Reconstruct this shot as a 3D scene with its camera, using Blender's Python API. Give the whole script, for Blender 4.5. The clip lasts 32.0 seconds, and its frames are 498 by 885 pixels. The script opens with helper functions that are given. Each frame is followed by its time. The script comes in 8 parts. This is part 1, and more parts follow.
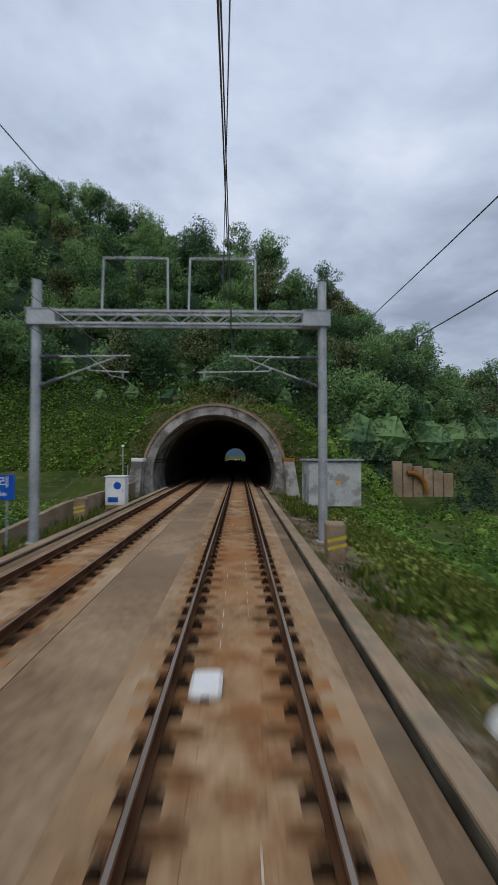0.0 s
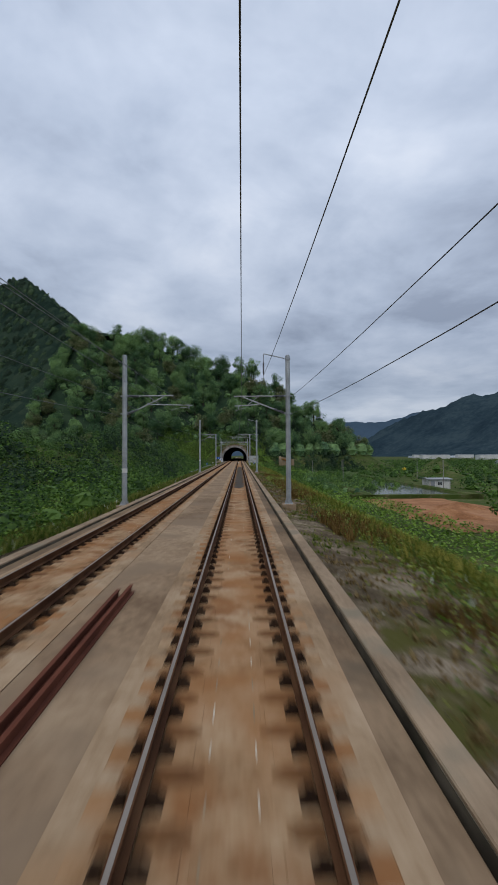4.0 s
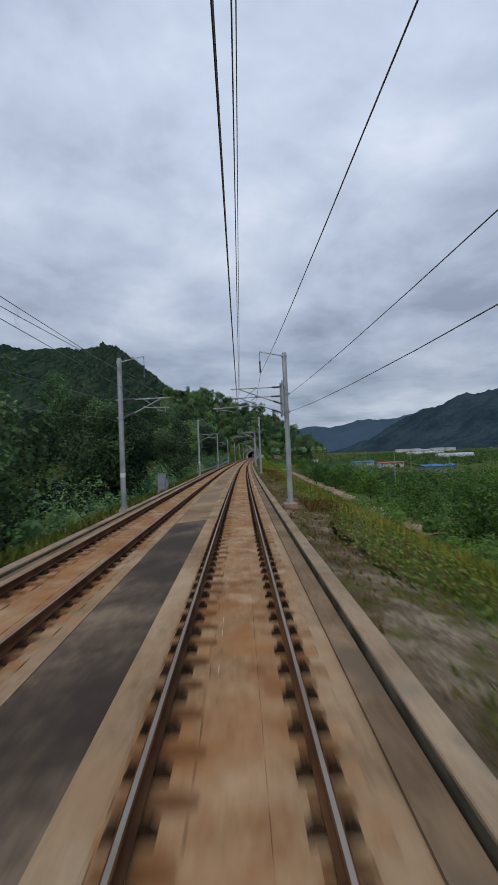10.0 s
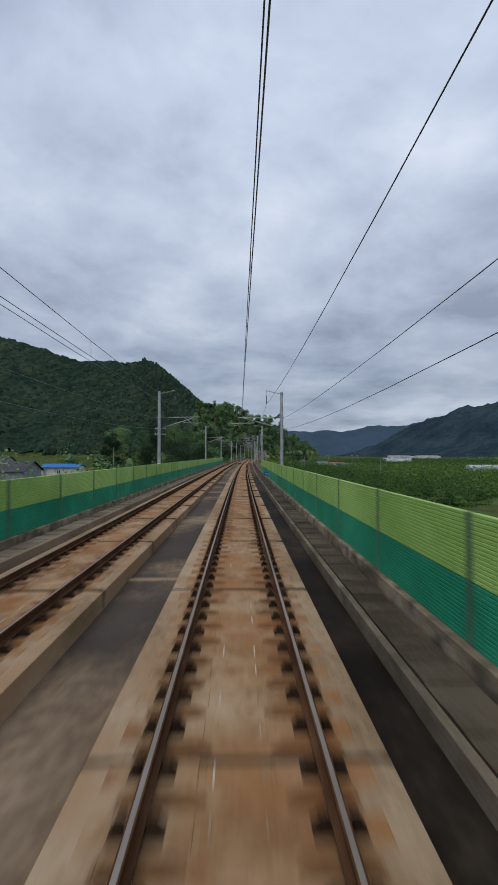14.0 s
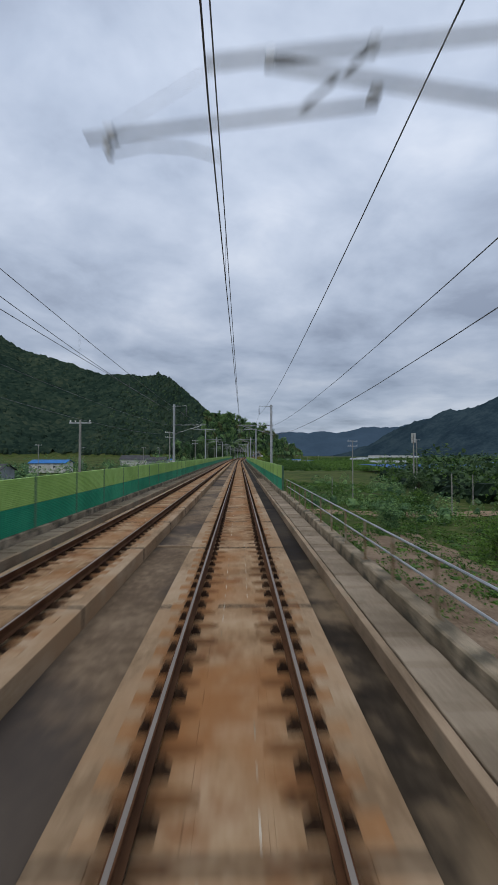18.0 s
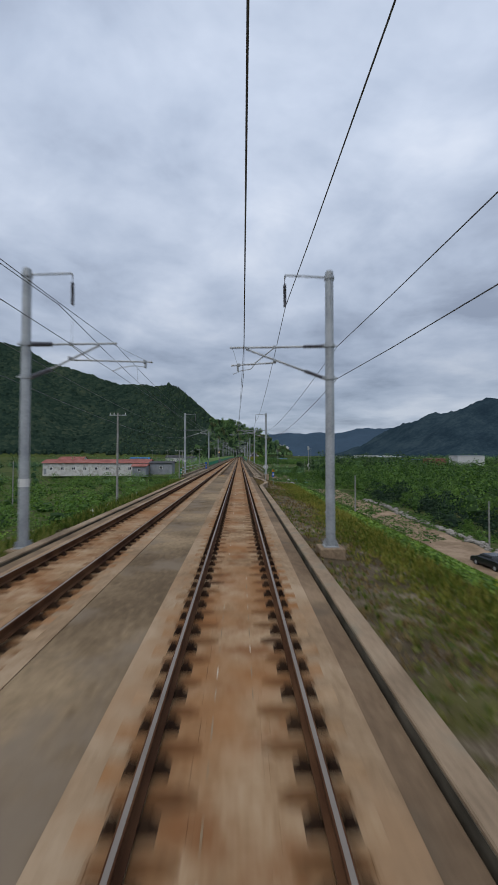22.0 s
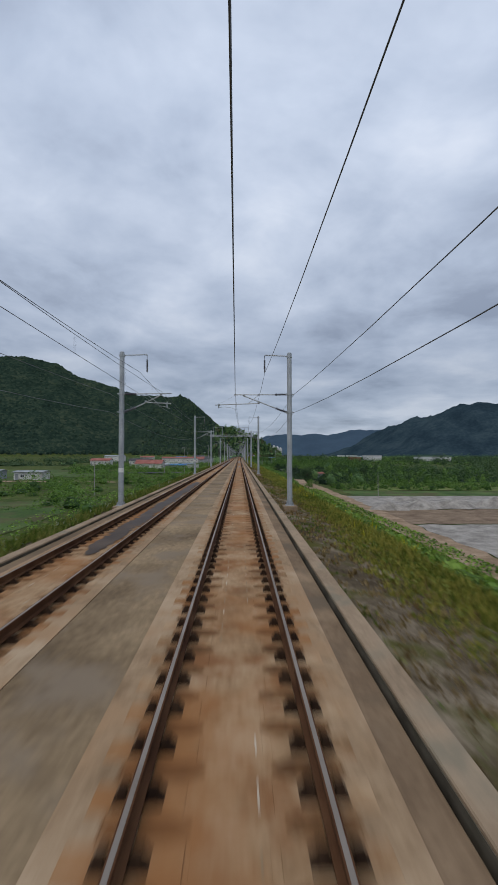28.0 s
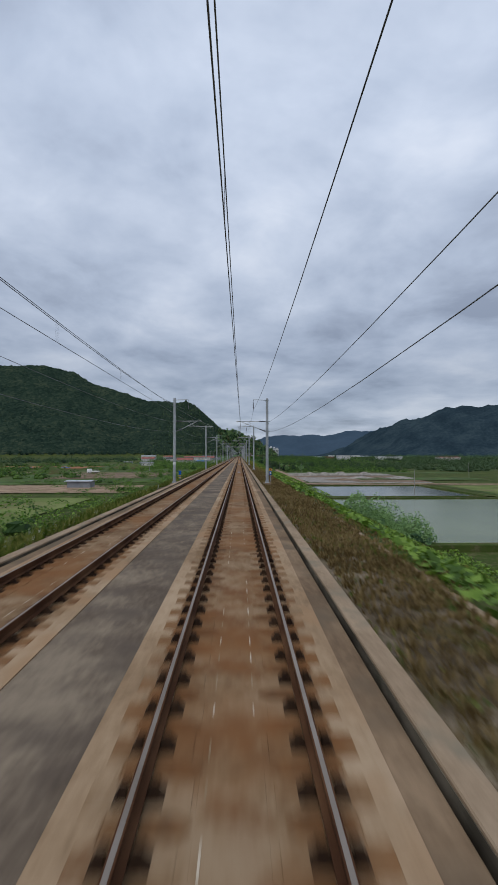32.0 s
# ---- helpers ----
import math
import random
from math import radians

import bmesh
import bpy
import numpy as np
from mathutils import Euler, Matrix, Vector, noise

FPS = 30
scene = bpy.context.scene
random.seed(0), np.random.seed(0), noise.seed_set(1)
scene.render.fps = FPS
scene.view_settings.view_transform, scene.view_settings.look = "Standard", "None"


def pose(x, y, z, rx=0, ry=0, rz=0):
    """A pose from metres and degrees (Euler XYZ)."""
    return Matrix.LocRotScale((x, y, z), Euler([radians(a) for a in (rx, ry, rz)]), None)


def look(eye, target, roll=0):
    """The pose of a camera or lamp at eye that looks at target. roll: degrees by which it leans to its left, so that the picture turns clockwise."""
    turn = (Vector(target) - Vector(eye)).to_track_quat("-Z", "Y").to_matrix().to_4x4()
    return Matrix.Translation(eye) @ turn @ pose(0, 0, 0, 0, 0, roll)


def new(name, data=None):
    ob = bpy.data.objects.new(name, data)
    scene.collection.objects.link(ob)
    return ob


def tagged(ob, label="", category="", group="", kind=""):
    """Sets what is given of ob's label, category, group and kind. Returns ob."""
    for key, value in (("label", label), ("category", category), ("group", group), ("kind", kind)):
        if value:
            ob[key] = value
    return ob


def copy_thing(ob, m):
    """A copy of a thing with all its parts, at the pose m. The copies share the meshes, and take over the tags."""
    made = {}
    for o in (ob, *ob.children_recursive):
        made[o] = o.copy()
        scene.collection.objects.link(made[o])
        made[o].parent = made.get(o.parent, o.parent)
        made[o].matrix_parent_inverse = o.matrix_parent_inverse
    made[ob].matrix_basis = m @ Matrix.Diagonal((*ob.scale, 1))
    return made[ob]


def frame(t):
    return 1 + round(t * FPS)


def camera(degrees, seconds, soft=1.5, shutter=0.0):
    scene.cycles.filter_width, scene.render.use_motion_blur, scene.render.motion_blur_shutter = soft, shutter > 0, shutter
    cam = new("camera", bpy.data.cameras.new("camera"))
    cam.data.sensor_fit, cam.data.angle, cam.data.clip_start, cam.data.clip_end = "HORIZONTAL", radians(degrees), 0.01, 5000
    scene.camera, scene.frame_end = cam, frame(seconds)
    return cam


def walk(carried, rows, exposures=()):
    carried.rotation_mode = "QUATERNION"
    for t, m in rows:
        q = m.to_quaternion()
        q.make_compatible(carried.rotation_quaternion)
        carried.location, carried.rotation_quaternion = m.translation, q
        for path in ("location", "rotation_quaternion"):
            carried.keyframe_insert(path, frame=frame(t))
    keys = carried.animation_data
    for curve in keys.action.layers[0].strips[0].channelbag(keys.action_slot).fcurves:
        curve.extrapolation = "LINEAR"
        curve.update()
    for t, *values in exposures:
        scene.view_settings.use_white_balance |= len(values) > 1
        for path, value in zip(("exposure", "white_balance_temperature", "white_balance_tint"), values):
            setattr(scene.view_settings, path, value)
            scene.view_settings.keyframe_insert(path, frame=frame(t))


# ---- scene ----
# ---- plan of the line: s runs along the track against the view, x across it, z up from the rail tops ----
LENS = 60.26
SPEED = 38.5
CURVE_A, CURVE_B, TURN = 150.0, 535.0, radians(4.9)
TRACK2 = -4.2


def smooth(v):
    v = np.clip(v, 0.0, 1.0)
    return v * v * (3 - 2 * v)


def heading(s):
    """How far the line points to the right of +y, at s."""
    a, b, e = CURVE_A, CURVE_B, 40.0
    u = np.asarray(s, dtype=float)
    ramp = np.clip((u - a) / (b - a), 0, 1)
    return TURN * (1 - ramp)


def cant(s):
    """Lean of the track to the right, in radians."""
    u = np.asarray(s, dtype=float)
    return radians(2.4) * smooth((u - 140) / 60) * (1 - smooth((u - 495) / 45))


_S = np.arange(-3200.0, 2700.0, 1.0)
_H = heading(_S + 0.5)
_X = np.concatenate([[0], np.cumsum(-np.sin(_H))])[:-1]
_Y = np.concatenate([[0], np.cumsum(-np.cos(_H))])[:-1]
_i = int(np.searchsorted(_S, 700.0))
_X, _Y = _X - _X[_i], _Y - _Y[_i] - 700.0


def world(s, x, z=0.0):
    """World places of points of the line's plan (arrays or numbers)."""
    s, x, z = np.broadcast_arrays(np.asarray(s, float), np.asarray(x, float), np.asarray(z, float))
    h = heading(s)
    return np.stack([np.interp(s, _S, _X) + x * np.cos(h), np.interp(s, _S, _Y) - x * np.sin(h), z], -1)


def lean(s, x):
    """Height that the cant adds at x."""
    x = np.asarray(x, float)
    own = np.clip(x, -1.5, 1.5)
    other = np.clip(x - TRACK2, -1.5, 1.5)
    mix = smooth((x + 2.75) / 1.3)
    fade = (1 - smooth((x - 1.5) / 0.3)) * smooth((x + 6.0) / 0.3)
    return -np.tan(cant(s)) * (own * mix + other * (1 - mix)) * fade


def place(s, x, z=0.0, turn=0.0):
    """Pose of a thing on the plan: its y axis looks up the line, away from the camera."""
    p = world(s, x, z)
    return Matrix.Translation(p.tolist()) @ Matrix.Rotation(-float(heading(s)) + radians(turn), 4, "Z")


# ---- camera ----
cam = camera(LENS, 32.0, 1.5, 0.16)
# time, yaw to the left, pitch up, extra roll, shift to the right
HOLD = [(0, -1.28, 1.66, 0, 0.06), (12.0, -1.28, 1.66, 0, 0.06), (13.2, -1.28, 1.66, 0, 0.01), (14.4, -1.28, 1.66, 0, 0.0), (16.4, -1.28, 1.66, 0, 0.06), (32, -1.28, 1.66, 0, 0.06)]


def hold(t):
    ts = [r[0] for r in HOLD]
    return [float(np.interp(t, ts, [r[k] for r in HOLD])) for k in range(1, 5)]


def eye(t):
    yaw, pitch, roll, dx = hold(t)
    s = SPEED * t
    c = float(cant(s))
    p = world(s, dx + 2.56 * math.sin(c), 2.56)
    return pose(*p.tolist(), 90 + pitch, math.degrees(c) + roll, yaw - math.degrees(float(heading(s))))


walk(cam, [(t, eye(t)) for t in [k * 0.5 for k in range(65)]])

# ---- light ----
EXPO = 0.0
scene.view_settings.exposure = EXPO
sky = bpy.data.worlds.new("sky")
scene.world = sky
sky.use_nodes = True
nt = sky.node_tree
nt.nodes.clear()


def node(tree, kind, **inputs):
    n = tree.nodes.new(kind)
    for key, value in inputs.items():
        n.inputs[int(key[1:]) if key[0] == "i" and key[1:].isdigit() else key].default_value = value
    return n


def ramp(tree, fac, *stops):
    n = tree.nodes.new("ShaderNodeValToRGB")
    while len(n.color_ramp.elements) < len(stops):
        n.color_ramp.elements.new(0.5)
    for e, (p, c) in zip(n.color_ramp.elements, stops):
        e.position, e.color = p, (*c, 1) if len(c) == 3 else c
    tree.links.new(fac, n.inputs[0])
    return n.outputs[0]


def math_node(tree, op, a, b=None, c=None):
    n = tree.nodes.new("ShaderNodeMath")
    n.operation = op
    for k, v in enumerate((a, b, c)):
        if v is None:
            continue
        if isinstance(v, (int, float)):
            n.inputs[k].default_value = v
        else:
            tree.links.new(v, n.inputs[k])
    return n.outputs[0]


def mix_rgb(tree, fac, a, b, mode="MIX"):
    n = tree.nodes.new("ShaderNodeMix")
    n.data_type, n.blend_type = "RGBA", mode
    for key, v in ((0, fac), (6, a), (7, b)):
        if isinstance(v, (int, float)):
            n.inputs[key].default_value = v
        elif isinstance(v, tuple):
            n.inputs[key].default_value = (*v, 1)
        else:
            tree.links.new(v, n.inputs[key])
    return n.outputs[2]


# overcast: a broken sheet of cloud, laid out flat overhead, over a pale Nishita sky
tc = nt.nodes.new("ShaderNodeTexCoord")
sep = nt.nodes.new("ShaderNodeSeparateXYZ")
nt.links.new(tc.outputs["Generated"], sep.inputs[0])
up = math_node(nt, "ADD", math_node(nt, "MAXIMUM", sep.outputs[2], 0.0), 0.17)
flat = nt.nodes.new("ShaderNodeCombineXYZ")
nt.links.new(math_node(nt, "DIVIDE", sep.outputs[0], up), flat.inputs[0])
nt.links.new(math_node(nt, "DIVIDE", sep.outputs[1], up), flat.inputs[1])
big = node(nt, "ShaderNodeTexNoise", Scale=0.95, Detail=6.0, Roughness=0.52, Distortion=0.35)
fine = node(nt, "ShaderNodeTexNoise", Scale=3.0, Detail=5.0, Roughness=0.55, Distortion=0.3)
for n in (big, fine):
    nt.links.new(flat.outputs[0], n.inputs["Vector"])
cover = math_node(nt, "ADD", math_node(nt, "MULTIPLY", big.outputs[0], 0.74), math_node(nt, "MULTIPLY", fine.outputs[0], 0.26))
cloud = ramp(nt, cover, (0.37, (0.33, 0.385, 0.50)), (0.46, (0.475, 0.55, 0.69)), (0.54, (0.60, 0.675, 0.815)), (0.63, (0.77, 0.83, 0.945)))
glow = ramp(nt, sep.outputs[2], (0.0, (0.80, 0.80, 0.82)), (0.05, (0.61, 0.62, 0.645)), (0.16, (0.575, 0.585, 0.605)), (0.34, (0.84, 0.84, 0.84)), (0.65, (1.02, 1.02, 1.02)), (1.0, (0.95, 0.95, 0.95)))
cloud = mix_rgb(nt, 1.0, cloud, glow, "MULTIPLY")
air = nt.nodes.new("ShaderNodeTexSky")
air.sky_type, air.sun_disc = "NISHITA", False
air.sun_elevation, air.sun_rotation = radians(50), radians(200)
bg_air = node(nt, "ShaderNodeBackground", Strength=0.012)
bg_cloud = node(nt, "ShaderNodeBackground", Strength=1.0)
nt.links.new(air.outputs[0], bg_air.inputs[0])
nt.links.new(cloud, bg_cloud.inputs[0])
both = nt.nodes.new("ShaderNodeAddShader")
nt.links.new(bg_air.outputs[0], both.inputs[0])
nt.links.new(bg_cloud.outputs[0], both.inputs[1])
out = nt.nodes.new("ShaderNodeOutputWorld")
nt.links.new(both.outputs[0], out.inputs[0])

sun = new("sun", bpy.data.lights.new("sun", "SUN"))
sun.data.energy, sun.data.angle, sun.data.color = 1.0, radians(40), (1.0, 0.94, 0.86)
sun.matrix_world = look((0, 0, 0), (0.35, 0.75, -1.1))


# ---- materials ----
def material(name, stops, rough=0.85, metal=0.0, size=1.0, fine_size=None, bump=0.2, spread=0.0, stretch=(1, 1, 1), islands=0.0, stain=None, stain_size=0.3, stain_at=(0.5, 0.6), stain2=None, trans=0.0, thin=0.0, spec=0.12, depth=0.02):
    """A surface of two grains of noise (size in metres), with stains of their own shape."""
    m = bpy.data.materials.new(name)
    m.use_nodes = True
    t = m.node_tree
    bsdf = t.nodes["Principled BSDF"]
    geo = t.nodes.new("ShaderNodeNewGeometry")
    mapping = node(t, "ShaderNodeMapping", Scale=stretch)
    t.links.new(geo.outputs["Position"], mapping.inputs[0])
    a = node(t, "ShaderNodeTexNoise", Scale=1.0 / size, Detail=6.0, Roughness=0.6)
    b = node(t, "ShaderNodeTexNoise", Scale=1.0 / (fine_size or size / 9), Detail=5.0, Roughness=0.65)
    for n in (a, b):
        t.links.new(mapping.outputs[0], n.inputs["Vector"])
    v = math_node(t, "ADD", math_node(t, "MULTIPLY", a.outputs[0], 0.6), math_node(t, "MULTIPLY", b.outputs[0], 0.4))
    if islands:
        r = math_node(t, "MULTIPLY", math_node(t, "SUBTRACT", geo.outputs["Random Per Island"], 0.5), islands)
        v = math_node(t, "ADD", v, r)
    if spread:
        info = t.nodes.new("ShaderNodeObjectInfo")
        r = math_node(t, "MULTIPLY", math_node(t, "SUBTRACT", info.outputs["Random"], 0.5), spread)
        v = math_node(t, "ADD", v, r)
    lo, hi = 0.40, 0.60
    col = ramp(t, v, *[(lo + (hi - lo) * k / max(1, len(stops) - 1), c) for k, c in enumerate(stops)])
    if stain:
        w = node(t, "ShaderNodeTexNoise", Scale=1.0 / stain_size, Detail=7.0, Roughness=0.62)
        t.links.new(mapping.outputs[0], w.inputs["Vector"])
        f = ramp(t, w.outputs[0], (stain_at[0], (0, 0, 0)), (stain_at[1], (1, 1, 1)))
        col = mix_rgb(t, math_node(t, "MULTIPLY", f, 0.85), col, stain)
    if stain2:
        tint, broad, lo2, hi2 = stain2
        w = node(t, "ShaderNodeTexNoise", Scale=1.0 / broad, Detail=5.0, Roughness=0.6, Distortion=0.4)
        t.links.new(mapping.outputs[0], w.inputs["Vector"])
        col = mix_rgb(t, math_node(t, "MULTIPLY", ramp(t, w.outputs[0], (lo2, (0, 0, 0)), (hi2, (1, 1, 1))), 0.8), col, tint)
    t.links.new(col, bsdf.inputs["Base Color"])
    bsdf.inputs["Metallic"].default_value = metal
    bsdf.inputs["Specular IOR Level"].default_value = spec
    rr = ramp(t, b.outputs[0], (0.3, (rough * 0.85,) * 3), (0.7, (min(1, rough * 1.12),) * 3))
    t.links.new(rr, bsdf.inputs["Roughness"])
    if trans:
        bsdf.inputs["Transmission Weight"].default_value = trans
    if bump:
        bp = node(t, "ShaderNodeBump", Strength=bump, Distance=depth)
        t.links.new(v, bp.inputs["Height"])
        t.links.new(bp.outputs[0], bsdf.inputs["Normal"])
    if thin:
        through_leaf = t.nodes.new("ShaderNodeBsdfTranslucent")
        t.links.new(mix_rgb(t, 1.0, col, (1.0, 1.0, 0.6), "MULTIPLY"), through_leaf.inputs[0])
        both_sides = t.nodes.new("ShaderNodeMixShader")
        both_sides.inputs[0].default_value = thin
        t.links.new(bsdf.outputs[0], both_sides.inputs[1])
        t.links.new(through_leaf.outputs[0], both_sides.inputs[2])
        t.links.new(both_sides.outputs[0], t.nodes["Material Output"].inputs[0])
    return m


M = {}
M["slab_side"] = material("slab_shoulder", [(0.201, 0.13, 0.0729), (0.315, 0.217, 0.13), (0.412, 0.303, 0.197)], 0.9, size=2.4, fine_size=0.1, stain=(0.32, 0.20, 0.11), stain_size=1.6, stain_at=(0.50, 0.62), bump=0.25)
M["slab_dark"] = material("slab_hollow", [(0.085, 0.040, 0.017), (0.155, 0.078, 0.033), (0.235, 0.128, 0.058)], 0.92, size=0.9, fine_size=0.1, stain=(0.065, 0.034, 0.018), stain_size=0.9, stain_at=(0.54, 0.66), stain2=((0.20, 0.085, 0.030), 2.6, 0.44, 0.62), bump=0.3)
TAN = [(0.20, 0.118, 0.060), (0.32, 0.205, 0.112), (0.405, 0.285, 0.175)]
for key, k in (("centre_dry", 1.05), ("centre", 1.02), ("centre_damp", 0.72)):
    M[key] = material("slab_" + key, [tuple(k * c for c in row) for row in TAN], 0.9, size=0.9, fine_size=0.09, islands=0.05, stain=(0.20 * k, 0.085 * k, 0.032 * k), stain_size=0.7, stain_at=(0.51, 0.64), stain2=((0.285 * k, 0.13 * k, 0.048 * k), 2.6, 0.44, 0.62), bump=0.25)
M["dash"] = material("worn_bar_concrete", [(0.24, 0.17, 0.10), (0.36, 0.28, 0.19), (0.50, 0.43, 0.33)], 0.85, size=0.9, islands=0.5, bump=0.1)
M["middle"] = material("middle_concrete", [(0.163, 0.105, 0.0619), (0.258, 0.176, 0.107), (0.344, 0.249, 0.159)], 0.88, size=3.5, fine_size=0.15, stain=(0.22, 0.155, 0.10), stain_size=2.5, stain_at=(0.49, 0.60), bump=0.2)
M["middle_worn"] = material("worn_middle_concrete", [(0.109, 0.0746, 0.0425), (0.197, 0.139, 0.0808), (0.321, 0.232, 0.138)], 0.9, size=3.0, fine_size=0.13, stain=(0.21, 0.162, 0.114), stain_size=1.3, stain_at=(0.48, 0.62), bump=0.3)
M["middle_wet"] = material("damp_middle_concrete", [(0.05, 0.036, 0.026), (0.11, 0.08, 0.055), (0.21, 0.155, 0.105)], 0.7, size=4.5, fine_size=0.2, stain=(0.035, 0.026, 0.02), stain_size=4.0, stain_at=(0.44, 0.56), bump=0.15)
M["middle_dark"] = material("dark_middle_concrete", [(0.085, 0.063, 0.045), (0.15, 0.115, 0.082), (0.24, 0.19, 0.135)], 0.85, size=1.6, fine_size=0.10, stain=(0.10, 0.078, 0.06), stain_size=1.0, stain_at=(0.48, 0.62), bump=0.3)
M["shoulder"] = material("drain_shoulder_concrete", [(0.119, 0.0782, 0.0466), (0.189, 0.127, 0.0762), (0.279, 0.193, 0.119)], 0.92, size=2.4, fine_size=0.1, stain=(0.13, 0.098, 0.065), stain_size=1.6, stain_at=(0.50, 0.62), bump=0.25)
M["deck"] = material("deck_concrete", [(0.108, 0.0759, 0.0494), (0.187, 0.135, 0.0885), (0.287, 0.216, 0.144)], 0.8, size=4.0, fine_size=0.2, stain=(0.055, 0.047, 0.042), stain_size=5.0, stain_at=(0.47, 0.58), bump=0.15, spec=0.04)
M["gutter"] = material("wet_gutter", [(0.020, 0.015, 0.011), (0.042, 0.032, 0.022), (0.095, 0.072, 0.048)], 0.75, size=3.5, fine_size=0.25, stain=(0.20, 0.145, 0.09), stain_size=1.6, stain_at=(0.50, 0.61), bump=0.1, spec=0.05)
M["gutter_dark"] = material("wet_black_gutter", [(0.012, 0.009, 0.007), (0.024, 0.018, 0.013), (0.055, 0.042, 0.029)], 0.7, size=3.5, fine_size=0.25, stain=(0.10, 0.074, 0.048), stain_size=2.2, stain_at=(0.60, 0.70), bump=0.1, spec=0.05)
M["kerb"] = material("kerb_concrete", [(0.179, 0.127, 0.0813), (0.289, 0.21, 0.137), (0.378, 0.279, 0.186)], 0.9, size=1.8, fine_size=0.06, stain=(0.20, 0.17, 0.12), stain_size=0.9, stain_at=(0.52, 0.62), bump=0.25)
M["kerb_damp"] = material("damp_kerb_concrete", [(0.105, 0.082, 0.056), (0.185, 0.148, 0.104), (0.27, 0.22, 0.16)], 0.85, size=1.8, fine_size=0.06, stain=(0.085, 0.072, 0.05), stain_size=0.9, stain_at=(0.50, 0.60), bump=0.25)
M["parapet"] = material("parapet_concrete", [(0.132, 0.103, 0.067), (0.240, 0.192, 0.130), (0.372, 0.300, 0.210)], 0.9, size=0.9, fine_size=0.05, stain=(0.075, 0.068, 0.05), stain_size=0.5, stain_at=(0.48, 0.60), bump=0.35)
M["drain"] = material("drain_concrete", [(0.050, 0.042, 0.030), (0.098, 0.083, 0.060), (0.165, 0.140, 0.102)], 0.92, size=0.8, fine_size=0.08, stain=(0.045, 0.045, 0.026), stain_size=0.7, stain_at=(0.55, 0.66), bump=0.3)
M["rail_top"] = material("rail_polished", [(0.20, 0.165, 0.135), (0.30, 0.26, 0.225)], 0.5, 0.4, size=3, bump=0.02)
M["rail"] = material("rail_rust", [(0.05, 0.022, 0.012), (0.085, 0.04, 0.02), (0.12, 0.06, 0.03)], 0.9, size=0.8, spec=0.06, fine_size=0.05)
M["rust_rail"] = material("red_rust", [(0.09, 0.03, 0.018), (0.14, 0.048, 0.028)], 0.9, size=0.8)
M["fast"] = material("fastener_rust", [(0.016, 0.009, 0.006), (0.030, 0.017, 0.010), (0.05, 0.03, 0.018)], 0.9, size=0.5, spec=0.05)
M["galv"] = material("galvanised_steel", [(0.30, 0.32, 0.335), (0.38, 0.40, 0.415), (0.46, 0.48, 0.49)], 0.55, 0.45, size=0.9, fine_size=0.08, bump=0.05)
M["pipe"] = material("cantilever_pipe", [(0.28, 0.30, 0.31), (0.40, 0.42, 0.44)], 0.5, 0.5, size=0.5, bump=0.05)
M["insul"] = material("grey_insulator", [(0.10, 0.10, 0.115), (0.17, 0.17, 0.19)], 0.4, size=0.3, bump=0)
M["wire"] = material("weathered_wire", [(0.10, 0.105, 0.115), (0.16, 0.165, 0.175)], 0.5, 0.25, size=2, bump=0)
M["green_dark"] = material("teal_barrier_panel", [(0.0124, 0.199, 0.106), (0.0207, 0.263, 0.143), (0.0373, 0.319, 0.173)], 0.55, size=2.5, fine_size=0.1, spread=0.12, bump=0.05)
M["green_light"] = material("lime_barrier_panel", [(0.239, 0.403, 0.0926), (0.302, 0.481, 0.123), (0.365, 0.559, 0.161)], 0.55, size=2.5, fine_size=0.1, spread=0.12, bump=0.05)
M["barrier_post"] = material("barrier_post_steel", [(0.07, 0.14, 0.09), (0.12, 0.2, 0.13)], 0.5, 0.3, size=1)
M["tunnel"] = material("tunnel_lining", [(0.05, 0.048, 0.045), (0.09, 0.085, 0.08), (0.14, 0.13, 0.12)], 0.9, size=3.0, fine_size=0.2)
M["portal"] = material("portal_concrete", [(0.20, 0.19, 0.175), (0.33, 0.315, 0.29), (0.46, 0.44, 0.41)], 0.9, size=2.0, fine_size=0.12, stain=(0.11, 0.10, 0.085), stain_size=1.5, stain_at=(0.48, 0.60), bump=0.3)
M["bark"] = material("tree_bark", [(0.035, 0.027, 0.02), (0.07, 0.055, 0.042)], 0.95, size=0.4)
M["leaf"] = material("tree_leaves", [(0.0596, 0.124, 0.0622), (0.131, 0.247, 0.112), (0.247, 0.388, 0.158)], 0.75, size=5, fine_size=0.7, islands=0.30, spread=0.3, bump=0, spec=0.25, thin=0.4)
# darker copy of tree_leaves, with the shade of close woods put into its colour
M["leaf_dark"] = material("shade_toned_leaves", [(0.0164, 0.0348, 0.0199), (0.0358, 0.0697, 0.0362), (0.0717, 0.119, 0.0543)], 0.8, size=6, fine_size=0.8, islands=0.30, spread=0.3, bump=0, spec=0.2, thin=0.3)
M["wood_far"] = material("far_hill_leaves", [(0.015, 0.028, 0.020), (0.025, 0.043, 0.029), (0.042, 0.063, 0.038)], 0.95, size=40, fine_size=5, islands=0.22, bump=0, spec=0.0)
M["leaf_pale"] = material("chestnut_blossom_leaves", [(0.050, 0.080, 0.030), (0.11, 0.145, 0.058), (0.30, 0.31, 0.17)], 0.8, size=3, fine_size=0.5, islands=0.35, bump=0, spec=0.25, thin=0.4)
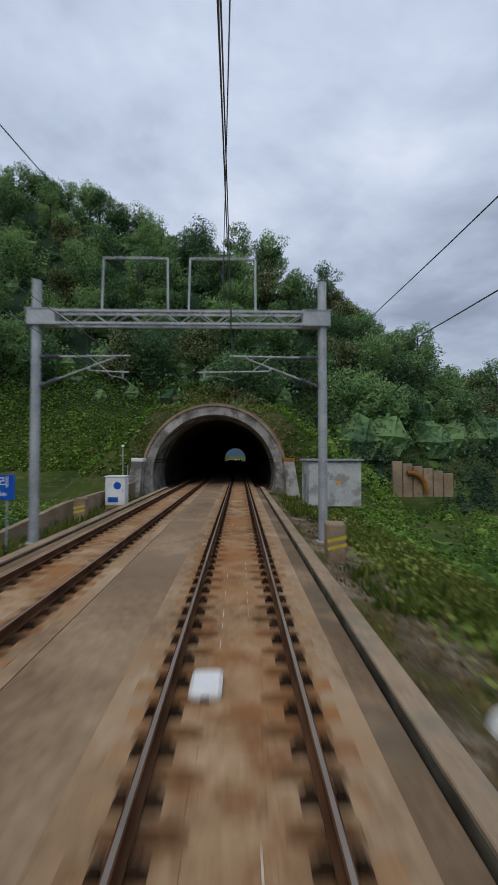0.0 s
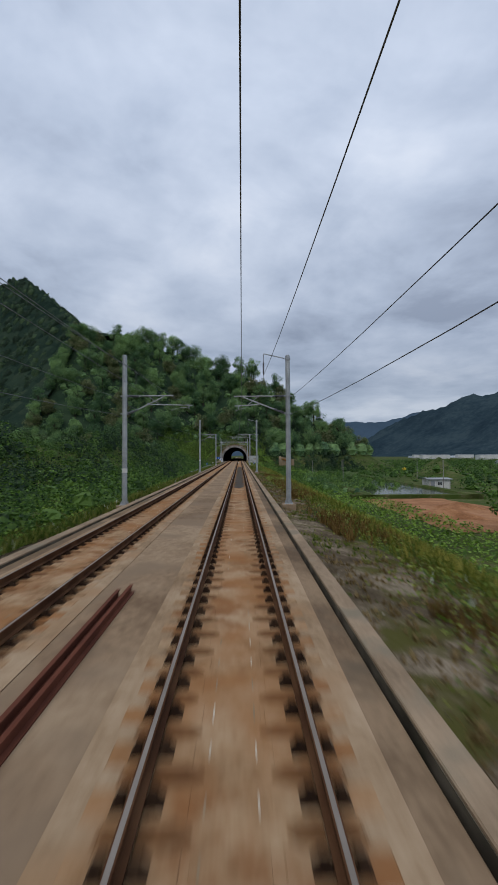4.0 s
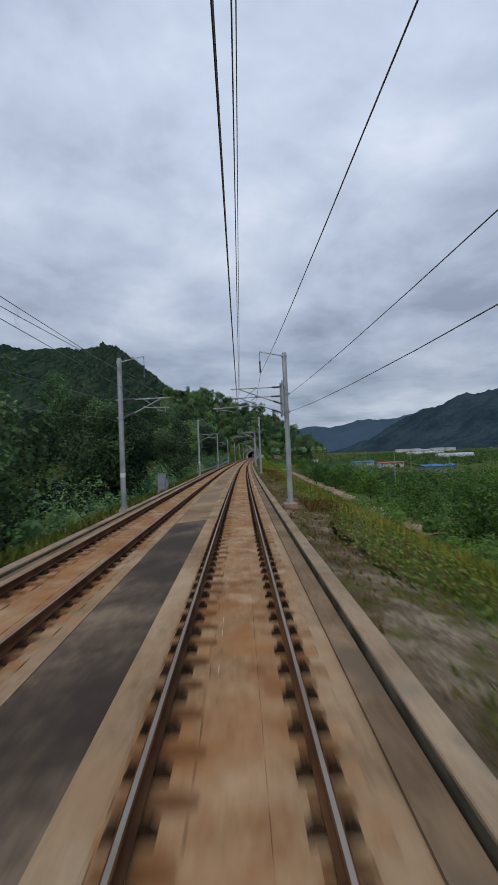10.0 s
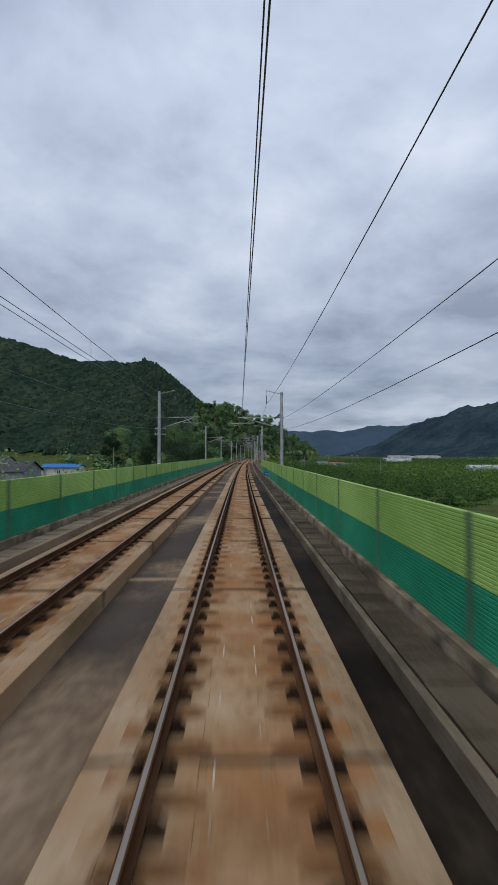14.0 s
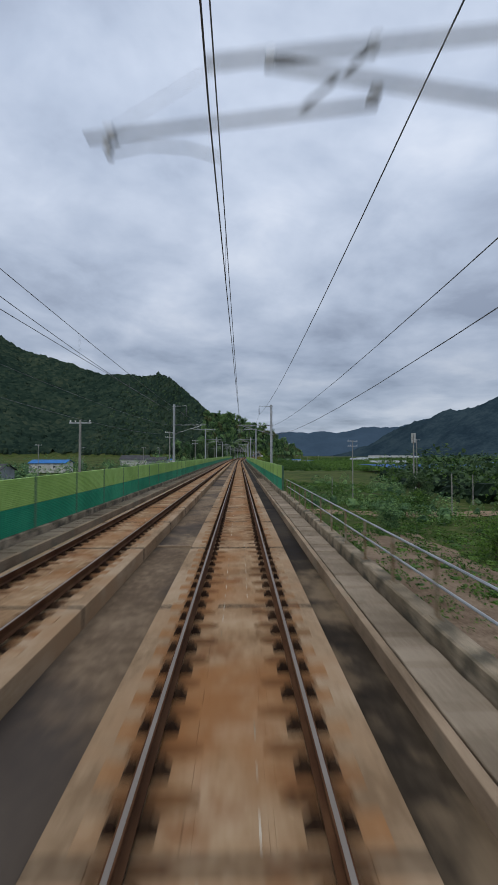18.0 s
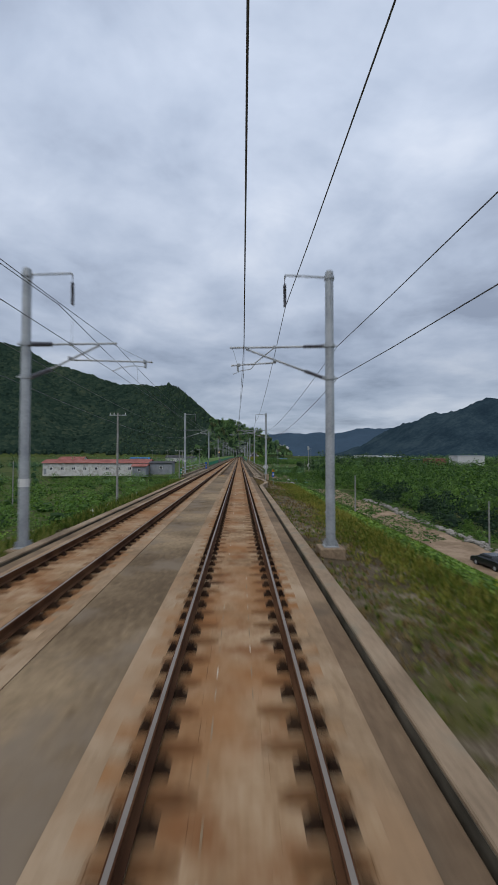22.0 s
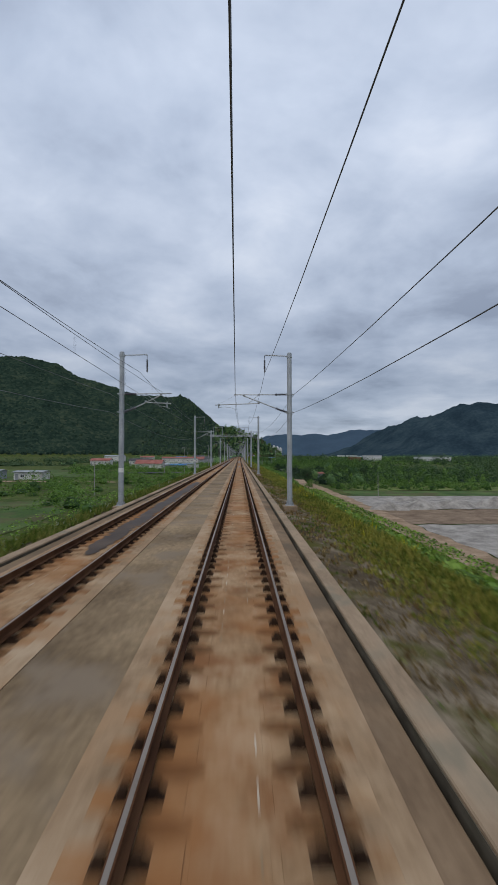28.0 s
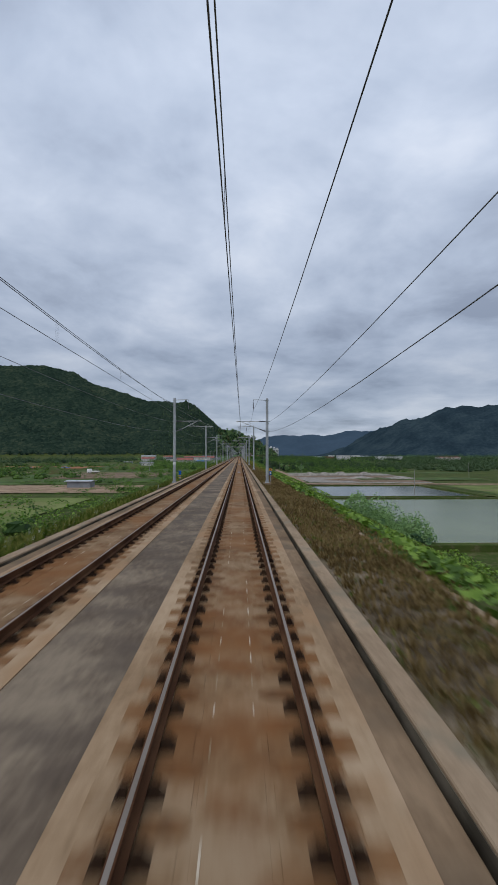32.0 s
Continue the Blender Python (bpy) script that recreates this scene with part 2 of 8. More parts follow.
M["bush"] = material("bush_leaves", [(0.0353, 0.0814, 0.0176), (0.0787, 0.163, 0.0312), (0.143, 0.251, 0.0516)], 0.7, size=4, fine_size=0.5, islands=0.30, spread=0.2, bump=0, spec=0.3, thin=0.4)
M["vine"] = material("vine_leaves", [(0.0653, 0.128, 0.0178), (0.138, 0.251, 0.0356), (0.24, 0.373, 0.0673)], 0.65, size=4, fine_size=0.6, islands=0.30, bump=0, spec=0.3, thin=0.4)
M["grass"] = material("tall_grass", [(0.06, 0.095, 0.016), (0.12, 0.165, 0.03), (0.21, 0.215, 0.06)], 0.85, size=7, fine_size=1.2, islands=0.35, bump=0, spec=0.2, thin=0.4)
M["dry"] = material("dry_grass", [(0.12, 0.09, 0.035), (0.20, 0.15, 0.06), (0.28, 0.21, 0.095)], 0.9, size=4, fine_size=0.8, islands=0.35, bump=0, spec=0.2, thin=0.4)
M["flower"] = material("white_weed_flowers", [(0.35, 0.38, 0.28), (0.6, 0.62, 0.52)], 0.9, size=1, islands=0.3, bump=0)
M["yellow"] = material("yellow_weed_flowers", [(0.35, 0.32, 0.02), (0.55, 0.48, 0.04)], 0.9, size=1, islands=0.3, bump=0)
M["white"] = material("white_paint", [(0.62, 0.62, 0.60), (0.78, 0.78, 0.77)], 0.6, size=1.2, bump=0.03)
M["grey_box"] = material("grey_cabinet_paint", [(0.36, 0.37, 0.36), (0.50, 0.51, 0.50)], 0.6, size=1.0, fine_size=0.1, stain=(0.25, 0.24, 0.21), stain_size=0.7, bump=0.05)
M["blue"] = material("blue_sign_sheet", [(0.008, 0.075, 0.36), (0.015, 0.10, 0.44)], 0.45, size=0.8, bump=0)
M["ink"] = material("dark_lettering", [(0.02, 0.02, 0.025), (0.035, 0.035, 0.04)], 0.6, size=0.5, bump=0)


# ---- mesh kit ----
class Kit:
    """Collects the faces of one part."""

    def __init__(self):
        self.v, self.f, self.m = [], [], []

    def add(self, verts, faces, mat=0):
        n = len(self.v)
        self.v += [tuple(p) for p in verts]
        self.f += [tuple(i + n for i in f) for f in faces]
        self.m += [mat] * len(faces)

    def box(self, a, b, mat=0, bevel=0.0, m=None):
        (x0, y0, z0), (x1, y1, z1) = a, b
        if not bevel:
            v = [(x, y, z) for z in (z0, z1) for y in (y0, y1) for x in (x0, x1)]
            f = [(0, 2, 3, 1), (4, 5, 7, 6), (0, 1, 5, 4), (2, 6, 7, 3), (0, 4, 6, 2), (1, 3, 7, 5)]
        else:
            e = bevel
            v, f = [], []
            rings = [(e, z0), (0, z0 + e), (0, z1 - e), (e, z1)]
            for ins, z in rings:
                v += [(x0 + ins + e * 0, y0 + e, z), (x0 + e, y0 + ins, z), (x1 - e, y0 + ins, z), (x1 - ins, y0 + e, z), (x1 - ins, y1 - e, z), (x1 - e, y1 - ins, z), (x0 + e, y1 - ins, z), (x0 + ins, y1 - e, z)]
            for r in range(3):
                for k in range(8):
                    j = (k + 1) % 8
                    f.append((r * 8 + k, r * 8 + j, r * 8 + 8 + j, r * 8 + 8 + k))
            f += [tuple(range(7, -1, -1)), tuple(range(24, 32))]
        if m is not None:
            v = [m @ Vector(p) for p in v]
        self.add(v, f, mat)

    def rod(self, a, b, r0, r1=None, n=8, mat=0, caps=True):
        a, b = Vector(a), Vector(b)
        r1 = r0 if r1 is None else r1
        q = (b - a).to_track_quat("Z", "Y")
        v = []
        for p, r in ((a, r0), (b, r1)):
            v += [p + q @ Vector((r * math.cos(2 * math.pi * k / n), r * math.sin(2 * math.pi * k / n), 0)) for k in range(n)]
        f = [(k, (k + 1) % n, n + (k + 1) % n, n + k) for k in range(n)]
        if caps:
            f += [tuple(range(n - 1, -1, -1)), tuple(range(n, 2 * n))]
        self.add(v, f, mat)

    def pipe(self, pts, r, n=6, mat=0):
        for a, b in zip(pts[:-1], pts[1:]):
            self.rod(a, b, r, r, n, mat)

    def turned(self, a, b, radii, n=10, mat=0):
        """Rings of the given radii at even steps from a to b."""
        a, b = Vector(a), Vector(b)
        q = (b - a).to_track_quat("Z", "Y")
        v, last = [], len(radii) - 1
        for k, r in enumerate(radii):
            c = a.lerp(b, k / last)
            v += [c + q @ Vector((r * math.cos(2 * math.pi * j / n), r * math.sin(2 * math.pi * j / n), 0)) for j in range(n)]
        f = [(k * n + j, k * n + (j + 1) % n, (k + 1) * n + (j + 1) % n, (k + 1) * n + j) for k in range(last) for j in range(n)]
        self.add(v, f + [tuple(range(n - 1, -1, -1)), tuple(range(last * n, last * n + n))], mat)

    def mesh(self, name, mats, smooth_faces=False):
        me = bpy.data.meshes.new(name)
        me.from_pydata([tuple(p) for p in self.v], [], self.f)
        for k in mats:
            me.materials.append(M[k])
        if len(mats) > 1:
            me.polygons.foreach_set("material_index", self.m)
        if smooth_faces:
            me.polygons.foreach_set("use_smooth", [True] * len(self.f))
        me.update()
        return me


def thing(name, m=None, label="", category="", group="", kind=""):
    ob = new(name)
    if m is not None:
        ob.matrix_world = m
    return tagged(ob, label, category, group, kind)


def part(name, kit, mats, parent=None, label="", smooth_faces=False, m=None):
    """One mesh of its own, under its thing."""
    mats = [mats] if isinstance(mats, str) else mats
    ob = new(name, kit.mesh(name, mats, smooth_faces) if isinstance(kit, Kit) else kit)
    if parent is not None:
        ob.parent = parent
    if m is not None:
        ob.matrix_local = m
    return tagged(ob, label)


def solo(name, kit, mats, label, category, m=None, group="", kind="", smooth_faces=False):
    ob = part(name, kit, mats, None, "", smooth_faces)
    if m is not None:
        ob.matrix_world = m
    return tagged(ob, label, category, group, kind)


def sweep(kit, profile, s0, s1, step=8.0, mat=0, closed=True, canted=True):
    """Draws a section of (x, z) points along the line."""
    n = max(1, int(round((s1 - s0) / step)))
    ss = np.linspace(s0, s1, n + 1)
    px, pz = np.array([p[0] for p in profile], float), np.array([p[1] for p in profile], float)
    k = len(profile)
    v = []
    for s in ss:
        z = pz + (lean(s, px) if canted else 0)
        v += world(s, px, z).tolist()
    f = []
    for i in range(n):
        for j in range(k if closed else k - 1):
            q = (j + 1) % k
            f.append((i * k + j, i * k + q, (i + 1) * k + q, (i + 1) * k + j))
    if closed:
        f += [tuple(range(k - 1, -1, -1)), tuple(n * k + j for j in range(k))]
    kit.add(v, f, mat)


def rect(x0, x1, z0, z1):
    return [(x0, z0), (x1, z0), (x1, z1), (x0, z1)]

# ---- ground ----
BRIDGE_A, BRIDGE_B = 393.0, 790.0
PORTAL, EXIT = -37.0, -228.0
RIDGES = [
    # hill over the tunnel, its spur and the mountains, as crest lines (x, y, height) and the width of their flanks
    ([(-198, 354, 202), (-120, 230, 146), (-50, 130, 90), (8, 122, 64), (49, 112, 49), (88, 102, 19), (112, 98, -4)], 150),
    ([(-1500, 520, 330), (-932, 440, 345), (-767, 440, 347), (-646, 440, 321), (-570, 440, 277), (-492, 430, 252), (-350, 400, 205), (-198, 354, 192)], 430),
    ([(-72, -60, 8), (-40, -110, 13), (-15, -150, 16), (-17, -200, 13), (-22, -260, 10), (-32, -320, 6), (-60, -400, 2)], 100),
    ([(95, -20, -2), (140, 60, 2)], 30),
    ([(*world(s, x)[:2].tolist(), h) for s, x, h in ((-40, -30, 7.0), (20, -25, 5.2), (70, -28, 4.6), (125, -33, 4.2))], 60),
]
FAR = [([(2400, 800, 330), (1700, 950, 285), (1350, 1000, 275), (1115, 1075, 258), (1060, 1200, 226), (1005, 1305, 227), (900, 1500, 185), (800, 1700, 110), (700, 1900, 30)], 520), ([(-600, 2500, 120), (100, 2650, 150), (347, 2700, 173), (484, 2700, 187), (803, 2700, 175), (986, 2700, 222), (1260, 2700, 226), (1500, 2700, 290), (2100, 2600, 330)], 900)]


def floor_right(s):
    """Level of the fields to the right of the line."""
    return -5.8 - 3.7 * smooth((np.asarray(s, float) - 480) / 400)



def crest(px, py, ridges):
    best = np.full(px.shape, -30.0)
    for line, wide in ridges:
        for (xa, ya, ha), (xb, yb, hb) in zip(line[:-1], line[1:]):
            dx, dy = xb - xa, yb - ya
            u = np.clip(((px - xa) * dx + (py - ya) * dy) / (dx * dx + dy * dy), 0, 1)
            d = np.hypot(px - xa - u * dx, py - ya - u * dy)
            h = ha + (hb - ha) * u
            w = wide * (0.25 + 0.75 * np.clip(h / 200, 0, 1)) if wide < 200 else wide * np.clip(h / 300, 0.35, 1.2)
            z = (h + 8) * (1 - np.clip(d / w, 0, 1)) ** 1.15 - 8 - 12 * smooth((d - w) / 40)
            best = np.maximum(best, z)
    return best


_R = np.random.RandomState(4)
_WAVES = [(_R.uniform(0, 6.28), _R.uniform(0, 6.28), _R.uniform(0, 6.28)) for _ in range(10)]


def rough_land(px, py, size):
    z = 0
    for k, (a, b, c) in enumerate(_WAVES):
        w = 6.28 / (size * (1 + 0.37 * k))
        z = z + np.sin(px * w * math.cos(a) + py * w * math.sin(a) + b) * np.sin(px * w * 0.7 * math.sin(c) - py * w * 0.8 * math.cos(c) + c)
    return z / 5


def land(s, x):
    """Height of the ground at plan places (arrays)."""
    s, x = np.broadcast_arrays(np.asarray(s, float), np.asarray(x, float))
    w = world(s, x)
    px, py = w[..., 0], w[..., 1]
    hill = crest(px, py, RIDGES)
    hill = hill + np.clip(hill + 6, 0, 60) / 60 * (rough_land(px, py, 60) * 6 + rough_land(px, py, 17) * 1.2)
    base = np.where(x > -2, floor_right(s), -4.8 + 2.6 * (1 - smooth((s - 250) / 170))) + rough_land(px, py, 45) * 0.3
    k = 3.0
    z = np.maximum(base, hill) + k * np.exp(-np.abs(base - hill) / k) * 0.25
    # the made ground of the line: formation, shoulders and embankment slopes
    side = np.where(x > -2.1, x - 6.4, -x - 4.2 - 4.4)
    form = -0.62 - np.clip(side, 0, 4000) / 2.1 - 0.13 * np.clip(np.where(x > 0, x, -x - 4.2) - 2.2, 0, 4.2)
    cut = -0.62 + np.clip(side - 0.2, 0, 4000) / 1.15
    line = np.minimum(np.maximum(z, form), np.maximum(cut, form))
    return line


def land_open(s, x):
    """The same with the bridge and the tunnel left open."""
    s, x = np.broadcast_arrays(np.asarray(s, float), np.asarray(x, float))
    z = land(s, x)
    w = world(s, x)
    wild = np.maximum(crest(w[..., 0], w[..., 1], RIDGES), -5.8)
    span = smooth((s - BRIDGE_A - 2) / 8) * (1 - smooth((s - BRIDGE_B + 10) / 8))
    z = z * (1 - span) + np.minimum(z, floor_right(s) + 0.3 + 2.0 * smooth(-x / 8)) * span
    # over the tunnel the hill closes again, behind the portals
    inside = smooth((PORTAL - 3.5 - s) / 3.0) * smooth((s - EXIT - 3.5) / 3.0)
    depth = np.minimum(PORTAL - 3 - s, s - EXIT - 3)
    roof = np.minimum(wild + rough_land(w[..., 0], w[..., 1], 17), 7.0 + np.clip(depth, 0, 200) * 0.8)
    cap = 7.0 - np.clip(np.abs(x + 2.1) - 6.5, 0, 40) * 0.9
    return z * (1 - inside) + np.maximum(z, np.maximum(roof, cap)) * inside


def knots(*runs):
    got = []
    for a, b, step in runs:
        n = max(1, int(round((b - a) / step)))
        got += list(np.linspace(a, b, n + 1)[:-1])
    return np.array(got + [runs[-1][1]])


GS = knots((-2800, -1400, 90), (-1400, -500, 40), (-500, -240, 14), (-240, -215, 2.5), (-215, -60, 7), (-60, -46, 2), (-46, -37, 0.5), (-37, -30, 1.5), (-30, 380, 5), (380, 410, 2), (410, 776, 12), (776, 800, 2), (800, 1300, 6), (1300, 2600, 100))
GX = knots((-2600, -900, 60), (-900, -260, 22), (-260, -60, 7), (-60, -20, 2.5), (-20, -8.2, 1.0), (-8.2, -6.3, 0.6), (-6.3, 2.2, 1.1), (2.2, 4.0, 0.6), (4.0, 18, 1.0), (18, 60, 2.5), (60, 260, 8), (260, 900, 22), (900, 2600, 60))


def build_ground():
    S, X = np.meshgrid(GS, GX, indexing="ij")
    Z = land_open(S, X)
    P = world(S, X, Z)
    n, k = S.shape
    idx = np.arange(n * k).reshape(n, k)
    q = np.stack([idx[:-1, :-1], idx[:-1, 1:], idx[1:, 1:], idx[1:, :-1]], -1).reshape(-1, 4)
    # the tunnel's mouths
    cs, cx = (S[:-1, :-1] + S[1:, 1:]) / 2, (X[:-1, :-1] + X[1:, 1:]) / 2
    zmin = np.minimum(np.minimum(Z[:-1, :-1], Z[1:, 1:]), np.minimum(Z[1:, :-1], Z[:-1, 1:]))
    mouth = ((np.abs(cs - PORTAL + 4) < 4.5) | (np.abs(cs - EXIT - 4) < 4.5)) & (np.hypot(cx + 2.1, np.maximum(zmin, 0.0) - 0.75) < 5.75) & (cs < PORTAL + 1) & (cs > EXIT - 1)
    rise = (np.maximum(np.maximum(Z[:-1, :-1], Z[1:, 1:]), np.maximum(Z[1:, :-1], Z[:-1, 1:])) > -0.2)
    q = q[~(mouth & rise).ravel()]
    me = bpy.data.meshes.new("ground")
    me.from_pydata(P.reshape(-1, 3).tolist(), [], q.tolist())
    me.polygons.foreach_set("use_smooth", [True] * len(me.polygons))
    me.materials.append(M["ground"])
    ob = new("ground", me)
    return tagged(ob, "valley floor and hillsides under grass and woodland", "ground", kind="structure")


def ground_material():
    m = bpy.data.materials.new("ground_soil")
    m.use_nodes = True
    t = m.node_tree
    bsdf = t.nodes["Principled BSDF"]
    geo = t.nodes.new("ShaderNodeNewGeometry")
    noises = []
    for size, det in ((55.0, 4), (9.0, 6), (1.3, 6), (0.25, 5)):
        n = node(t, "ShaderNodeTexNoise", Scale=1 / size, Detail=float(det), Roughness=0.6)
        t.links.new(geo.outputs["Position"], n.inputs["Vector"])
        noises.append(n.outputs[0])
    sepp = t.nodes.new("ShaderNodeSeparateXYZ")
    t.links.new(geo.outputs["Position"], sepp.inputs[0])
    grass = ramp(t, noises[1], (0.3, (0.030, 0.050, 0.011)), (0.5, (0.052, 0.080, 0.018)), (0.7, (0.095, 0.112, 0.032)))
    soil = ramp(t, noises[2], (0.3, (0.07, 0.055, 0.032)), (0.5, (0.12, 0.092, 0.056)), (0.7, (0.19, 0.15, 0.10)))
    wood = ramp(t, noises[1], (0.3, (0.014, 0.028, 0.016)), (0.5, (0.025, 0.046, 0.026)), (0.7, (0.042, 0.068, 0.035)))
    f = ramp(t, math_node(t, "ADD", math_node(t, "MULTIPLY", noises[2], 0.6), math_node(t, "MULTIPLY", noises[3], 0.4)), (0.50, (0, 0, 0)), (0.60, (1, 1, 1)))
    low = mix_rgb(t, math_node(t, "MULTIPLY", f, 0.55), grass, soil)
    hz = ramp(t, math_node(t, "MULTIPLY", math_node(t, "ADD", sepp.outputs[2], 6.0), 0.02), (0.18, (0, 0, 0)), (0.4, (1, 1, 1)))
    col = mix_rgb(t, hz, low, wood)
    t.links.new(col, bsdf.inputs["Base Color"])
    bsdf.inputs["Roughness"].default_value = 0.95
    bsdf.inputs["Specular IOR Level"].default_value = 0.05
    bp = node(t, "ShaderNodeBump", Strength=0.5, Distance=0.15)
    t.links.new(noises[2], bp.inputs["Height"])
    t.links.new(bp.outputs[0], bsdf.inputs["Normal"])
    return m


M["ground"] = ground_material()
build_ground()
# aerial haze put into the base colours: blue-grey woods, paler on the farther ridge
M["far_ridge"] = material("haze_tinted_ridge_woods", [(0.018, 0.032, 0.043), (0.027, 0.046, 0.058), (0.040, 0.062, 0.072)], 1.0, size=120, fine_size=14, bump=0.5, depth=8.0, spec=0.0)
M["farther_ridge"] = material("haze_blue_ridge_woods", [(0.0442, 0.0713, 0.102), (0.053, 0.0837, 0.118)], 1.0, size=160, fine_size=30, bump=0.3, depth=6.0, spec=0.0)


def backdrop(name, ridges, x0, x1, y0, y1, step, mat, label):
    """Far mountains, beyond the woods that can be told apart, in a haze-tinted colour."""
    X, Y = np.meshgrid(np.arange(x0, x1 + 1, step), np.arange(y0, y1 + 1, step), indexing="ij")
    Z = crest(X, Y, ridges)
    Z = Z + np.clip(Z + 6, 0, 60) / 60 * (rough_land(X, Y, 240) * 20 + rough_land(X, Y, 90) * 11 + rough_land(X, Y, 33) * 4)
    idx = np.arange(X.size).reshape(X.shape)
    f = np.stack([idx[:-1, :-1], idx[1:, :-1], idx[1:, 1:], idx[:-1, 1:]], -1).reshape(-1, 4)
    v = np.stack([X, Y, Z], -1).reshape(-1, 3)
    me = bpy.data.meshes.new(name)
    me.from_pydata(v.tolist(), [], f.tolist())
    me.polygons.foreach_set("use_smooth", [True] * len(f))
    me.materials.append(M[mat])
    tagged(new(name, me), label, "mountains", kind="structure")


backdrop("backdrop_mountains", FAR[:1], 400, 2700, 350, 2300, 20, "far_ridge", "dark wooded mountains across the valley, tinted blue for haze")
backdrop("backdrop_far_mountains", FAR[1:], -400, 2700, 1700, 3100, 25, "farther_ridge", "distant mountain ridge, coloured blue for haze")

# ---- track ----
S0, S1 = -300.0, 1290.0


def build_slabs():
    for xc, name in ((0.0, "track_slab"), (TRACK2, "second_track_slab")):
        for a, b, mat in ((S0, BRIDGE_A, "slab_side"), (BRIDGE_A, S1, "slab_side")):
            k = Kit()
            sweep(k, [(xc - 1.40, -0.75), (xc + 1.40, -0.75), (xc + 1.40, -0.265), (xc + 1.385, -0.25), (xc - 1.385, -0.25), (xc - 1.40, -0.265)], a, b, 5)
            solo(name, k, mat, "rust-stained concrete slab carrying the rails", "track slab", kind="structure")
        for a, b, mat in ((S0, 392.6, "centre_dry"), (392.6, 1085.2, "centre"), (1085.2, S1, "centre_damp")):
            k = Kit()
            sweep(k, rect(xc - 0.69, xc + 0.69, -0.26, -0.2345), a, b, 5)
            solo("slab_centre", k, mat, "tan stained concrete strip down the middle of the track", "track slab", kind="structure")
        for sg in (-1, 1):
            k = Kit()
            p = [(xc + sg * q, z) for q, z in ((0.98, -0.26), (1.399, -0.26), (1.399, -0.246), (1.30, -0.232), (1.02, -0.230), (0.98, -0.24))]
            sweep(k, p if sg > 0 else p[::-1], S0, S1, 5)
            solo("slab_edge", k, "slab_side", "pale stained edge strip of the track slab", "track slab", kind="structure")
    for a, b, mat in ((S0, 366.0, "middle"), (366.0, BRIDGE_A, "middle_wet"), (BRIDGE_B, 1085.2, "middle_worn"), (1085.2, S1, "middle_dark")):
        k = Kit()
        sweep(k, [(-2.798, -0.75), (-1.402, -0.75), (-1.402, -0.262), (-2.798, -0.262)], a, b, 5)
        solo("middle_paving", k, mat, "grey stained concrete paving between the two tracks", "paving", kind="structure")


build_slabs()


def rails():
    for xc in (0.0, TRACK2):
        for side in (-0.7525, 0.7525):
            c = xc + side
            t = thing("rail", None, "rusty steel rail with a polished running surface", "rail", "rails of the line")
            k = Kit()
            sweep(k, [(c - 0.0675, -0.168), (c + 0.0675, -0.168), (c + 0.0675, -0.155), (c + 0.012, -0.135), (c + 0.010, -0.045), (c + 0.034, -0.032), (c + 0.035, -0.008), (c + 0.030, -0.002), (c - 0.030, -0.002), (c - 0.035, -0.008), (c - 0.034, -0.032), (c - 0.010, -0.045), (c - 0.012, -0.135), (c - 0.0675, -0.155)], S0, S1, 6)
            part("rail_web", k, "rail", t)
            k = Kit()
            sweep(k, [(c - 0.021, -0.0018), (c + 0.021, -0.0018), (c + 0.017, 0.001), (c - 0.017, 0.001)], S0, S1, 6)
            part("running_surface", k, "rail_top", t, "polished steel running surface")


rails()
PITCH = 0.59


def frustum(kit, a0, b0, z0, a1, b1, z1, m, mat=0):
    """A low block with sloping flanks, open below."""
    v = [m @ Vector((sx * a, sy * b, z)) for a, b, z in ((a0, b0, z0), (a1, b1, z1)) for sx, sy in ((-1, -1), (1, -1), (1, 1), (-1, 1))]
    kit.add(v, [(4, 5, 6, 7), (0, 1, 5, 4), (1, 2, 6, 5), (2, 3, 7, 6), (3, 0, 4, 7)], mat)


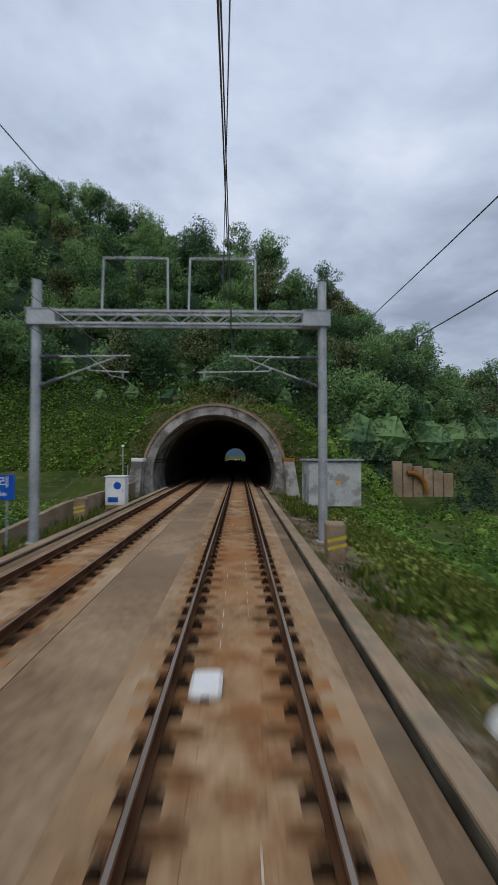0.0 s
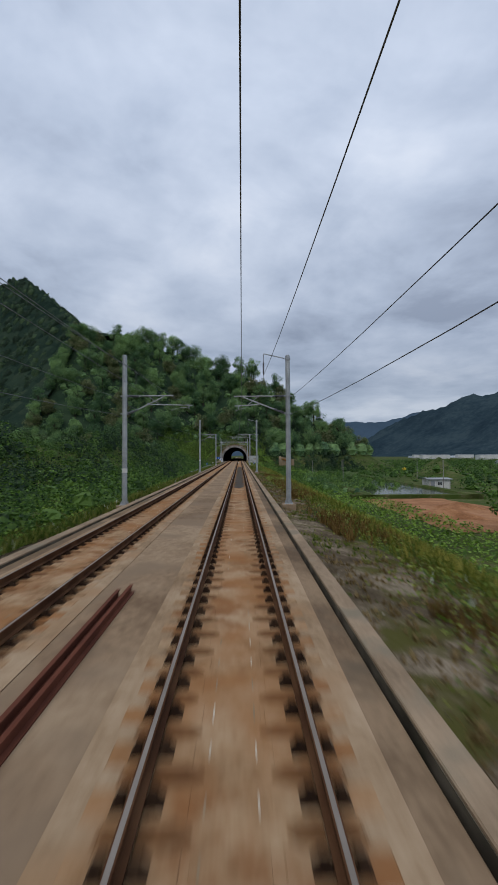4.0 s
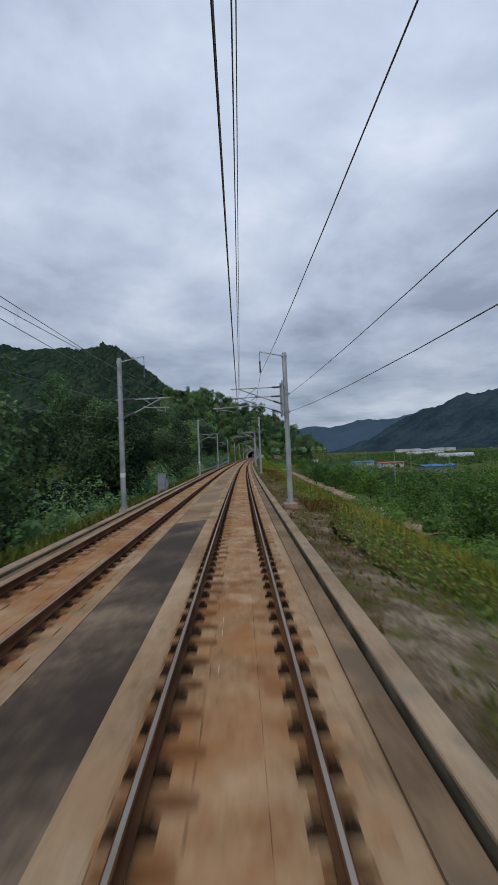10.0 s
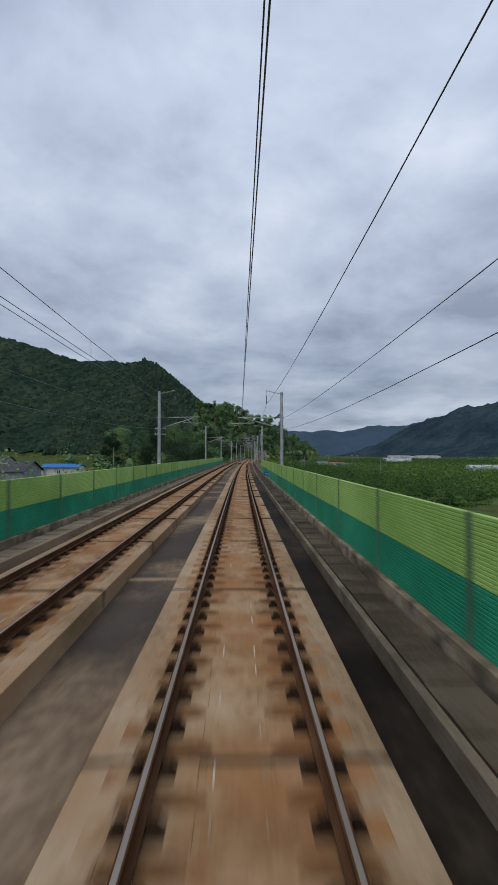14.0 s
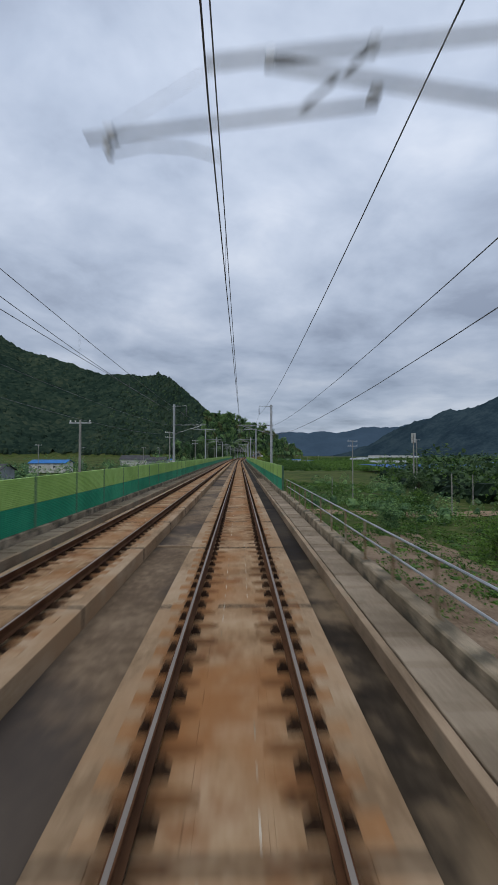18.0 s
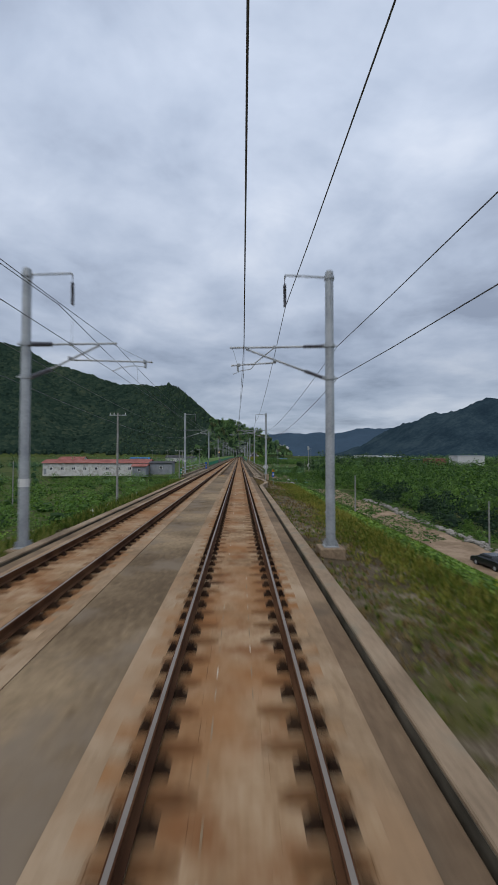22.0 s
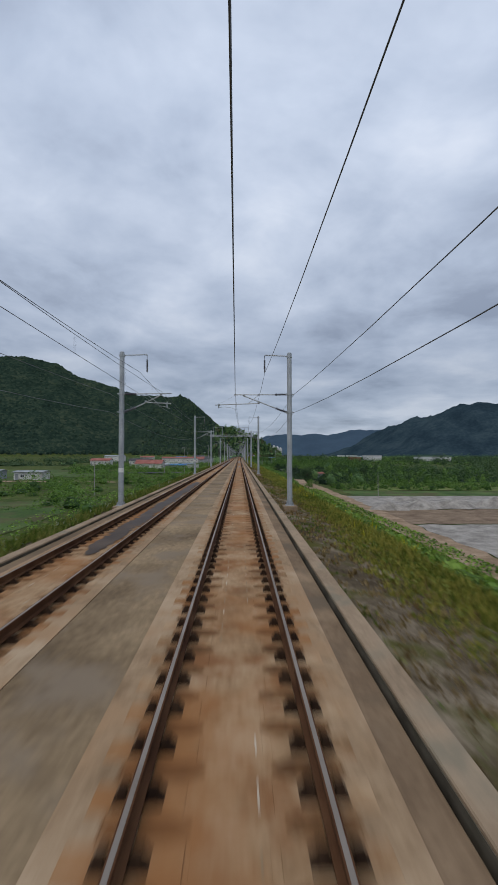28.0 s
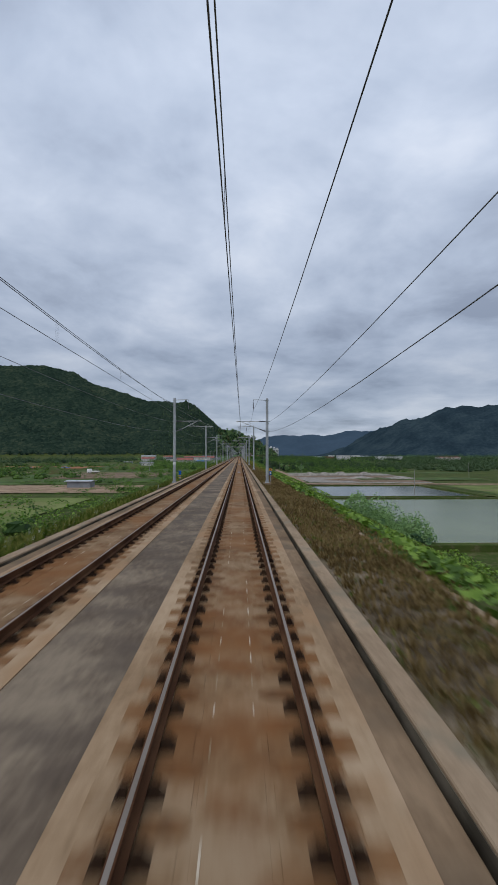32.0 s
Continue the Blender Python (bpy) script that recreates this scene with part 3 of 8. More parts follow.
def sleeper_kits(rows, xc):
    blocks, irons = Kit(), Kit()
    for i in rows:
        s = S0 + 0.3 + i * PITCH
        for side in (-0.7525, 0.7525):
            c = xc + side
            m = place(s, c, float(lean(s, c)))
            top = -0.2245 - 0.003 * math.sin(i * 2.3 + c)
            long = 0.175 + 0.012 * math.sin(i * 1.9 + 3 * c)
            inner, outer = 0.40 + 0.05 * math.sin(i * 5.3 + 2 * c), 0.40 + 0.05 * math.sin(i * 4.3 + 5 * c)
            frustum(blocks, 0.43, long, -0.27, 0.40 + 0.03 * math.sin(i * 2.9 + c), long - 0.03, top, m)
            # dark rust-toned patches in the gap to the next sleeper, on both sides of the rail
            h = 0.5 * PITCH
            for d, reach, w in ((-1, 0.27 + inner * 0.40 - 0.07 * math.sin(i * 1.3 + c), 0.115), (1, 0.16 + outer * 0.22, 0.10)):
                d = d if side > 0 else -d
                q = [(d * 0.06, h - w), (d * reach * 0.72, h - w * 0.9), (d * reach, h - w * 0.3), (d * reach * 0.96, h + w * 0.4), (d * reach * 0.66, h + w), (d * 0.06, h + w)]
                blocks.add([m @ Vector((e, g, -0.2285)) for e, g in (q if d > 0 else q[::-1])], [(0, 1, 2, 3, 4, 5)], 3)
            sg = 1 if side > 0 else -1
            if math.sin(i * 12.9898 + side) > -0.35:
                w0, w1 = -0.10 - 0.06 * math.sin(i * 3.1), 0.10 + 0.05 * math.sin(i * 4.7)
                blocks.add([m @ Vector((q, w, -0.2265)) for q, w in ((-sg * 0.545, w0), (-sg * 0.527, w0), (-sg * 0.527, w1), (-sg * 0.545, w1))], [(0, 1, 2, 3) if sg < 0 else (3, 2, 1, 0)], 1)
            frustum(irons, 0.22, 0.10, -0.24, 0.16, 0.07, -0.17, m)
            for q in (-0.125, 0.125):
                frustum(irons, 0.045, 0.06, -0.18, 0.03, 0.045, -0.125, m @ Matrix.Translation((q, 0, 0)))
        m = place(s, xc, float(lean(s, xc)))
        frustum(blocks, 0.29, 0.20, -0.25, 0.28, 0.185, -0.2315 - 0.002 * math.sin(i * 1.7), m, 2)
    return blocks, irons


NSLEEP = int((S1 - S0) / PITCH)
for xc in (0.0, TRACK2):
    for a in range(0, NSLEEP, 1174):
        rows = [i for i in range(a, min(NSLEEP, a + 1174)) if xc or not 2425 <= i < 2565]
        blocks, irons = sleeper_kits(rows, xc)
        bed = ("centre_dry", "centre", "centre_damp")[a // 1174]
        solo("sleeper_blocks", blocks, [bed, "dash", bed, "slab_dark"], "pale concrete sleeper blocks set in the track slab", "sleepers", kind="stuff")
        solo("rail_fasteners", irons, "fast", "dark rusty rail fasteners along the rails", "rail fasteners", kind="stuff")


def single_sleepers():
    """The sleepers of one stretch of the first track, one by one."""
    t = thing("sleepers", None, "pale concrete sleepers under the first track", "sleepers")
    bk, ik = Kit(), Kit()
    frustum(bk, 0.435, 0.18, -0.27, 0.415, 0.155, -0.223, Matrix())
    frustum(ik, 0.22, 0.10, -0.24, 0.16, 0.07, -0.17, Matrix())
    for q in (-0.125, 0.125):
        frustum(ik, 0.045, 0.06, -0.18, 0.03, 0.045, -0.125, Matrix.Translation((q, 0, 0)))
    bm, im = bk.mesh("sleeper", ["centre_damp"]), ik.mesh("fastener", ["fast"])
    for i in range(2425, 2565):
        s = S0 + 0.3 + i * PITCH
        for side in (-0.7525, 0.7525):
            ob = part("sleeper_block", bm, "centre_damp", t)
            ob.matrix_local = place(s, side)
            part("fastener", im, "fast", ob)


single_sleepers()


def edge_kerbs():
    for a, b in ((PORTAL - 0.5, BRIDGE_A + 2), (BRIDGE_B + 1, S1)):
        for sgn, xc, name in ((1, 0.0, "right_kerb"), (-1, TRACK2, "left_kerb")):
            k = Kit()
            pts = [(1.862, -1.1), (2.19, -1.1), (2.19, -0.215), (2.175, -0.20), (1.877, -0.20), (1.862, -0.215)]
            pts = [(xc + sgn * x, z) for x, z in pts]
            if sgn > 0 and a > 0:
                # the kerb swings out round a sump at the end of the viaduct
                ss = np.concatenate([np.arange(a, 812, 1.0), np.arange(812, b + 1, 6.0)])
                out = 0.8 * smooth((ss - 792.5) / 8) * (1 - smooth((ss - 802.5) / 6))
                k.add([tuple(world(s, x + o, z)) for s, o in zip(ss, out) for x, z in pts], [(i * 6 + j, i * 6 + (j + 1) % 6, (i + 1) * 6 + (j + 1) % 6, (i + 1) * 6 + j) for i in range(len(ss) - 1) for j in range(6)] + [(5, 4, 3, 2, 1, 0)])
            else:
                sweep(k, pts if sgn > 0 else pts[::-1], a, b, 5, canted=False)
            solo("kerb_wall", k, "kerb", "weathered concrete kerb wall beside the drain", "kerb wall", kind="structure")
            k = Kit()
            gap = 1.785 if sgn > 0 else 1.83
            pts = [(1.402, -0.75), (gap, -0.75), (gap, -0.315), (gap - 0.015, -0.30), (1.402, -0.262)]
            pts = [(xc + sgn * x, z) for x, z in pts]
            sweep(k, pts if sgn > 0 else pts[::-1], a, b, 5, canted=False)
            solo("slab_shoulder", k, "shoulder", "sloping concrete shoulder beside the track slab", "paving", kind="structure")
            k = Kit()
            pts = [(xc + sgn * x, z) for x, z in [(gap + 0.002, -0.8), (1.860, -0.8), (1.860, -0.245), (1.852, -0.245), (1.850, -0.56), (gap + 0.002, -0.58)]]
            sweep(k, pts if sgn > 0 else pts[::-1], a, b, 5, canted=False)
            solo("drain_bed", k, "drain", "dark mossy bed of the narrow drain", "drain", kind="structure")


edge_kerbs()


# ---- bridge ----
def build_bridge():
    a, b = BRIDGE_A, BRIDGE_B
    k = Kit()
    sweep(k, [(-7.95, -1.15), (-6.0, -1.6), (-5.6, -3.0), (1.4, -3.0), (1.8, -1.6), (3.75, -1.15), (3.75, -0.62), (-7.95, -0.62)], a, b, 10, canted=False)
    solo("bridge_deck", k, "deck", "stained concrete viaduct deck between the track slabs", "bridge deck", kind="structure")
    for s in np.arange(a + 20, b - 5, 25.0):
        k = Kit()
        sweep(k, [(-4.4, -8.5), (0.2, -8.5), (0.2, -3.0), (-4.4, -3.0)], s - 1.0, s + 1.0, 2, canted=False)
        solo("bridge_pier", k, "parapet", "broad concrete pier under the viaduct", "bridge pier", kind="structure")
    for sgn, xc in ((1, 0.0), (-1, TRACK2)):
        def side(pts):
            p = [(xc + sgn * x, z) for x, z in pts]
            return p if sgn > 0 else p[::-1]
        for g0, g1, wet in ((a, 478.0, "gutter"), (478.0, 680.0, "gutter_dark"), (680.0, b, "gutter")):
            k = Kit()
            sweep(k, side([(1.41, -0.66), (2.18, -0.66), (2.18, -0.612), (1.41, -0.605)]), g0, g1, 8, canted=False)
            solo("deck_gutter", k, wet if sgn > 0 else "deck", "wet dark gutter beside the track slab", "gutter", kind="structure")
        for g0, g1, mat in ((a, 478.0, "kerb"), (478.0, 640.0, "kerb_damp" if sgn > 0 else "kerb"), (640.0, b, "kerb")):
            k = Kit()
            sweep(k, side([(2.18, -0.66), (2.31, -0.66), (2.31, -0.33), (2.30, -0.32), (2.19, -0.32), (2.18, -0.33)]), g0, g1, 8, canted=False)
            solo("duct_kerb", k, mat, "narrow concrete upstand of the cable duct", "kerb", kind="structure")
        k = Kit()
        sweep(k, side([(3.11, -0.66), (3.44, -0.66), (3.44, -0.12), (3.42, -0.10), (3.14, -0.10), (3.11, -0.13)]), a, b, 8, canted=False)
        solo("parapet", k, "parapet", "moss-stained concrete parapet along the viaduct", "parapet", kind="structure")


build_bridge()


# ---- tunnel ----
def arch(r, foot, n=20, cz=0.75):
    a0 = math.asin((foot - cz) / r) if abs(foot - cz) < r else -1.2
    return [(-2.1 + r * math.cos(a), cz + r * math.sin(a)) for a in np.linspace(a0, math.pi - a0, n)]


def build_tunnel():
    k = Kit()
    inner, outer = arch(5.35, -0.9), arch(5.85, -0.9)
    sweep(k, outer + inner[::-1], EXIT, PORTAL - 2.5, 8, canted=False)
    solo("tunnel_lining", k, "tunnel", "dark concrete lining of the tunnel", "tunnel", kind="structure", smooth_faces=False)
    k = Kit()
    sweep(k, [(-7.4, -0.9), (3.2, -0.9), (3.2, -0.64), (-7.4, -0.64)], EXIT, PORTAL, 8, canted=False)
    solo("tunnel_floor", k, "middle", "concrete floor of the tunnel", "tunnel floor", kind="structure")


build_tunnel()

# ---- overhead line ----
MASTS = [SPEED * t for t in (0.773, 2.07, 3.33, 4.6, 5.88, 7.10, 8.213, 9.34, 10.464, 11.695, 12.942, 14.186, 15.43, 16.666, 17.916, 19.152, 20.395, 21.64, 22.892, 24.013, 26.275, 27.348, 28.605, 29.711, 30.818, 32.1, 33.3)]
GANTRIES = [-15.6, 966.5]


def on_bridge(s):
    return BRIDGE_A < s < BRIDGE_B


def cantilever(parent, off, flip, swing=0.0, shift=(0.0, 0.0)):
    """Pipes that carry the wires of one track; x grows towards the mast at off."""
    far = -1.45 if flip else -0.25
    cant_arm = part("cantilever", Kit(), "pipe", parent)
    # swung about the mast along the line, and set off along and up the mast where two share it
    cant_arm.matrix_local = Matrix.Translation((off, shift[0], shift[1])) @ Matrix.Rotation(radians(swing), 4, "Z") @ Matrix.Translation((-off, 0, 0))
    k = Kit()
    k.rod((off - 0.75, 0, 6.12), (-0.30, 0, 6.16), 0.035, n=8)
    k.rod((off - 0.72, 0, 5.28), (0.25, 0, 6.10), 0.035, n=8)
    k.rod((1.25, 0, 5.62), (far, 0, 5.56), 0.028, n=8)
    k.rod((1.2, 0, 6.12), (0.55, 0, 5.62), 0.02, n=6)
    k.rod((-0.2, 0, 6.12), (far + 0.2, 0, 5.6), 0.006, n=5)
    for p in ((1.2, 6.14), (0.3, 6.12), (1.2, 5.68), (far + 0.25, 5.57)):
        k.box((p[0] - 0.05, -0.05, p[1] - 0.05), (p[0] + 0.05, 0.05, p[1] + 0.05), 0, 0.012)
    cant_arm.data = k.mesh("cantilever_tubes", ["pipe"])
    k = Kit()
    w = -0.2 if not flip else -0.15
    st = far + 0.22
    k.box((st - 0.03, -0.03, 5.36), (st + 0.03, 0.03, 5.58), 0, 0.01)
    pts = [(st, 0, 5.40), (st + (w - st) * 0.35, 0, 5.44), (st + (w - st) * 0.7, 0, 5.38), (w, 0, 5.26)] if flip else [(0.55, 0, 5.58), (0.4, 0, 5.42), (0.1, 0, 5.38), (w, 0, 5.26)]
    k.pipe(pts, 0.013)
    part("steady_arm", k, "pipe", cant_arm)
    for za, zb, xa, xb in ((6.12, 6.12, off - 0.16, off - 0.86), (5.06, 5.32, off - 0.16, off - 0.82)):
        k = Kit()
        radii = []
        for j in range(12):
            radii += [0.034, 0.088, 0.05]
        k.turned((xa, 0, za), (xb, 0, zb), [0.03] + radii + [0.03], 9)
        part("insulator", k, "insul", cant_arm, "ribbed grey insulator")
    return cant_arm


def mast(kind):
    """A round mast for the track at x = 0; x points from the track to the mast."""
    off = kind["off"]
    base = -0.25 if kind["bridge"] else -0.42
    t = thing("catenary_mast", None, "galvanised round steel catenary mast beside the track", "catenary mast", "masts along the line")
    k = Kit()
    k.rod((off, 0, base), (off, 0, 8.55), 0.155, 0.135, 16)
    k.rod((off, 0, 8.55), (off, 0, 8.60), 0.135, 0.09, 16)
    k.rod((off, 0, base + 1.1), (off, 0, base + 1.16), 0.165, 0.165, 16)
    part("pole", k, "galv", t, smooth_faces=False)
    k = Kit()
    k.box((off - 0.40, -0.40, base - 1.1), (off + 0.40, 0.40, base + 0.04), 0, 0.03)
    part("foundation", k, "kerb", t, "concrete foundation block")
    k = Kit()
    k.box((off - 0.24, -0.24, base + 0.03), (off + 0.24, 0.24, base + 0.075), 0, 0.01)
    for dx in (-0.19, 0.19):
        for dy in (-0.19, 0.19):
            k.rod((off + dx, dy, base + 0.07), (off + dx, dy, base + 0.17), 0.018, n=6)
    for a in range(4):
        m = Matrix.Translation((off, 0, 0)) @ Matrix.Rotation(math.pi / 2 * a + math.pi / 4, 4, "Z")
        k.box((0.13, -0.01, base + 0.06), (0.24, 0.01, base + 0.26), 0, 0, m)
    part("base_plate", k, "galv", t)
    for z in (6.12, 5.06):
        k = Kit()
        k.rod((off, 0, z - 0.06), (off, 0, z + 0.06), 0.175, n=14)
        k.box((off - 0.24, -0.03, z - 0.05), (off - 0.14, 0.03, z + 0.05), 0, 0.01)
        k.box((off + 0.14, -0.025, z - 0.03), (off + 0.27, 0.025, z + 0.03), 0, 0.01)
        part("bracket", k, "galv", t)
    if off < 3.0 or 3.3 < off < 3.8:
        k = Kit()
        k.rod((off, 0, 1.55), (off, 0, 1.80), 0.160, n=16)
        part("number_band", k, "white", t, "white number band")
    if kind["double"]:
        k = Kit()
        for dy in (-0.5, 0.5):
            k.box((off - 0.30, dy - 0.05, 4.75), (off - 0.20, dy + 0.05, 6.85), 0, 0.01)
            for z in (4.95, 6.65):
                k.box((off - 0.29, min(0.0, dy), z - 0.05), (off - 0.21, max(0.0, dy), z + 0.05))
        for z in (4.95, 6.65):
            k.box((off - 0.22, -0.06, z - 0.05), (off - 0.10, 0.06, z + 0.05))
        part("twin_bracket", k, "galv", t, "upright steel frame holding two cantilevers")
        cantilever(t, off, False, -8.5, (-0.5, 0.34))
        cantilever(t, off, True, -8.5, (0.5, -0.06))
    else:
        cantilever(t, off, kind["flip"], kind["swing"])
    if kind["arm"]:
        k = Kit()
        up = kind["rise"]
        k.pipe([(off - 0.1, 0, 8.38), (off - 1.44, 0, 8.44 + up), (off - 1.46, 0, 8.36 + up)], 0.032, 8)
        k.rod((off, 0, 8.30), (off, 0, 8.42), 0.165, n=14)
        arm = part("feeder_arm", k, "galv", t)
        k = Kit()
        xi = off - 1.46
        k.rod((xi, 0, 8.38 + up), (xi, 0, 8.15), 0.014, n=6)
        radii = []
        for j in range(12):
            radii += [0.03, 0.062]
        k.turned((xi, 0, 8.16), (xi, 0, 7.52), [0.02] + radii + [0.02], 9)
        k.box((xi - 0.04, -0.06, 7.40), (xi + 0.04, 0.06, 7.53), 0, 0.02)
        part("insulator", k, "insul", arm, "hanging ribbed insulator")
    return t


_masts = {}


def put_mast(s, side, flip, arm):
    off = (3.88 if on_bridge(s) else 3.0) if side > 0 else (3.55 if on_bridge(s) else 2.6)
    twin = side > 0 and 350 < s < 455
    rise = 0.24 if s < 520 else 0.0
    key = (on_bridge(s), flip, arm, off, twin, rise)
    m = place(s, 0.0 if side > 0 else TRACK2, 0.0)
    if side < 0:
        m = m @ Matrix.Rotation(math.pi, 4, "Z")
    if key not in _masts:
        _masts[key] = mast({"bridge": key[0], "flip": flip, "arm": arm, "off": off, "double": twin, "rise": rise, "swing": -8.5 if side > 0 else 0.0})
        _masts[key].matrix_world = m
    else:
        copy_thing(_masts[key], m)


POSTS = sorted(MASTS + GANTRIES)


def stagger(i):
    """Side-step of the contact wire at the posts, towards the masts of the first track."""
    if i < 6:
        return 0.2 if i % 2 else -0.18
    if i < 12:
        return -0.11
    return 0.2 if i % 2 == 0 else -0.18


for i, s in enumerate(POSTS):
    if s in MASTS:
        put_mast(s, 1, stagger(i) < 0, True)
        put_mast(s, -1, stagger(i) > 0, i > 5)


def gantry(s):
    t = thing("portal_gantry", place(s, 0, 0), "galvanised lattice gantry spanning both tracks", "gantry", "gantries over the line")
    xa, xb = TRACK2 - 3.1, 3.1
    for x in (xa, xb):
        k = Kit()
        k.rod((x, 0, -0.62), (x, 0, 8.9), 0.17, 0.16, 16)
        k.box((x - 0.24, -0.24, -0.6), (x + 0.24, 0.24, -0.55), 0, 0.01)
        part("post", k, "galv", t)
        k = Kit()
        k.box((x - 0.4, -0.4, -1.2), (x + 0.4, 0.4, -0.58), 0, 0.03)
        part("foundation", k, "kerb", t, "concrete foundation block")
        sg = 1 if x == xa else -1
        k = Kit()
        k.box((min(x - sg * 0.27, x + sg * 0.75), -0.24, 7.23), (max(x - sg * 0.27, x + sg * 0.75), 0.24, 7.80), 0, 0.015)
        k.box((min(x - sg * 0.33, x + sg * 0.78), -0.27, 7.79), (max(x - sg * 0.33, x + sg * 0.78), 0.27, 7.83), 0, 0.01)
        part("end_box", k, "galv", t, "plate-clad end of the lattice beam")
    a, b = xa + 0.7, xb - 0.7
    for y in (-0.22, 0.22):
        for z in (7.25, 7.70):
            k = Kit()
            k.box((a, y - 0.04, z), (b, y + 0.04, z + 0.08))
            part("chord", k, "galv", t)
    k = Kit()
    n = 14
    step = (b - a) / n
    for i in range(n):
        for y in (-0.22, 0.22):
            z = (7.3, 7.74) if i % 2 else (7.74, 7.3)
            k.rod((a + i * step, y, z[0]), (a + (i + 1) * step, y, z[1]), 0.022, n=5)
        k.rod((a + i * step, -0.22, 7.29), (a + (i + 1) * step, 0.22, 7.29), 0.015, n=5)
        k.rod((a + i * step, 0.22, 7.74), (a + (i + 1) * step, -0.22, 7.74), 0.015, n=5)
    part("lattice", k, "galv", t)
    for x0, x1, xi in ((-1.8, 0.65, -0.55), (TRACK2 - 0.75, TRACK2 + 1.65, TRACK2 + 0.55)) if s < 0 else ((0.15, 2.45, 1.35), (TRACK2 - 2.45, TRACK2 - 0.15, TRACK2 - 1.35)):
        k = Kit()
        k.pipe([(x0, 0, 7.76), (x0 + 0.05, 0, 9.75), (x1 - 0.02, 0, 9.75), (x1, 0, 7.76)], 0.045, 8)
        fr = part("feeder_frame", k, "galv", t)
        k = Kit()
        radii = []
        for j in range(12):
            radii += [0.03, 0.062]
        k.rod((xi, 0, 9.75), (xi, 0, 9.5), 0.014, n=6)
        k.turned((xi, 0, 9.52), (xi, 0, 8.9), [0.02] + radii + [0.02], 9)
        part("insulator", k, "insul", fr, "hanging ribbed insulator")
    cantilever(t, 3.1, True)
    left = cantilever(t, 3.1, False)
    left.matrix_local = Matrix.Translation((TRACK2, 0, 0)) @ Matrix.Rotation(math.pi, 4, "Z")
    return t


for s in GANTRIES:
    gantry(s)


def wires():
    posts = [-60.0] + POSTS

    def strand(name, pts, r, label):
        k = Kit()
        pts = [p for j, p in enumerate(pts) if j == 0 or (p - pts[j - 1]).length > 0.01]
        ring = [(r * math.cos(2 * math.pi * j / 5), r * math.sin(2 * math.pi * j / 5)) for j in range(5)]
        k.add([(p.x + e, p.y, p.z + g) for p in pts for e, g in ring], [(5 * i + j, 5 * i + (j + 1) % 5, 5 * i + 5 + (j + 1) % 5, 5 * i + 5 + j) for i in range(len(pts) - 1) for j in range(5)])
        return solo(name, k, "wire", label, "wire", group="wires of the line", smooth_faces=True)

    def hang(sa, xa, za, sb, xb, zb, sag, n=10):
        u = np.linspace(0, 1, n + 1)
        return [Vector(p) for p in world(sa + (sb - sa) * u, xa + (xb - xa) * u, za + (zb - za) * u - 4 * sag * u * (1 - u)).tolist()]

    for xc, sgn in ((0.0, 1), (TRACK2, -1)):
        contact, carrier, feeder, upper, lower = [], [], [], [], []
        for i, (sa, sb) in enumerate(zip(posts[:-1], posts[1:])):
            bx = xc + stagger(i - 1) + 5.25 * math.tan(float(cant(sa)))
            ex = xc + stagger(i) + 5.25 * math.tan(float(cant(sb)))
            contact += hang(sa, bx, 5.25, sb, ex, 5.25, 0.02)
            carrier += hang(sa, bx, 6.18, sb, ex, 6.18, 0.55)
            k = Kit()
            for u in np.linspace(0.07, 0.93, 9):
                p = world(sa + (sb - sa) * u, bx + (ex - bx) * u)
                top = 6.18 - 4 * 0.55 * u * (1 - u)
                k.rod((p[0], p[1], 5.24), (p[0], p[1], top), 0.004, n=4)
            solo("dropper_wires", k, "wire", "thin droppers hanging the contact wire from the carrier", "dropper wires", kind="stuff")
            ga, gb = [(-0.55 if s < 0 else 1.35) if s in GANTRIES else 2.42 if on_bridge(s) else 1.56 for s in (sa, sb)]
            za, zb = [8.9 if s in GANTRIES else 7.4 for s in (sa, sb)]
            feeder += hang(sa, xc + sgn * ga, za, sb, xc + sgn * gb, zb, 0.7)
            oa, ob = [4.15 if on_bridge(s) else 3.27 for s in (sa, sb)]
            upper += hang(sa, xc + sgn * oa, 6.12, sb, xc + sgn * ob, 6.12, 0.5)
            lower += hang(sa, xc + sgn * oa, 5.06, sb, xc + sgn * ob, 5.06, 0.65)
        strand("contact_wire", contact, 0.0078, "dark grooved contact wire above the track")
        strand("carrier_wire", carrier, 0.008, "stranded carrier wire above the contact wire")
        strand("feeder_wire", feeder, 0.0115, "thick feeder wire hung from the mast arms")
        strand("earth_wire", upper, 0.0105, "thin wire clamped to the backs of the masts")
        strand("return_wire", lower, 0.0105, "thin wire clamped to the backs of the masts")


wires()


# ---- noise barriers and railings on the bridge ----
def louvre(w, h, bars, mat):
    k = Kit()
    st = h / bars
    pr = [(-0.05, h), (-0.05, 0)]
    for j in range(bars):
        pr += [(0.0, j * st), (0.010, j * st + st * 0.22), (0.010, j * st + st * 0.80), (0.0, (j + 0.90) * st)]
    n = len(pr)
    k.add([(e, y, z) for e in (-w / 2, w / 2) for y, z in pr], [(j, (j + 1) % n, n + (j + 1) % n, n + j) for j in range(n)] + [tuple(range(n - 1, -1, -1)), tuple(range(n, 2 * n))])
    return k.mesh("barrier_panel", [mat])


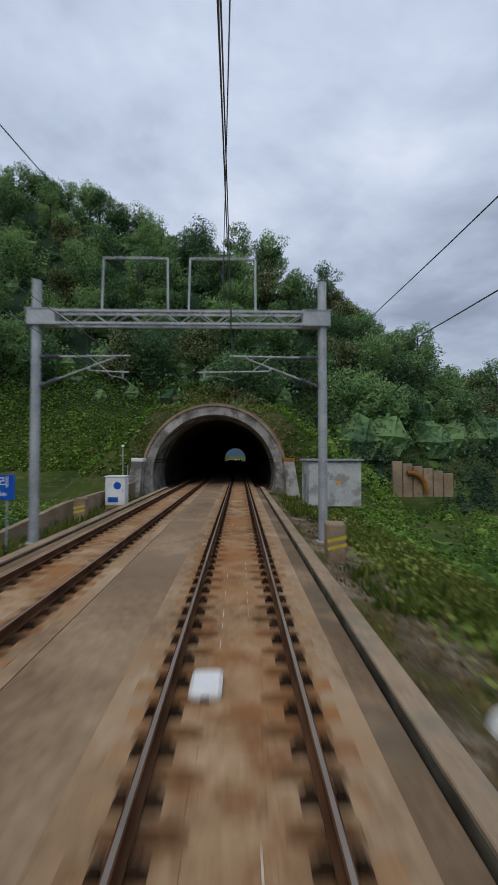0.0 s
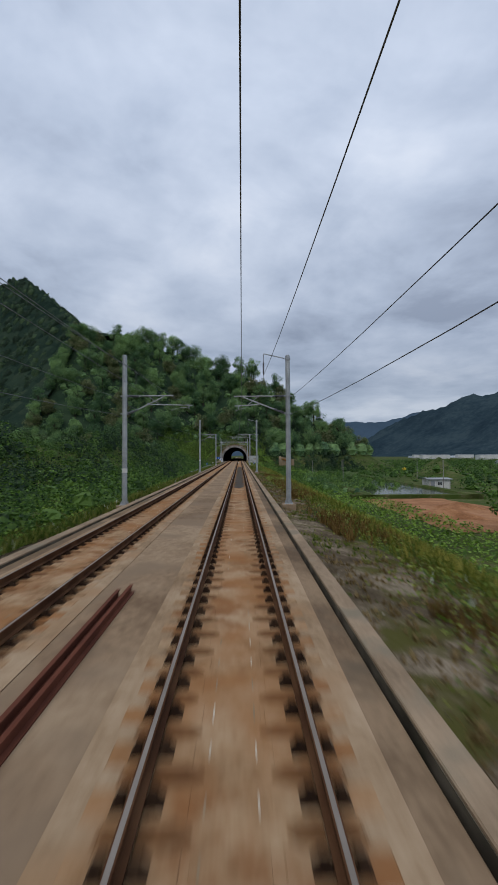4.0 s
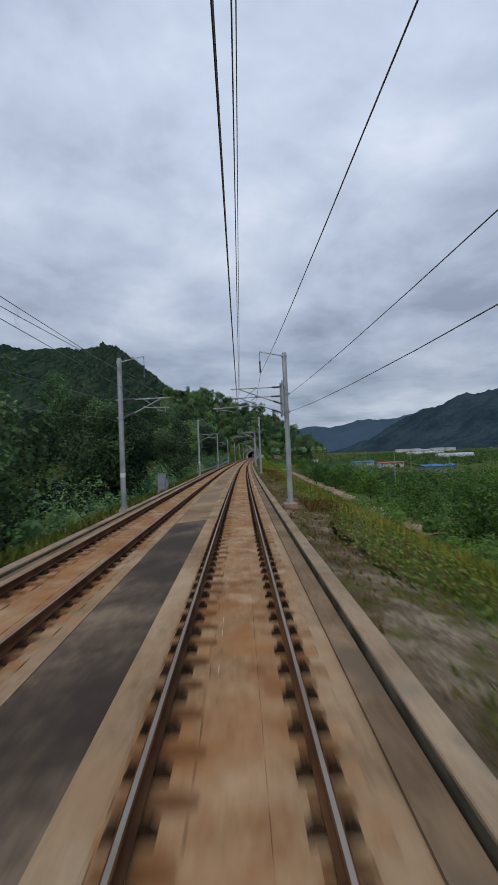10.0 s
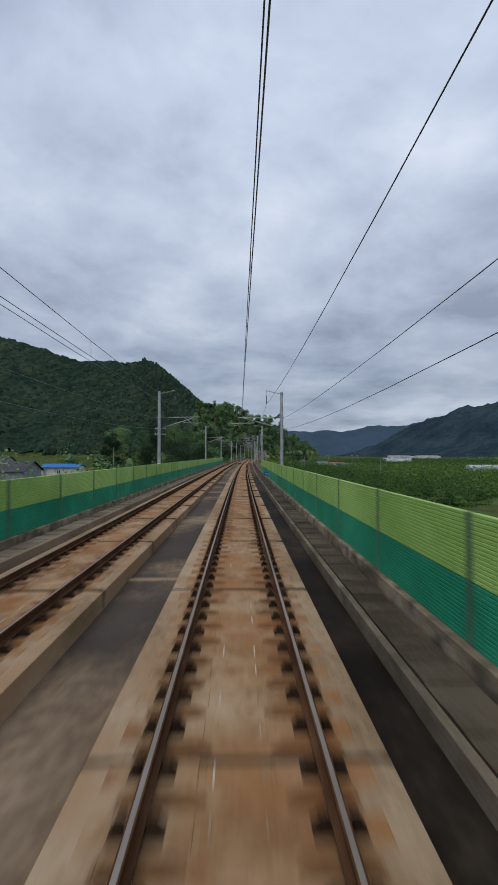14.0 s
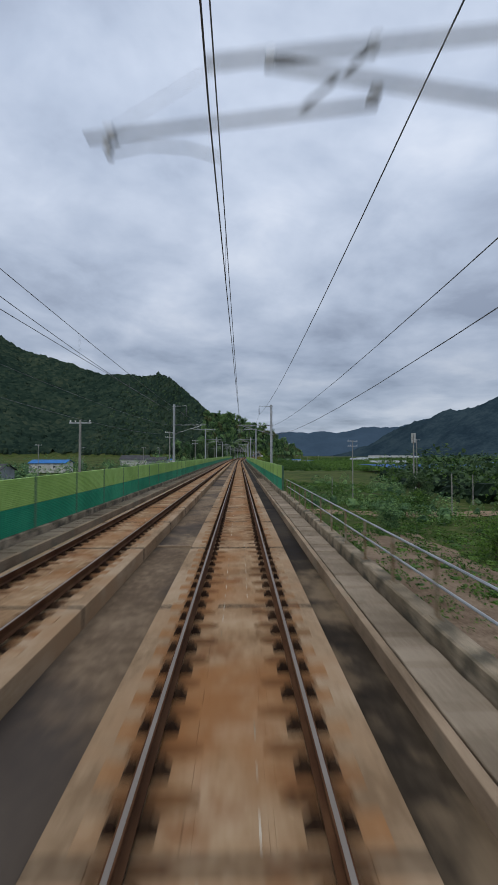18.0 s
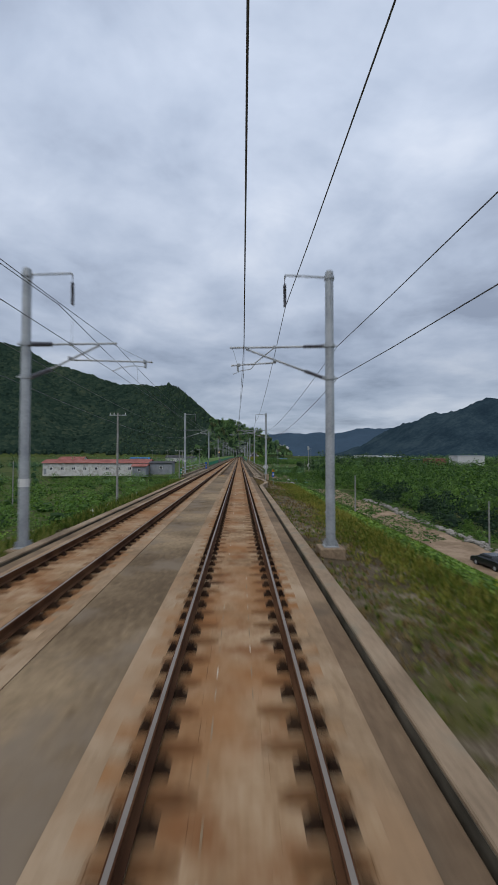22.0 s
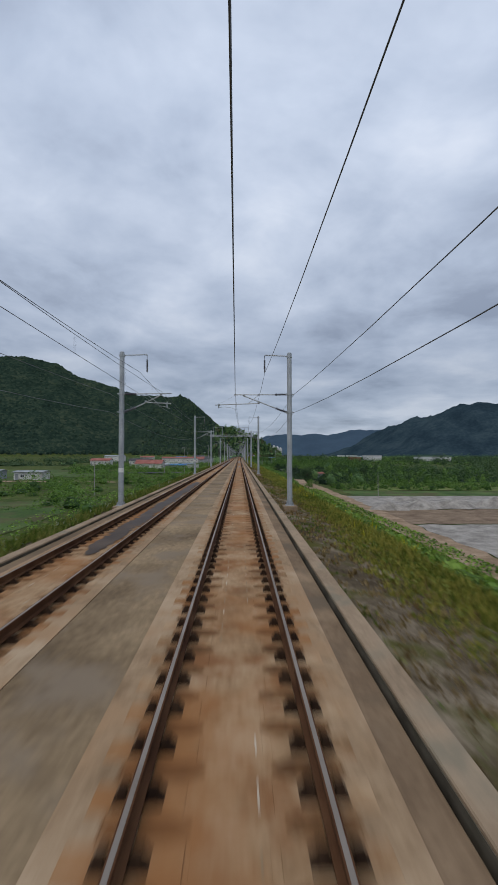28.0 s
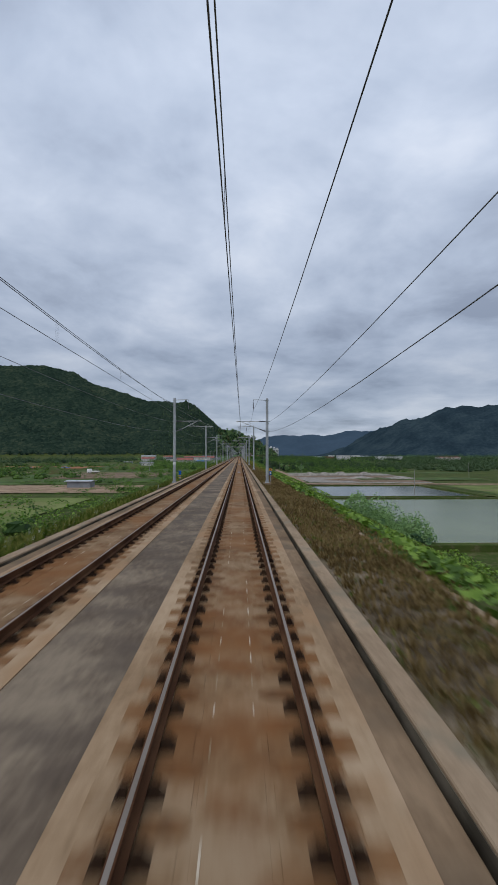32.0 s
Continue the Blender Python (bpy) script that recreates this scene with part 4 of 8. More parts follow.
def barrier(x, face, sa, sb):
    lower, upper = louvre(3.9, 1.13, 18, "green_dark"), louvre(3.9, 0.97, 16, "green_light")
    pk = Kit()
    for a, b in (((-0.075, -0.075, 0), (0.075, -0.06, 1.89)), ((-0.075, 0.06, 0), (0.075, 0.075, 1.89)), ((-0.008, -0.06, 0), (0.008, 0.06, 1.89))):
        pk.box(a, b)
    pk.box((-0.13, -0.13, 0.0), (0.13, 0.13, 0.02))
    post = pk.mesh("barrier_post", ["barrier_post"])
    t = thing("noise_barrier", None, "two-tone green louvred noise barrier on the viaduct parapet", "noise barrier")
    turn = -90 if face > 0 else 90
    s = sa
    while s <= sb:
        ob = part("post", post, "galv", t)
        ob.matrix_local = place(s, x, -0.13, turn)
        if s + 2 <= sb:
            for me, z in ((lower, -0.10), (upper, 1.04)):
                ob = part("panel", me, "galv", t)
                ob.matrix_local = place(s + 2, x + (0.06 if face > 0 else -0.06), z - 0.25, turn)
        s += 4.0


barrier(TRACK2 - 3.30, 1, 397.0, 741.0)
barrier(3.30, -1, 469.0, 662.0)


def railing(x, sa, sb):
    t = thing("bridge_railing", None, "weathered steel pipe railing on the parapet", "railing")
    pk = Kit()
    pk.box((-0.025, -0.025, 0), (0.025, 0.025, 0.97))
    pk.box((-0.08, -0.08, 0), (0.08, 0.08, 0.015))
    post = pk.mesh("railing_post", ["rail_paint"])
    for s in np.arange(sa, sb + 0.1, 2.0):
        ob = part("post", post, "rail_paint", t)
        ob.matrix_local = place(float(s), x, -0.10)
    for z in (0.45, 0.88):
        k = Kit()
        sweep(k, [(x + 0.023 * math.cos(a), z + 0.023 * math.sin(a)) for a in np.linspace(0, 2 * math.pi, 7)[:-1]], sa, sb, 6, canted=False)
        part("rail", k, "galv", t, "galvanised pipe rail")


M["rail_paint"] = material("rusty_railing_paint", [(0.13, 0.085, 0.045), (0.22, 0.165, 0.10), (0.30, 0.27, 0.21)], 0.8, 0.1, size=0.7, fine_size=0.08)
railing(3.28, 393.0, 467.0)
railing(3.28, 664.0, 790.0)
railing(TRACK2 - 3.28, 742.0, 790.0)

# ---- woods and undergrowth ----
rng = np.random.RandomState(11)


def cards_mesh(name, pos, normal, size, mat, ratio=0.62):
    """Leaves: one small bent quad at each place, facing roughly along its normal."""
    n = len(pos)
    nrm = normal / np.maximum(1e-6, np.linalg.norm(normal, axis=1, keepdims=True))
    t = np.cross(nrm, rng.normal(size=(n, 3)))
    t /= np.maximum(1e-6, np.linalg.norm(t, axis=1, keepdims=True))
    b = np.cross(nrm, t)
    s = np.asarray(size).reshape(-1, 1)
    a0, a1 = pos - t * s * 0.5, pos + t * s * 0.5
    w = b * s * 0.5 * ratio
    v = np.stack([a0, pos + w - nrm * s * 0.08, a1, pos - w - nrm * s * 0.08], 1).reshape(-1, 3)
    f = np.arange(4 * n).reshape(n, 4)
    return fast_mesh(name, v, f, mat)


def fast_mesh(name, v, f, mat):
    me = bpy.data.meshes.new(name)
    k = f.shape[1]
    me.vertices.add(len(v))
    me.vertices.foreach_set("co", np.ascontiguousarray(v, dtype=np.float32).ravel())
    me.loops.add(f.size)
    me.loops.foreach_set("vertex_index", np.ascontiguousarray(f, dtype=np.int32).ravel())
    me.polygons.add(len(f))
    me.polygons.foreach_set("loop_start", np.arange(0, f.size, k, dtype=np.int32))
    me.polygons.foreach_set("loop_total", np.full(len(f), k, dtype=np.int32))
    me.materials.append(M[mat])
    me.update(calc_edges=True)
    me.validate()
    return me


def ball_points(n):
    p = rng.normal(size=(n, 3))
    return p / np.linalg.norm(p, axis=1, keepdims=True)


def crown_cards(height, wide, puffs, leaves, size, bottom=0.3):
    """Places and normals of the leaves of one crown, in puffs with gaps between."""
    pos, nrm = [], []
    for _ in range(puffs):
        d = ball_points(1)[0]
        u = rng.uniform(0.45, 1.0)
        c = np.array([d[0] * wide * 0.42 * u, d[1] * wide * 0.42 * u, height * (bottom + (1 - bottom) * (0.5 + 0.42 * d[2] * u))])
        r = wide * rng.uniform(0.16, 0.27)
        q = ball_points(leaves)
        q[:, 2] *= 0.8
        pos.append(c + q * r * rng.uniform(0.6, 1.08, (leaves, 1)))
        nrm.append(q + rng.normal(size=(leaves, 3)) * 0.55 + [0, 0, 0.35])
    pos, nrm = np.concatenate(pos), np.concatenate(nrm)
    return pos, nrm, size * rng.uniform(0.6, 1.3, len(pos))


def tree_kind(height, wide, mat, label, puffs=28, leaves=170, size=0.42, bottom=0.06):
    t = thing("tree", None, label, "tree", "trees on the slopes")
    k = Kit()
    top = Vector((rng.uniform(-0.3, 0.3), rng.uniform(-0.3, 0.3), height * 0.72))
    r = height * 0.018 + 0.04
    k.turned((0, 0, -0.8), top, [r * 1.5, r * 1.1, r, r * 0.75, r * 0.45, r * 0.15], 7)
    for j in range(7):
        a = rng.uniform(0, 6.28)
        z = height * rng.uniform(0.28, 0.6)
        e = Vector((math.cos(a) * wide * 0.36, math.sin(a) * wide * 0.36, z + height * rng.uniform(0.12, 0.25)))
        mid = Vector((e.x * 0.45, e.y * 0.45, z + (e.z - z) * 0.65))
        k.rod((top.x * z / height, top.y * z / height, z), mid, r * 0.4, r * 0.28, 5)
        k.rod(mid, e, r * 0.28, r * 0.1, 5)
    part("trunk", k, "bark", t, "tapered trunk with bare limbs")
    pos, nrm, sz = crown_cards(height, wide, puffs, leaves, size, bottom)
    part("crown", cards_mesh("crown", pos, nrm, sz, mat), mat, t)
    return t


def stuff(name, me, label, category):
    ob = new(name, me)
    return tagged(ob, label, category, kind="stuff")


def clump_mesh(name, P, radius, tall, mat, cards=26, leaf_size=(0.16, 0.40), core_size=0.70, round_core=False):
    """Many far crowns in one mesh: each a ragged shell of leaves over a dark core."""
    n = len(P)
    th = np.linspace(0, 2 * np.pi, 7)[:-1]
    rings = [(0.70, 0.0), (1.0, 0.40), (0.66, 0.82)]
    tv = np.array([(r * math.cos(a + 0.5 * j), r * math.sin(a + 0.5 * j), z) for j, (r, z) in enumerate(rings) for a in th] + [(0, 0, 0.98)])
    tf = []
    for j in range(2):
        for i in range(6):
            q = (i + 1) % 6
            tf += [(j * 6 + i, j * 6 + q, j * 6 + 6 + q), (j * 6 + i, j * 6 + 6 + q, j * 6 + 6 + i)]
    tf += [(12 + i, 12 + (i + 1) % 6, 18) for i in range(6)]
    tf = np.array(tf)
    v = tv[None] * np.stack([radius, radius, tall], -1)[:, None, :] * core_size
    v = v * rng.uniform(0.80, 1.14, (n, len(tv), 1)) + P[:, None, :]
    f = (tf[None] + (np.arange(n) * len(tv))[:, None, None]).reshape(-1, 3)
    core = fast_mesh(name, v.reshape(-1, 3), f, mat)
    core.polygons.foreach_set("use_smooth", [round_core] * len(f))
    d = ball_points(n * cards)
    d[:, 2] = np.abs(d[:, 2]) * 1.02 - 0.08
    R = np.repeat(radius, cards)[:, None]
    T = np.repeat(tall, cards)[:, None]
    C = np.repeat(P, cards, 0)
    pos = C + np.concatenate([d[:, :2] * R * rng.uniform(0.78, 1.03, (n * cards, 1)), d[:, 2:] * T * rng.uniform(0.84, 1.03, (n * cards, 1))], 1)
    pos[:, 2] += T[:, 0] * 0.04
    leaf = cards_mesh(name + "_leaves", pos, d + rng.normal(size=d.shape) * 0.6 + [0, 0, 0.3], R[:, 0] * rng.uniform(*leaf_size, n * cards), mat, 0.75)
    return core, leaf


def spots(n, s_range, x_range, keep, spacing=0.0):
    """Random plan places that keep(s, x, z) accepts, with their heights."""
    s = rng.uniform(*s_range, n)
    x = rng.uniform(*x_range, n)
    z = land_open(s, x)
    ok = keep(s, x, z)
    s, x, z = s[ok], x[ok], z[ok]
    if spacing:
        cell, sel = set(), []
        for i in range(len(s)):
            key = (int(s[i] // spacing), int(x[i] // spacing))
            if key not in cell:
                cell.add(key)
                sel.append(i)
        s, x, z = s[sel], x[sel], z[sel]
    return s, x, z


def bare(s, x):
    """The vine-grown slope round the portal, without trees."""
    return (s > -72) & (x > -42) & (x < 11 + np.clip(-(s + 37), 0, 60) * 0.1)


def scrub(s, x):
    """The low bushy bank at the foot of the hill, without trees."""
    return (s > -18) & (s < 140) & (x > -58) & (x < -8)


def edge(x):
    return np.where(x > -2.1, x, -x - 4.2)


kinds = [
    tree_kind(12.5, 9.0, "leaf", "broad dark green broadleaf tree on the hillside"),
    tree_kind(10.0, 7.5, "leaf", "rounded dark green broadleaf tree on the hillside"),
    tree_kind(14.5, 8.0, "leaf", "tall dark green broadleaf tree on the hillside", 24),
    tree_kind(10.0, 8.5, "leaf_pale", "chestnut tree with pale cream blossom on the hillside"),
    tree_kind(6.0, 5.5, "bush", "low bright green tree at the foot of the slope", 18, 55, 0.42, 0.12),
    tree_kind(15.0, 9.5, "leaf_dark", "tall broadleaf tree in the wood, leaves darkened for shade", 30),
    tree_kind(12.5, 8.5, "leaf_dark", "dense broadleaf tree in the wood, leaves darkened for shade", 28),
]
_first = [True] * len(kinds)


def plant(i, s, x, z, scale, turn):
    m = place(s, x, z - 0.2, turn) @ Matrix.Scale(scale, 4)
    if _first[i]:
        kinds[i].matrix_world = m
        _first[i] = False
    else:
        src = kinds[i]
        c = copy_thing(src, Matrix())
        c.matrix_world = m


# trees near the line, one by one
def near_wood(s, x, z):
    e = edge(x)
    w = world(s, x)
    h = crest(w[:, 0], w[:, 1], RIDGES)
    hill = (s < 30) & (s > -125) & (z > 3.5) & ~bare(s, x) & ~scrub(s, x) & ((e > 11) | (s < -72)) & (e < 115)
    left = (s > 40) & (s < 395) & (x < -13.5 - 5 * smooth((150 - s) / 60)) & (x > -52) & (s > 150)
    return hill | left


near = [spots(9000, (-130, 40), (-105, 75), near_wood, 8.6), spots(6000, (140, 400), (-60, -10), near_wood, 10.4)]
s_, x_, z_ = [np.concatenate(q) for q in zip(*near)]
for s, x, z in zip(s_, x_, z_):
    r = rng.uniform()
    i = (3 if r < 0.18 else int(rng.choice([0, 1, 2]))) if s < 60 else (int(rng.choice([0, 1, 2])) if r < 0.4 else int(rng.choice([5, 6])))
    plant(i, float(s), float(x), float(z), float(rng.uniform(0.92, 1.12)) * (1.0 if s < 60 else 0.88), float(rng.uniform(0, 360)))


# woods further off
def far_wood(s, x, z):
    e = edge(x)
    return (z > 2.0) & ~bare(s, x) & ~scrub(s, x) & ~near_wood(s, x, z) & ((e > 14) | ((s < -60) & (s > -215)))


def canopy_material():
    """Tree tops seen from far off: each crown its own tone and bump."""
    m = bpy.data.materials.new("closed_canopy")
    m.use_nodes = True
    tr = m.node_tree
    bsdf = tr.nodes["Principled BSDF"]
    geo = tr.nodes.new("ShaderNodeNewGeometry")
    crowns = node(tr, "ShaderNodeTexVoronoi", Scale=1 / 7.5, Randomness=1.0)
    crowns.feature = "SMOOTH_F1"
    crowns.inputs["Smoothness"].default_value = 0.35
    tones = node(tr, "ShaderNodeTexVoronoi", Scale=1 / 7.5, Randomness=1.0)
    stands = node(tr, "ShaderNodeTexNoise", Scale=1 / 70.0, Detail=5.0, Roughness=0.6)
    leafy = node(tr, "ShaderNodeTexNoise", Scale=1 / 1.6, Detail=5.0, Roughness=0.7)
    for n in (crowns, tones, stands, leafy):
        tr.links.new(geo.outputs["Position"], n.inputs["Vector"])
    pick = tr.nodes.new("ShaderNodeSeparateColor")
    tr.links.new(tones.outputs["Color"], pick.inputs[0])
    v = math_node(tr, "ADD", math_node(tr, "MULTIPLY", pick.outputs[0], 0.26), math_node(tr, "ADD", math_node(tr, "MULTIPLY", stands.outputs[0], 0.55), math_node(tr, "MULTIPLY", leafy.outputs[0], 0.34)))
    col = ramp(tr, v, (0.38, (0.012, 0.023, 0.018)), (0.52, (0.020, 0.036, 0.026)), (0.66, (0.032, 0.051, 0.034)), (0.80, (0.057, 0.071, 0.043)))
    tr.links.new(col, bsdf.inputs["Base Color"])
    bsdf.inputs["Roughness"].default_value = 1.0
    bsdf.inputs["Specular IOR Level"].default_value = 0.0
    h = math_node(tr, "ADD", math_node(tr, "MULTIPLY", crowns.outputs["Distance"], -1.0), math_node(tr, "MULTIPLY", leafy.outputs[0], 0.45))
    bp = node(tr, "ShaderNodeBump", Strength=0.65, Distance=3.2)
    tr.links.new(h, bp.inputs["Height"])
    tr.links.new(bp.outputs[0], bsdf.inputs["Normal"])
    return m


M["canopy"] = canopy_material()


def canopy(s_r, x_r, step, lift):
    """The closed roof of leaves over the hillsides, with an uneven top."""
    S, X = np.meshgrid(np.arange(*s_r, step), np.arange(*x_r, step), indexing="ij")
    S, X = S + rng.uniform(-0.35, 0.35, S.shape) * step, X + rng.uniform(-0.35, 0.35, S.shape) * step
    Z = land_open(S, X)
    flat = S.ravel(), X.ravel(), Z.ravel()
    ok = (far_wood(*flat) | (near_wood(*flat) & (edge(flat[1]) > 95))).reshape(S.shape)
    P = world(S, X, Z - 0.5 + lift * smooth((Z - 2.0) / 7.0) * rng.uniform(0.7, 1.3, S.shape)).reshape(-1, 3)
    idx = np.arange(S.size).reshape(S.shape)
    f = np.stack([idx[:-1, :-1], idx[:-1, 1:], idx[1:, 1:], idx[1:, :-1]], -1)
    f = f[ok[:-1, :-1] & ok[:-1, 1:] & ok[1:, 1:] & ok[1:, :-1]].reshape(-1, 4)
    me = fast_mesh("far_wood", P, f, "canopy")
    me.polygons.foreach_set("use_smooth", [True] * len(f))
    stuff("far_wood", me, "closed dark green canopy of the hillside woods", "woodland")


canopy((-700, 300), (-1400, -300), 6.0, 6.0)
canopy((-700, -142), (-314, 130), 4.5, 5.0)
canopy((-158, 380), (-314, -52), 4.5, 5.0)
for s_r, x_r, n, gap, rad, tall, cards, mat, size in (
    ((-150, -20), (-80, 130), 4200, 6.4, 4.2, 8.0, 150, "leaf", (0.10, 0.25)),
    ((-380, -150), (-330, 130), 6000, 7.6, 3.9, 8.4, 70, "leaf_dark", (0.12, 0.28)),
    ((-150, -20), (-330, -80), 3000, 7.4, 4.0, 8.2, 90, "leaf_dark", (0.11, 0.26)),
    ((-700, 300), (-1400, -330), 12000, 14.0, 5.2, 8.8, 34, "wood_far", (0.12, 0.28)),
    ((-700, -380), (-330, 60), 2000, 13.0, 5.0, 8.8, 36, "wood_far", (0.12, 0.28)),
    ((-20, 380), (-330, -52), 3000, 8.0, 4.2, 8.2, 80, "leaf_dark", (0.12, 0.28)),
):
    s_, x_, z_ = spots(n, s_r, x_r, far_wood, gap)
    if not len(s_):
        continue
    u = rng.uniform(0.7, 1.2, len(s_))
    core, leaf = clump_mesh("far_wood", world(s_, x_, z_ - 0.5), rad * u, tall * (0.6 + 0.4 * u), mat, cards, size, 0.86, mat != "leaf")
    stuff("far_wood", core, "dense dark green woodland covering the hillsides", "woodland")
    stuff("far_wood_leaves", leaf, "ragged leafy tops of the hillside woodland", "woodland")


# saplings and shrubs under the near trees
s_, x_, z_ = spots(6500, (-150, 400), (-100, 75), near_wood, 4.0)
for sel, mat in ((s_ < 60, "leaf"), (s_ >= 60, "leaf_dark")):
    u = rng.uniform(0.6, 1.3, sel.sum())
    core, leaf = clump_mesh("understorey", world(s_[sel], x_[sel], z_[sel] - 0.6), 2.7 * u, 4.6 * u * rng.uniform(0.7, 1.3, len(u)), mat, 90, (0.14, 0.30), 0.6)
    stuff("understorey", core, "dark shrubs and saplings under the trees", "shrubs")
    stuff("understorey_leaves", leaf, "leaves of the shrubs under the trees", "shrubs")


# single trees of the orchards beside the line
for s, x, k in ((120, 25.5, 1.15), (110, 29.5, 1.2), (273, 18.5, 0.95), (262, 23, 0.8), (244, 20.8, 0.75), (236, 25, 0.9), (222, 21.5, 0.85), (209, 23, 1.1), (203, 27, 1.0), (195, 22.5, 0.95), (188, 25.5, 1.05), (284, 24, 0.85), (292, 19.6, 0.8), (256, 29, 0.9), (302, 22.5, 0.85), (316, 20.5, 0.9), (331, 22.0, 0.85), (348, 20.8, 0.9)):
    plant(4, s, x, float(land_open(np.array(s), np.array(x))), k, s * 7.0)
s_, x_, z_ = spots(700, (600, 930), (15, 62), lambda s, x, z: ((s < 690) & (x > 19)) | ((s > 735) & (s < 852) & (x > 31)) | (s > 858), 15.0)
for s, x, z in zip(s_, x_, z_):
    plant(int(rng.choice([1, 4, 4, 6])), float(s), float(x), float(z), float(rng.uniform(0.38, 0.72)), float(rng.uniform(0, 360)))


# ---- undergrowth, grass and fields ----
def blades(name, s, x, z, tall, mat, label, per=5, wide=0.05):
    """Tufts of leaning blades."""
    n = len(s)
    base = np.repeat(world(s, x, z - 0.04), per, 0)
    h = np.repeat(tall, per) * rng.uniform(0.55, 1.15, n * per)
    a = rng.uniform(0, 6.28, n * per)
    out = np.stack([np.cos(a), np.sin(a), np.zeros_like(a)], -1)
    base = base + out * rng.uniform(0, 0.16, (n * per, 1))
    tip = base + out * (h * rng.uniform(0.1, 0.5, n * per))[:, None] + np.stack([0 * h, 0 * h, h], -1)
    side = np.stack([-np.sin(a), np.cos(a), 0 * a], -1) * (wide * rng.uniform(0.6, 1.5, n * per))[:, None]
    mid = (base * 0.45 + tip * 0.55) - out * (h * 0.06)[:, None]
    v = np.stack([base, mid + side, tip, mid - side], 1).reshape(-1, 3)
    f = np.arange(4 * n * per).reshape(-1, 4)
    return stuff(name, fast_mesh(name, v, f, mat), label, "grass")


def leaves(name, s, x, z, size, lift, mat, label, category="undergrowth"):
    n = len(s)
    pos = world(s, x, z + lift * rng.uniform(0, 1, n))
    nrm = rng.normal(size=(n, 3)) * 0.55 + [0, 0, 1]
    return stuff(name, cards_mesh(name, pos, nrm, size * rng.uniform(0.6, 1.4, n), mat, 0.8), label, category)


def off_bridge(s):
    return (s < BRIDGE_A - 1) | (s > BRIDGE_B + 1)


def patchy(s, x, size, cut):
    w = world(s, x)
    return rough_land(w[:, 0], w[:, 1], size) > cut


M["verge"] = material("verge_grass", [(0.094, 0.123, 0.0193), (0.188, 0.203, 0.0358), (0.329, 0.29, 0.0689)], 0.85, size=8, fine_size=1.2, islands=0.35, bump=0, spec=0.2, thin=0.4)
M["weed"] = material("weed_leaves", [(0.0875, 0.138, 0.025), (0.163, 0.231, 0.0425), (0.275, 0.325, 0.0775)], 0.75, size=5, fine_size=0.8, islands=0.30, bump=0, spec=0.2, thin=0.4)
M["straw"] = material("dead_grass", [(0.12, 0.08, 0.034), (0.20, 0.14, 0.064), (0.30, 0.22, 0.11)], 0.9, size=4, fine_size=0.8, islands=0.35, bump=0, spec=0.2, thin=0.4)
M["rust_grass"] = material("rusty_grass", [(0.085, 0.050, 0.016), (0.15, 0.088, 0.028), (0.22, 0.14, 0.05)], 0.9, size=4, fine_size=0.8, islands=0.35, bump=0, spec=0.2, thin=0.4)
